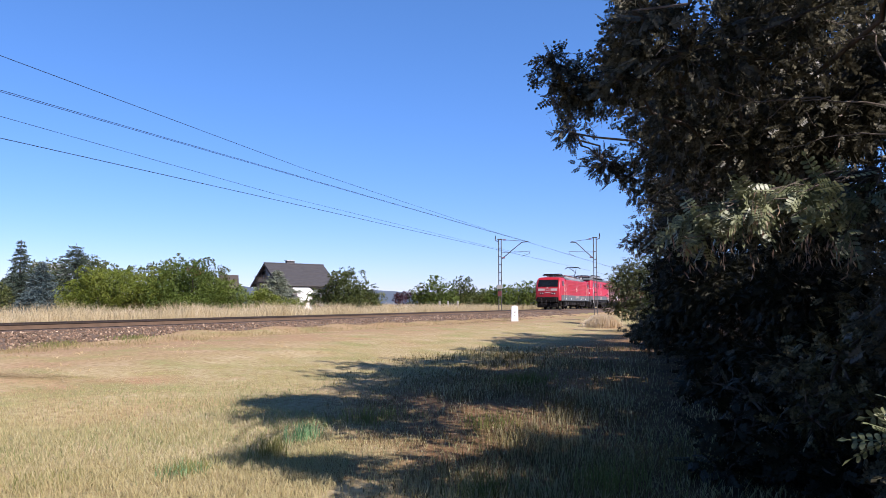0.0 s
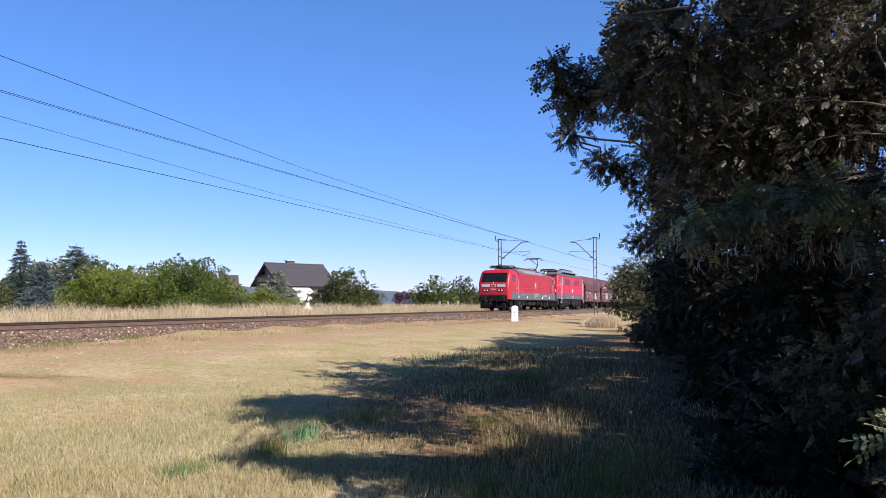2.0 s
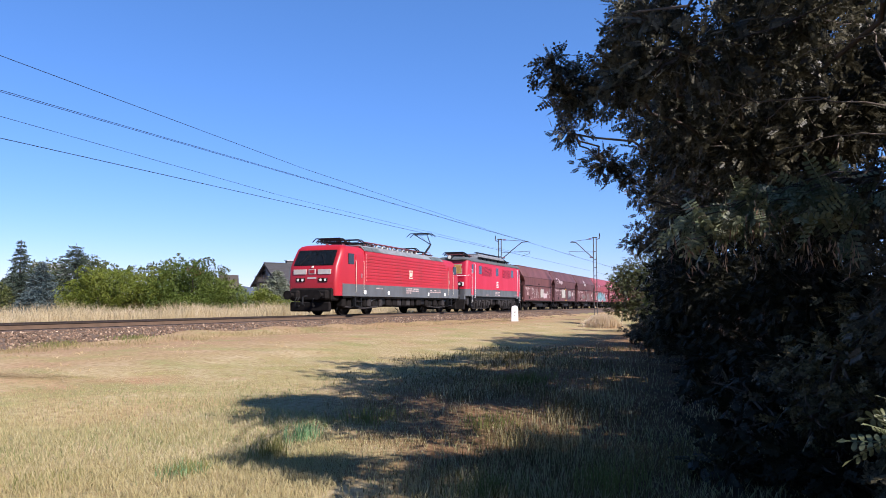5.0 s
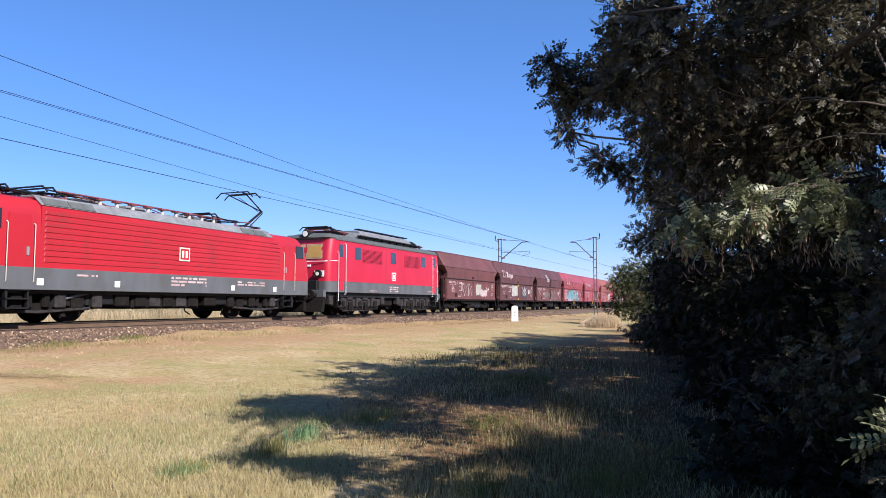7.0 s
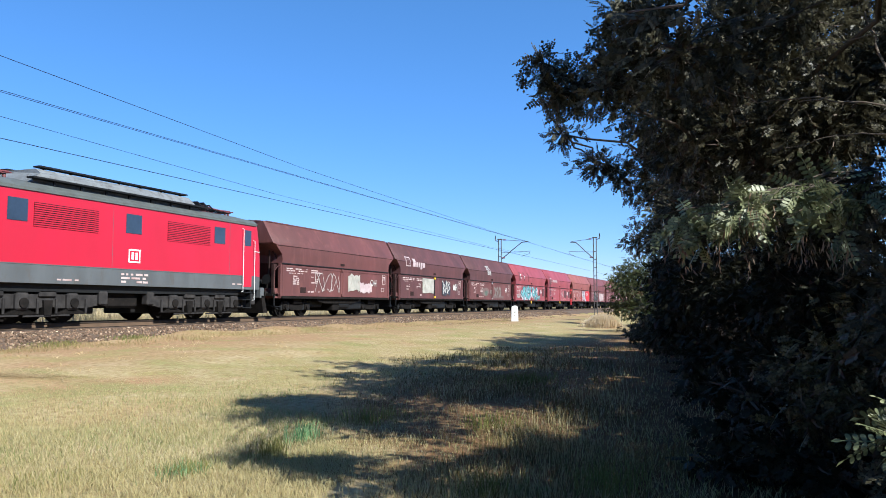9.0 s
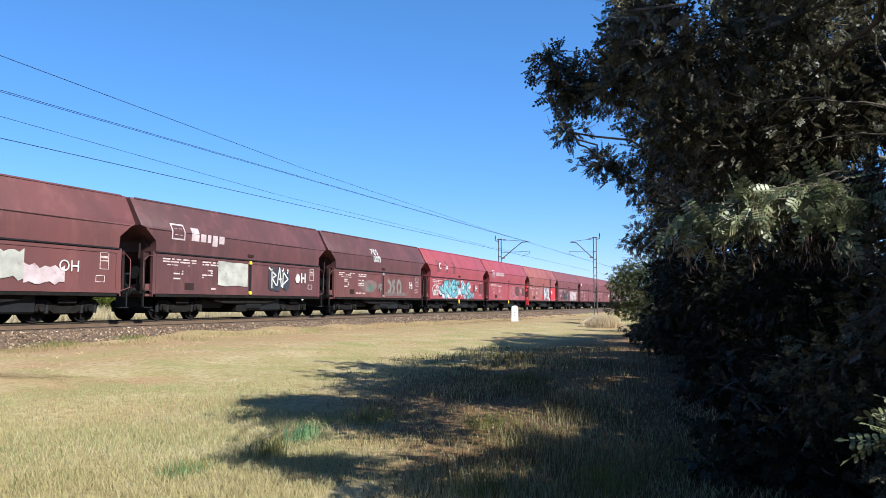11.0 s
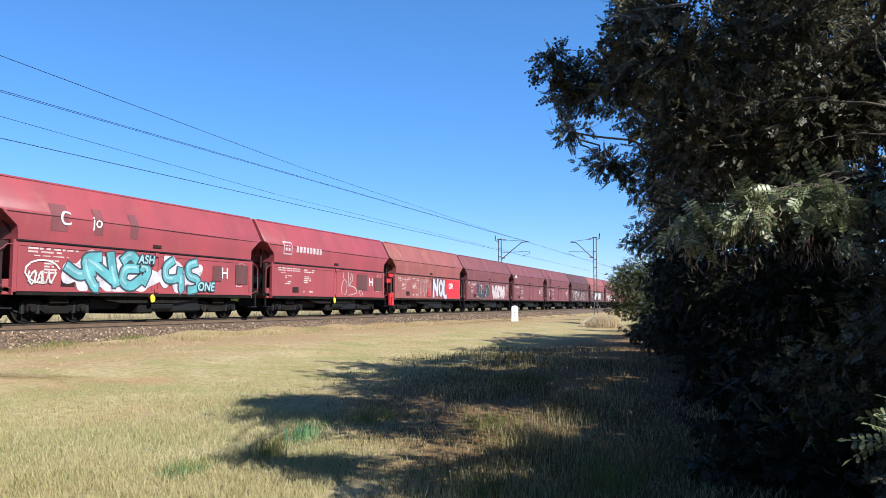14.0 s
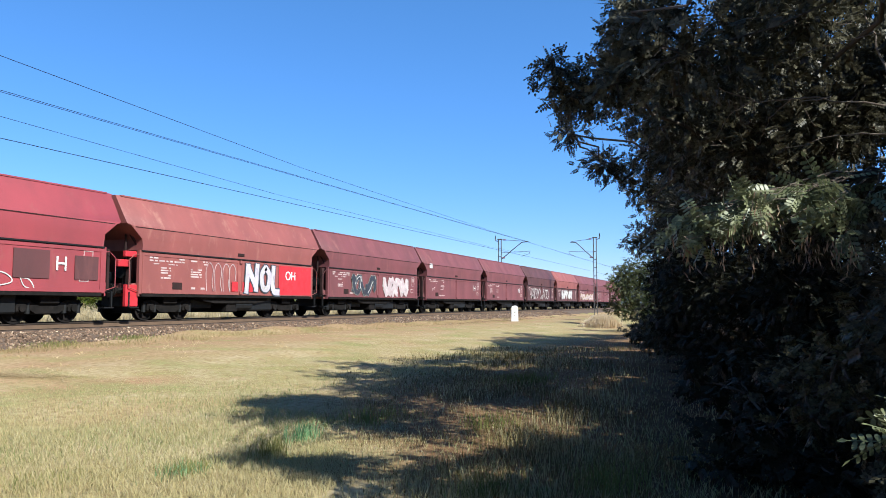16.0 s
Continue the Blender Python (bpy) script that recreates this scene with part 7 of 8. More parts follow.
# low pale garden wall
p = hit(713, 540, 96)
wl = part("garden_wall", box(B(), (-1.6, -0.12, -0.2), (1.6, 0.12, 0.62), 0.02), RENDER_W)
tagged(wl, "low pale rendered garden wall in the field", "wall")
wl.matrix_basis = pose(p.x, p.y, float(land(p.x, p.y)), 0, 0, math.degrees(math.pi / 2 - YAW) - 90)
for x in (778, 793, 810):
    p = hit(x, 540, 88)
    fp = part("fence_post", box(B(), (-0.09, -0.09, -0.2), (0.09, 0.09, 1.25), 0.01), CONCRETE)
    tagged(fp, "short pale concrete field post in dry grass", "post", "posts at the field edge")
    fp.matrix_basis = pose(p.x, p.y, float(land(p.x, p.y)))

# a wooded ridge on the horizon, its blue haze put into the colour
HILL = surf("hazed_wooded_ridge", (0.11, 0.14, 0.19), (0.13, 0.16, 0.21), 0.01, 0.05, 1.0, 0.0, spec=0.0)
bm = B()
rg = np.random.default_rng(9)
prev = None
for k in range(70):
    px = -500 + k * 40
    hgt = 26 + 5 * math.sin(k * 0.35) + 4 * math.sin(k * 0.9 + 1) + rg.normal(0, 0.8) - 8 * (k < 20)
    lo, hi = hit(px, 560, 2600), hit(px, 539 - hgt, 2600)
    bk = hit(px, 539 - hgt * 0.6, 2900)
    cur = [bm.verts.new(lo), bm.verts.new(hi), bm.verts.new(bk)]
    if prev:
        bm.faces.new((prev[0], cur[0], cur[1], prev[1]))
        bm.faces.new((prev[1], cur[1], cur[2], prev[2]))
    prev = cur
tagged(part("backdrop", bm, HILL), "distant wooded ridge on the horizon, haze in its blue colour", "ridge", kind="structure")

# ---- the trees beside the camera ----
FEATHER = pinnate(4, 0.22, 0.068, 0.024)
FEATHER_NEAR = pinnate(5, 0.27, 0.064, 0.0165, True)
SWAY = []
RIGHT = Vector((math.cos(YAW), -math.sin(YAW), 0))


# places on the grass (metres aside, ahead, radius) where sun comes through gaps in the leaves
DAPPLES = np.array(((5.3, 20.6, 0.6), (3.0, 14.0, 0.4), (3.75, 13.9, 0.45), (3.9, 13.0, 0.3), (1.7, 11.3, 0.3), (1.85, 8.6, 0.2), (0.75, 8.05, 0.15),
                    (3.1, 9.9, 0.15), (0.2, 7.45, 0.15), (0.5, 6.78, 0.36), (2.5, 7.6, 0.25), (2.6, 11.9, 0.25), (1.5, 17.5, 0.4)))


def shading(P, size, rng):
    """Which of the leaf sprays at P stand clear of the gaps through which the sun falls."""
    s, c = math.sin(YAW), math.cos(YAW)
    h = (P[:, 2] - 0.2) / to_sun.z
    x, y = P[:, 0] - to_sun.x * h, P[:, 1] - to_sun.y * h
    r, f = c * x - s * y, s * x + c * y
    d = np.hypot(r[:, None] - DAPPLES[:, 0], f[:, None] - DAPPLES[:, 1]) - DAPPLES[:, 2]
    return (d.min(axis=1) > 0.16 * size) | (rng.uniform(0, 1, len(P)) < 0.06)


def bough(tree, base, lobes, seed, dense=1.0, phase=0.0, amount=1.0, name="bough", leaves=None, size=1.0, gaps=False):
    """A limb with twigs and its leaves; it sways as one. Lobes are (x, y, depth, half width, half height)."""
    rng = np.random.default_rng(seed)
    leaves = leaves or LEAF
    bm = B()
    Vs, Fs, k = [], [], 0
    root = None
    for x, y, d, rx, ry in lobes:
        c = np.array(hit(x, y, d)) - np.array(base)
        a, b = rx * d / PPM, ry * d / PPM
        n = int(dense * 640 * (a * b * 2 + a * a) / size ** 2)
        P, u = in_lobe(c, (a, a * 1.1, b), n, rng, 0.5)
        D = u * 0.7 + rng.normal(0, 0.5, (n, 3)) + [0, 0, -0.35]
        clear = shading(P + np.array(base), size, np.random.default_rng(seed)) if gaps else np.ones(n, bool)
        P, D = P[clear], D[clear]
        if not len(P):
            P, D = np.array([c]), np.array([[0.3, 0.2, -0.6]])
        V, F = instances(FEATHER, P, D, 0.62 * size * rng.uniform(0.75, 1.25, len(P)), rng, 0.9)
        Vs.append(V), Fs.append(F + k)
        k += len(V)
        if root is None:
            tube(bm, crooked((0, 0, 0), c, rng, 8, 0.22), 0.034, 0.014, 7)
        else:
            tube(bm, crooked(root, c, rng, 6, 0.22), 0.018, 0.008, 5)
        root = c if root is None else root
        for _ in range(int(10 + 8 * a)):
            e = c + unit(rng.normal(size=3)) * np.array((a, a, b)) * rng.uniform(0.5, 0.95)
            tube(bm, crooked(c + (e - c) * 0.1, e, rng, 3, 0.2), 0.014, 0.004, 3)
    b = part(name, bm, BARK, tree)
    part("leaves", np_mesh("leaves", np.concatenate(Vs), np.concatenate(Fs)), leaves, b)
    b.matrix_basis = Matrix.Identity(4)
    SWAY.append((b, phase, amount))
    return b


def tree_at(r, f, name, label):
    x, y = at(r, f)
    z = float(land(x, y))
    return thing(name, label, "tree", pose(x, y, z)), Vector((x, y, z))


tree, tb = tree_at(5.6, 10.5, "robinia_tree", "tall robinia tree with feathery dark leaves in shade")
part("trunk", tube(B(), crooked((0, 0, -0.3), (0.3, 0.2, 6.5), np.random.default_rng(1), 7, 0.1), 0.26, 0.12, 12), BARK, tree)


def add(lobes, seed, dense=1.0, phase=0.0, amount=1.0, z=3.2, size=1.0, gaps=False):
    o = tb + Vector((0.1, 0, z))
    b = bough(tree, o, lobes, seed, dense, phase, amount, size=size, gaps=gaps)
    b.matrix_basis = Matrix.Translation(o - tb)
    SWAY[-1] = (b, phase, amount, o - tb)


add([(1045, 150, 8.3, 58, 56), (985, 125, 8.1, 32, 34), (1010, 165, 8.2, 40, 40), (975, 105, 8.0, 22, 18)], 1, 1.0, 0.0, 1.0)
add([(1006, 235, 12, 32, 30), (1075, 290, 12.5, 50, 26), (1110, 315, 12.5, 34, 22)], 13, 0.7, 0.2, 0.9)
add([(1120, 90, 7.6, 66, 74), (1140, 20, 7.4, 62, 44), (1095, 150, 7.4, 46, 50)], 2, 0.9, 0.7, 0.9, 4.0)
add([(1195, 190, 9.6, 90, 110), (1150, 335, 17.5, 40, 34), (1175, 275, 11.5, 44, 44)], 3, 0.8, 1.1, 0.6)
add([(1300, 90, 8.0, 130, 120), (1420, 40, 7.5, 140, 110)], 4, 0.5, 1.9, 0.6, 4.6)
add([(1330, 260, 9.2, 130, 100), (1480, 220, 8.4, 120, 120)], 5, 0.5, 2.5, 0.5)
add([(1550, 100, 9.0, 130, 140), (1540, 350, 8.8, 110, 100)], 6, 0.5, 3.0, 0.5)
add([(1400, 380, 9.6, 110, 80), (1260, 390, 9.8, 80, 60)], 7, 0.8, 3.3, 0.4, 2.6)


# limbs that show among the leaves, sunlight put into their pale bark
BARK_LIT = surf("sunlit_tone_bark", (0.19, 0.15, 0.115), (0.12, 0.092, 0.07), 5, 40, 0.85, 0.3, stretch=(1, 1, 0.3))
for k, (r0, line) in enumerate(((0.026, ((1590, 150), (1555, 95), (1530, 20))), (0.016, ((1590, 190), (1450, 172), (1340, 182), (1250, 150))), (0.01, ((1470, 172), (1415, 180), (1445, 225))),
                                (0.013, ((1590, 235), (1480, 240), (1390, 262))), (0.012, ((1560, 60), (1450, 85), (1370, 118))), (0.009, ((1400, 175), (1360, 210), (1345, 255))), (0.009, ((1330, 180), (1290, 205), (1265, 250))))):
    rng = np.random.default_rng(500 + k)
    bm = B()
    r0 *= 0.55
    pts = [hit(x, y, 6.3 + 0.25 * j) - tb for j, (x, y) in enumerate(line)]
    for j, (a, b) in enumerate(zip(pts, pts[1:])):
        q = len(pts) - 1
        tube(bm, crooked(a, b, rng, 5, 0.1), r0 * (1 - 0.6 * j / q), r0 * (1 - 0.6 * (j + 1) / q), 6)
    part("limb", bm, BARK_LIT, tree, "crooked limb showing among leaves, sunlight in its pale colour")


def canopy(count, seed):
    """The rest of the crowns along the meadow edge: clumps between three and six metres up, leaning out over the grass;
    those out of view are added for their shade.
    """
    rng = np.random.default_rng(seed)
    made = []
    while len(made) < count:
        f = 2.0 + 30 * rng.uniform() ** 1.5
        edge = float(np.interp(f, [2, 4, 8.5, 13, 20, 34], [4.0, 3.3, 1.6, 2.75, 4.8, 10.3]))
        r = edge + rng.uniform(0, 1) * 5.5
        z = rng.uniform(3.4, 5.6) + 0.25 * (r - edge)
        x, y = 784 + PPM * r / f, 539 - PPM * (z - 1.53) / f
        rad = rng.uniform(0.55, 0.85)
        lim = float(np.interp(y, [-50, 60, 100, 200, 290, 330, 400, 540], [1090, 1085, 985, 975, 1020, 1125, 1140, 1120]))
        if f > 18 and r > edge + 6:
            continue
        if f < 4.6 and rng.uniform() < 0.55:
            continue
        # a gap lets the sun onto the hanging branch
        h = max(0.0, z - 2.05)
        if x - rad * 0.9 * PPM / f < lim or math.hypot(r - 1.95 - 0.986 * h, f - 4.9 + 0.888 * h) < 1.45:
            continue
        # gaps that let sun flecks through onto the grass
        if any(math.hypot(r - 0.986 * z - a, f + 0.888 * z - b) < c + 0.6 * rad for a, b, c in FLECKS):
            continue
        # sun reaches the upper crown through gaps in the trees behind
        c = hit(x, y, f)
        if any(((c - p) - to_sun * (c - p).dot(to_sun)).length < 0.5 + 0.5 * rad and (c - p).dot(to_sun) > 0.4 for p in SUNNY):
            continue
        q = 0.8 * rad * PPM / f
        if 1060 - q < x < 1112 + q and 205 - q < y < 268 + q:
            continue
        made.append((x, y, f, rad * PPM / f, rad * 0.75 * PPM / f))
    return made


SUNNY = [hit(*p) for p in ((1530, 100, 7.5), (1250, 230, 9.0), (1480, 200, 8.0), (1430, 40, 7.5))]
FLECKS = ((0.6, 10.9, 0.55), (0.9, 10.2, 0.6), (1.4, 9.7, 0.45), (-0.9, 7.6, 0.3), (-1.2, 8.7, 0.4), (-0.6, 8.2, 0.3), (4.0, 13.5, 0.4), (0.45, 6.4, 0.25), (2.6, 14.5, 0.35), (2.7, 12.9, 0.35), (1.7, 18.5, 0.4))
crowns = canopy(165, 5)
near = [c for c in crowns if c[2] < 9]
far = [c for c in crowns if c[2] >= 9]
for k in range(0, len(near), 10):
    add(near[k:k + 10], 100 + k, 0.33, k * 0.3, 0.35, 4.0, 1.35, True)
for k in range(0, len(far), 12):
    add(far[k:k + 12], 300 + k, 0.52, k * 0.3, 0.3, 4.0, 2.1, True)


# clumps added over the grass beside the camera, mostly unseen, for their shade
def sees(p):
    v = Vector(p) - Vector(EYE)
    d = v.dot(AHEAD)
    return 784 + PPM * v.dot(RIGHT) / d, 441 - PPM * v.dot(RIGHT.cross(AHEAD)) / d, d


rg = np.random.default_rng(77)
over = []
for r, f in ((2.25, 3.5), (2.5, 3.55), (2.8, 3.45), (3.05, 3.5), (2.8, 3.1), (1.9, 6.7)):
    x, y = at(r, f)
    x, y, d = sees((x, y, 4.1 + rg.uniform(-0.2, 0.2)))
    q = rg.uniform(0.22, 0.34) * PPM / d
    over.append((x, y, d, q, q * 0.8))
for r, f in ((0.9, 6.3), (1.25, 6.0), (1.6, 6.3), (1.0, 5.7), (1.6, 5.6), (0.95, 6.9), (1.4, 6.8), (-0.85, 6.75), (-0.8, 7.2), (1.9, 6.9), (1.2, 7.3), (-0.3, 5.6), (0.1, 5.75), (0.5, 5.6), (0.3, 5.3), (-0.1, 5.2), (0.7, 5.9), (-0.2, 7.45), (0.25, 7.5), (0.0, 7.75), (-0.7, 6.1), (-0.35, 6.15), (0.0, 6.1), (0.35, 6.15), (0.7, 6.2), (-0.15, 6.4), (0.5, 6.45)):
    # r, f: where their shade falls on the grass
    z = 4.3 + rg.uniform(-0.2, 0.2)
    x, y = at(r + 0.986 * z, f - 0.888 * z)
    x, y, d = sees((x, y, z))
    q = (0.34 if r > 0.55 else 0.22) * PPM / abs(d)
    over.append((x, y, d, q, q * 0.8))
# higher unseen clumps, added to keep the outer crown in shade
for x, y, d in ((1045, 150, 8.3), (985, 125, 8.1), (1010, 165, 8.2), (1120, 90, 7.6), (1095, 150, 7.4), (1140, 20, 7.4), (1075, 110, 8.0)):
    p = hit(x, y, d) + to_sun * 3.0 + Vector(rg.normal(0, 0.1, 3))
    x, y, d = sees(p)
    q = rg.uniform(0.36, 0.46) * PPM / d
    over.append((x, y, d, q, q * 0.8))
add(over, 177, 0.9, 0.4, 0.3, 4.0, 1.1, True)

# an unseen limb, added high overhead, that the gusts push in front of the sun
rg = np.random.default_rng(78)
LIMB = tb + Vector((0.1, 0, 4.0))
limb = []
for k in range(13):
    x, y = at(4.45 + rg.uniform(-0.95, 0.95), 2.75 + rg.uniform(-0.4, 0.4))
    x, y, d = sees((x, y, 4.5 + rg.uniform(-0.25, 0.25)))
    q = rg.uniform(0.3, 0.4) * PPM / d
    limb.append((x, y, d, q, q * 0.8))
swung = bough(tree, LIMB, limb, 178, 1.1, 0.0, 0.0, size=1.2)
SWAY.pop()

# undergrowth below and behind; UNDER leaves hold its deep shade in their colour
def thicket(lobes, seed, label, dense=0.8, size=1.0, name="robinia_bush", leaves=None):
    x, y, d = lobes[0][:3]
    p = hit(x, 560, d)
    base = Vector((p.x, p.y, float(land(p.x, p.y))))
    t = thing(name, label, "bush", Matrix.Translation(base))
    b = bough(t, base, lobes, seed, dense, seed * 0.7, 0.25, size=size, leaves=leaves)
    SWAY[-1] = (b, seed * 0.7, 0.25, Vector((0, 0, 0)))
    return t


thicket([(1180, 592, 19, 56, 36), (1200, 480, 18, 45, 60), (1130, 425, 16, 24, 28), (1185, 545, 20, 42, 34)], 21, "dark robinia bush at the shadowed meadow edge")
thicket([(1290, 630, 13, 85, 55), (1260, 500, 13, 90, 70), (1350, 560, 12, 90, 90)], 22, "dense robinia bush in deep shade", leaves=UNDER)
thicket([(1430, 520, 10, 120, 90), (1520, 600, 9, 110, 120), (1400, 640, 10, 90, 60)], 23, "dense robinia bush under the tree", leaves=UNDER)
thicket([(1460, 690, 6.5, 100, 50), (1560, 740, 6.0, 80, 100), (1410, 660, 7, 50, 36)], 24, "low robinia suckers in shade", 0.5)
thicket([(1490, 640, 6.4, 90, 70), (1545, 560, 6.6, 70, 70), (1440, 740, 6.0, 60, 45), (1530, 720, 5.8, 60, 50)], 36, "loose robinia shoots at the wood's edge", 0.4, 0.9, leaves=SHOOT)
thicket([(1165, 560, 40, 28, 20), (1172, 490, 40, 32, 50), (1160, 535, 41, 20, 24)], 25, "grey-green bushes along the meadow edge", 0.6, 1.8, leaves=BUSH_DARK)
thicket([(1158, 580, 27, 50, 22), (1182, 500, 28, 28, 45), (1195, 450, 27, 45, 90), (1215, 540, 27, 50, 50), (1165, 420, 24, 26, 36)], 26, "dark bushes along the meadow edge", 0.6, 1.4)
thicket([(1125, 540, 52, 34, 20), (1095, 545, 53, 22, 13), (1108, 510, 52, 28, 24), (1145, 522, 52, 30, 30), (1100, 488, 53, 14, 18), (1125, 480, 52, 22, 22), (1140, 556, 50, 36, 14)], 35, "sunlit olive bush behind a pale tussock", 0.7, 1.7, leaves=OLIVE)
thicket([(1100, 500, 62, 22, 32), (1130, 490, 62, 30, 40)], 27, "far bushes along the meadow edge", 0.5, 2.6, leaves=BUSH_DARK)
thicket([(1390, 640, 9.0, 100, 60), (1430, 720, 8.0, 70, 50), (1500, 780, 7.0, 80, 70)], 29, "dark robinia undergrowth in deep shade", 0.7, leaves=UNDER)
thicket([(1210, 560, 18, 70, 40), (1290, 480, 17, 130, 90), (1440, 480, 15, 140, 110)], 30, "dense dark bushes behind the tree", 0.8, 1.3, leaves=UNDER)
# filler hedge added to close the gaps behind with a dark mass
thicket([(1290, 500, 24, 80, 70), (1400, 480, 24, 90, 90), (1510, 470, 24, 90, 100), (1320, 400, 24, 70, 50), (1440, 380, 24, 90, 60), (1550, 370, 24, 80, 70)], 37, "dark filler leaves added behind the trees", 0.6, 1.9, leaves=UNDER)
thicket([(1215, 607, 22, 55, 30), (1255, 610, 18, 60, 44), (1148, 591, 28, 44, 18)], 33, "low bush at the meadow edge, leaves darkened for its shade", 0.8, 1.5, leaves=UNDER)
# dark leaves laid over ground where there is only deep shade
thicket([(1330, 700, 8.2, 80, 40), (1300, 760, 7.2, 70, 40), (1290, 830, 6.3, 70, 40), (1400, 800, 6.3, 110, 60), (1500, 850, 5.6, 110, 60), (1260, 680, 9.5, 50, 26)], 34, "low leaves added over the ground to darken the deep shade", 0.7, 1.2, leaves=UNDER)
thicket([(1700, 560, 6.0, 200, 260), (1850, 700, 4.5, 250, 300)], 28, "dense robinia bush beside the path", 0.6)


# unseen trees added beside and behind the camera to block sky light
def wood_tree(r, f, h, w, k):
    x, y = at(r, f)
    z = float(land(x, y))
    t = thing("wood_tree", "leafy unseen tree added to block sky light", "tree", pose(x, y, z))
    rng = np.random.default_rng(60 + k)
    part("trunk", tube(B(), crooked((0, 0, -0.3), (0, 0, h * 0.8), rng, 6, 0.06), 0.2, 0.06, 8), BARK, t)
    P1, u1 = in_lobe((0, 0, h * 0.5), (w, w, h * 0.5), 1100 if k < 4 else 1300, rng, 0.45)
    clear = shading(P1 + np.array((x, y, z)), 1.6, rng)
    P1, u1 = P1[clear], u1[clear]
    V, F = instances(SPRIG, P1, u1 + rng.normal(0, 0.6, (len(P1), 3)), 1.15 * rng.uniform(0.7, 1.3, len(P1)), rng, 0.9)
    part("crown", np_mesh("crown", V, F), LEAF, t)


spots = [(6.9, -1.0, 4.0, 1.8), (8.5, 3.5, 5.6, 2.2), (10, 7.5, 6.5, 2.4), (8.0, -5.0, 7.0, 2.6), (4.5, -8.5, 7.5, 2.8), (0, -9.5, 7.5, 3.0), (-5, -9.5, 7.0, 3.0),
         (12, -1, 9.0, 3.2), (13, 4, 9.5, 3.2), (13.5, 9, 9.5, 3.2), (14.5, 14, 9.5, 3.2), (17.5, 18, 7.0, 2.8), (21, 23, 6.0, 2.6), (25, 29, 6.0, 2.6), (12, 13, 7.0, 2.6), (12, -7, 9.5, 3.2)]
for k, (r, f, h, w) in enumerate(spots):
    wood_tree(r, f, h, w, k)


# the near hanging branch with seed pods
def near_branch(name, label, start, ends, seed, leaves_each, phase, pods=()):
    rng = np.random.default_rng(seed)
    o = hit(*start)
    t = thing(name, label, "branch", Matrix.Translation(o))
    bm = B()
    P, D = [], []
    pods_P = []
    for e in ends:
        q = hit(*e) - o
        pts = crooked((0, 0, 0), q, rng, 8, 0.12)
        tube(bm, pts, 0.009, 0.002, 6)
        for _ in range(leaves_each):
            k = rng.uniform(0.35, 1.0) * 8
            i = min(int(k), 7)
            p = pts[i].lerp(pts[i + 1], k - i)
            P.append(np.array(p) + rng.normal(0, 0.02, 3))
            D.append(unit(rng.normal(0, 0.65, 3) + np.array(q.normalized()) * 0.45 + [0, 0, -0.5]))
    for x, y, d, n in pods:
        q = np.array(hit(x, y, d) - o)
        for _ in range(max(2, n // 3)):
            # pods hang one below another on thin strings
            o_ = q + rng.normal(0, 1, 3) * [0.045, 0.045, 0.04]
            pods_P += [o_ + [rng.normal(0, 0.012), rng.normal(0, 0.012), 0.03 - 0.042 * j] for j in range(int(rng.integers(2, 6)))]
    tagged(part("twig", bm, BARK, t), kind="stuff")
    P, D = np.array(P), np.array(D)
    V, F = instances(FEATHER_NEAR, P, D, rng.uniform(0.55, 0.95, len(P)), rng, 1.2)
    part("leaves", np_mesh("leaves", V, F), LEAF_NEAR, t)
    if pods_P:
        Q = np.array(pods_P)
        V, F = instances(SIMPLE * [1, 0.24, 1.5], Q, np.tile([0.0, 0, -1.0], (len(Q), 1)) + rng.normal(0, 0.3, (len(Q), 3)), rng.uniform(0.045, 0.085, len(Q)), rng)
        part("seed_pod", np_mesh("seed_pod", V, F), PODS, t, "hanging brown seed pods")["kind"] = "stuff"
    SWAY.append((t, phase, 0.25, o))


near_branch("robinia_branch", "hanging robinia branch with pale leaves and brown pods", (1560, 300, 5.6), [(1150, 410, 4.9), (1185, 395, 4.8), (1215, 425, 4.8), (1240, 380, 4.9), (1290, 360, 5.0), (1350, 345, 5.0), (1400, 385, 4.9), (1440, 375, 4.8), (1300, 400, 4.9), (1490, 430, 4.9), (1150, 425, 5.0), (1230, 430, 4.9), (1400, 340, 5.0), (1340, 370, 4.9), (1170, 380, 4.8)], 31, 17, 1.2,
            [(1206, 425, 4.8, 26), (1236, 445, 4.8, 16), (1284, 435, 4.85, 16), (1340, 385, 4.9, 44), (1332, 450, 4.85, 10), (1360, 362, 4.9, 24), (1420, 415, 4.8, 18), (1430, 450, 4.8, 12), (1456, 445, 4.8, 18), (1492, 435, 4.8, 20)])
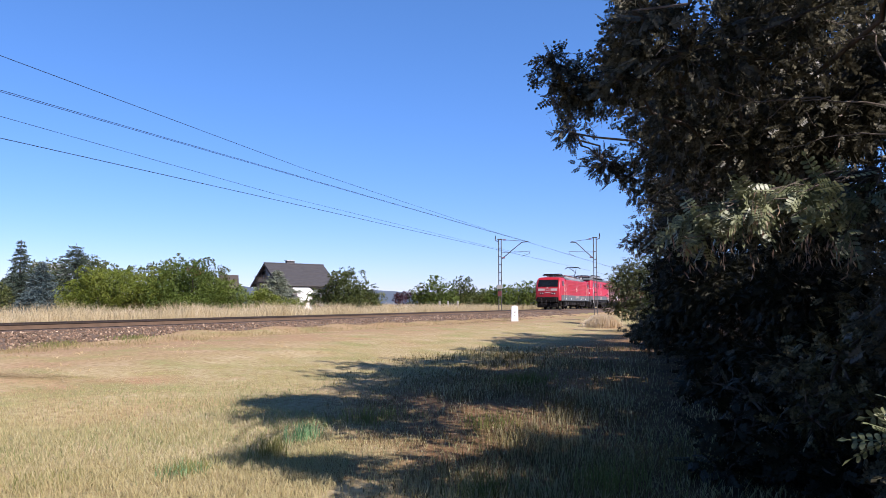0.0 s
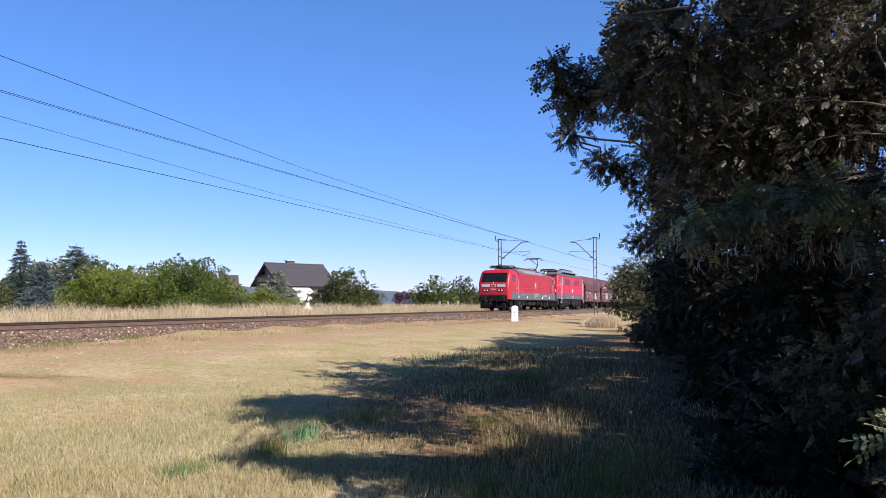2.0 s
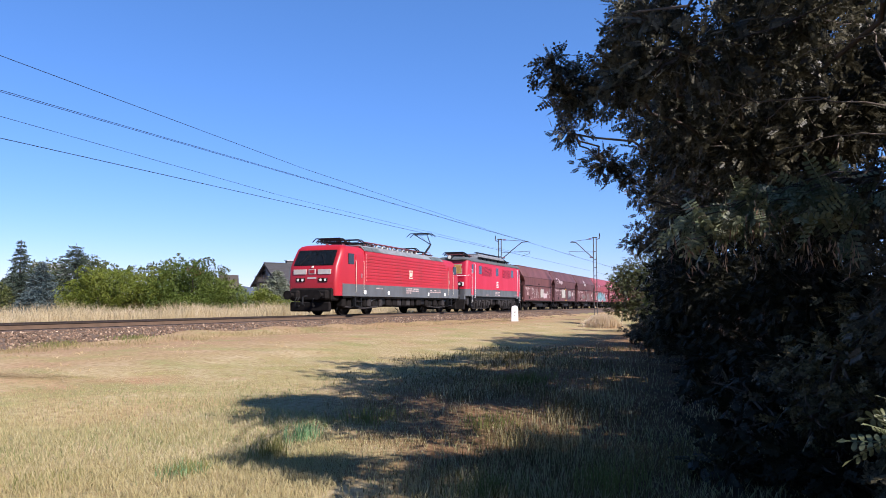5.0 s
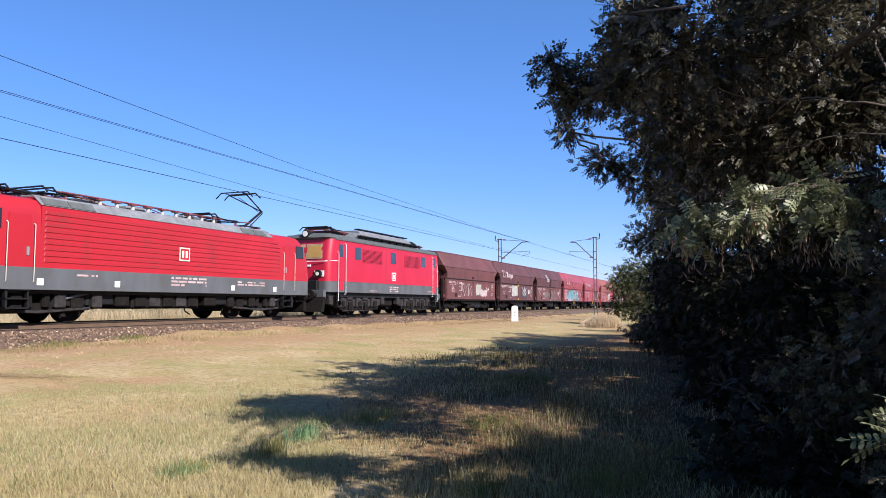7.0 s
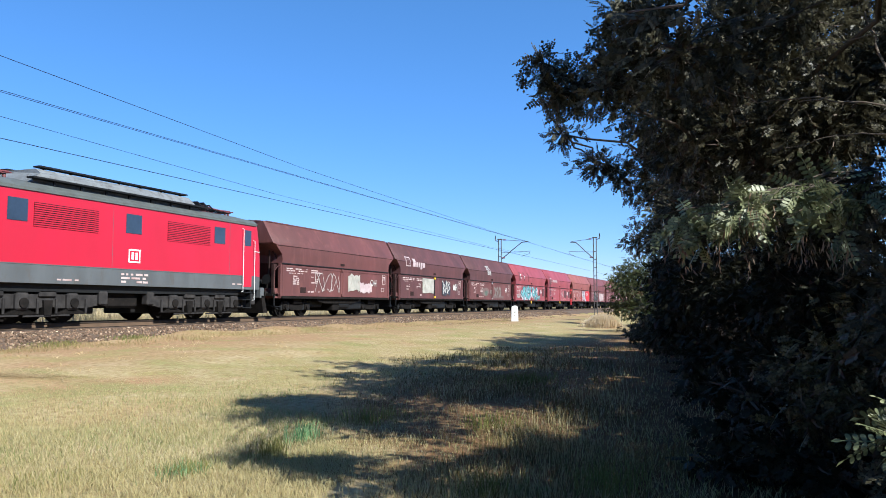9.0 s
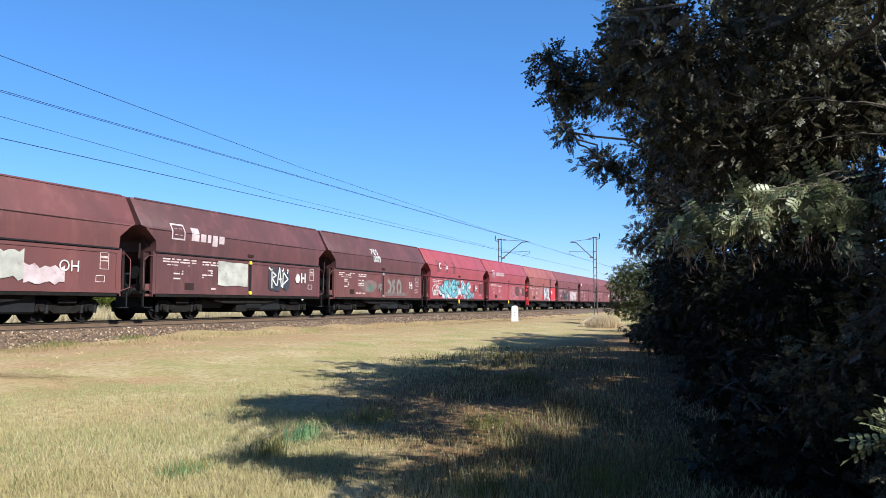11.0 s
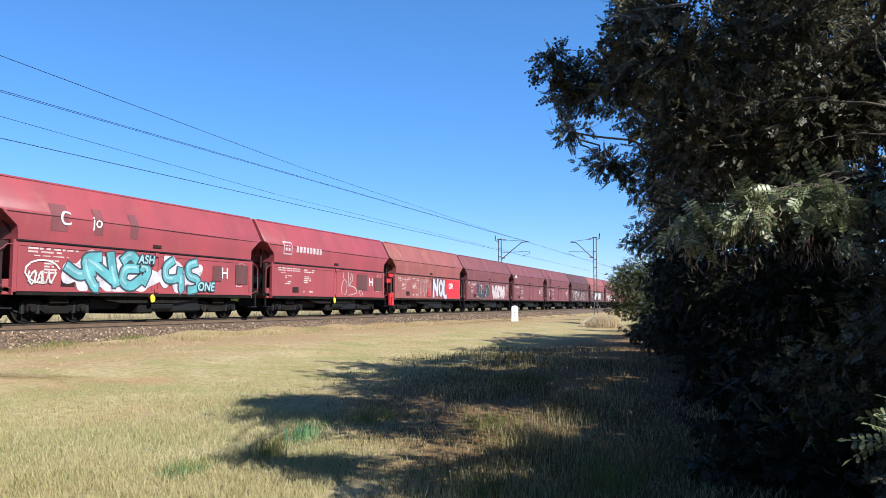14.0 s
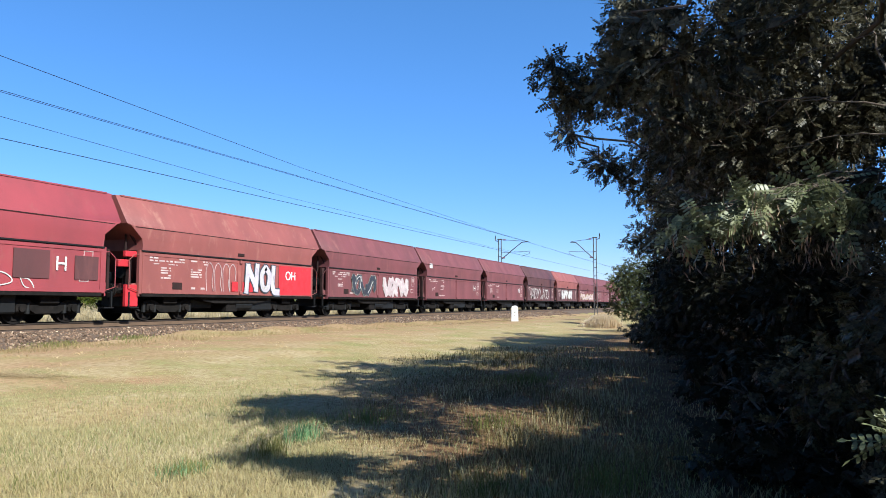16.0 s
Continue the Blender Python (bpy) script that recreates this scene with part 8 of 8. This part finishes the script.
near_branch("robinia_branch", "low robinia twig with pale leaves", (1700, 740, 3.6), [(1570, 765, 3.4), (1590, 800, 3.3), (1575, 725, 3.5), (1560, 790, 3.5)], 32, 7, 2.2)

# dry tussock by the bushes
rg = np.random.default_rng(12)
n = 7000
c = hit(1066, 560, 48)
la, dp = rg.normal(0, 0.5, n), rg.normal(0, 0.45, n)
gx2, gy2 = c.x + RIGHT.x * la - RIGHT.y * dp, c.y + RIGHT.y * la + RIGHT.x * dp
tus = part("grass_tussock", np_mesh("grass_tussock", *blades(gx2, gy2, rg.uniform(0.5, 0.95, n) * np.exp(-0.6 * la ** 2), 0.022, 0.45, rg)), PLUME)
tagged(tus, "tussock of tall pale dry grass before bushes", "grass", kind="stuff")

# ---- what moves ----
def motions():
    for t, u in TRAIN:
        walk(t, [(s, pose(u - SPEED * s, TRACK, RAIL)) for s in (0, 4, 8, 12, 16)])
    gust = [(0, 0.0), (1.5, 0.07), (3.5, 0.0), (5.0, 0.02), (7.0, -0.03), (9.0, -0.13), (10.5, -0.05), (12.5, 0.07), (14.5, 0.0), (16.0, -0.01)]
    for ob, phase, amount, o in SWAY:
        rows = []
        for k in range(41):
            s = k * 0.4
            g = float(np.interp(s, [a for a, _ in gust], [b for _, b in gust])) + 0.02 * math.sin(2.1 * s + phase * 3)
            d = RIGHT * g * amount
            rows.append((s, pose(o.x + d.x, o.y + d.y, o.z + 0.01 * math.sin(1.7 * s + phase) * amount, 0.5 * amount * math.sin(1.9 * s + phase), 0.4 * amount * math.sin(2.3 * s + phase * 2), 0)))
        walk(ob, rows)
    push = [(0, 1.3), (0.5, 0.5), (1.0, 0.1), (2.2, 0.0), (3.0, 0.2), (4.0, 0.0), (5.0, 0.6), (6.3, 1.5), (7.2, 1.4), (7.6, 0.8), (8.0, 0.3), (8.5, 1.1), (9.2, 1.4), (12.0, 1.7), (14.0, 1.6), (16.0, 1.5)]
    walk(swung, [(s, Matrix.Translation(LIMB - tb + RIGHT * d)) for s, d in push])
    for ob, x, r in SPIN:
        walk(ob, [(k / 15, pose(x, 0, r, 0, -math.degrees(SPEED * k / 15 / r), 0)) for k in range(241)])


motions()
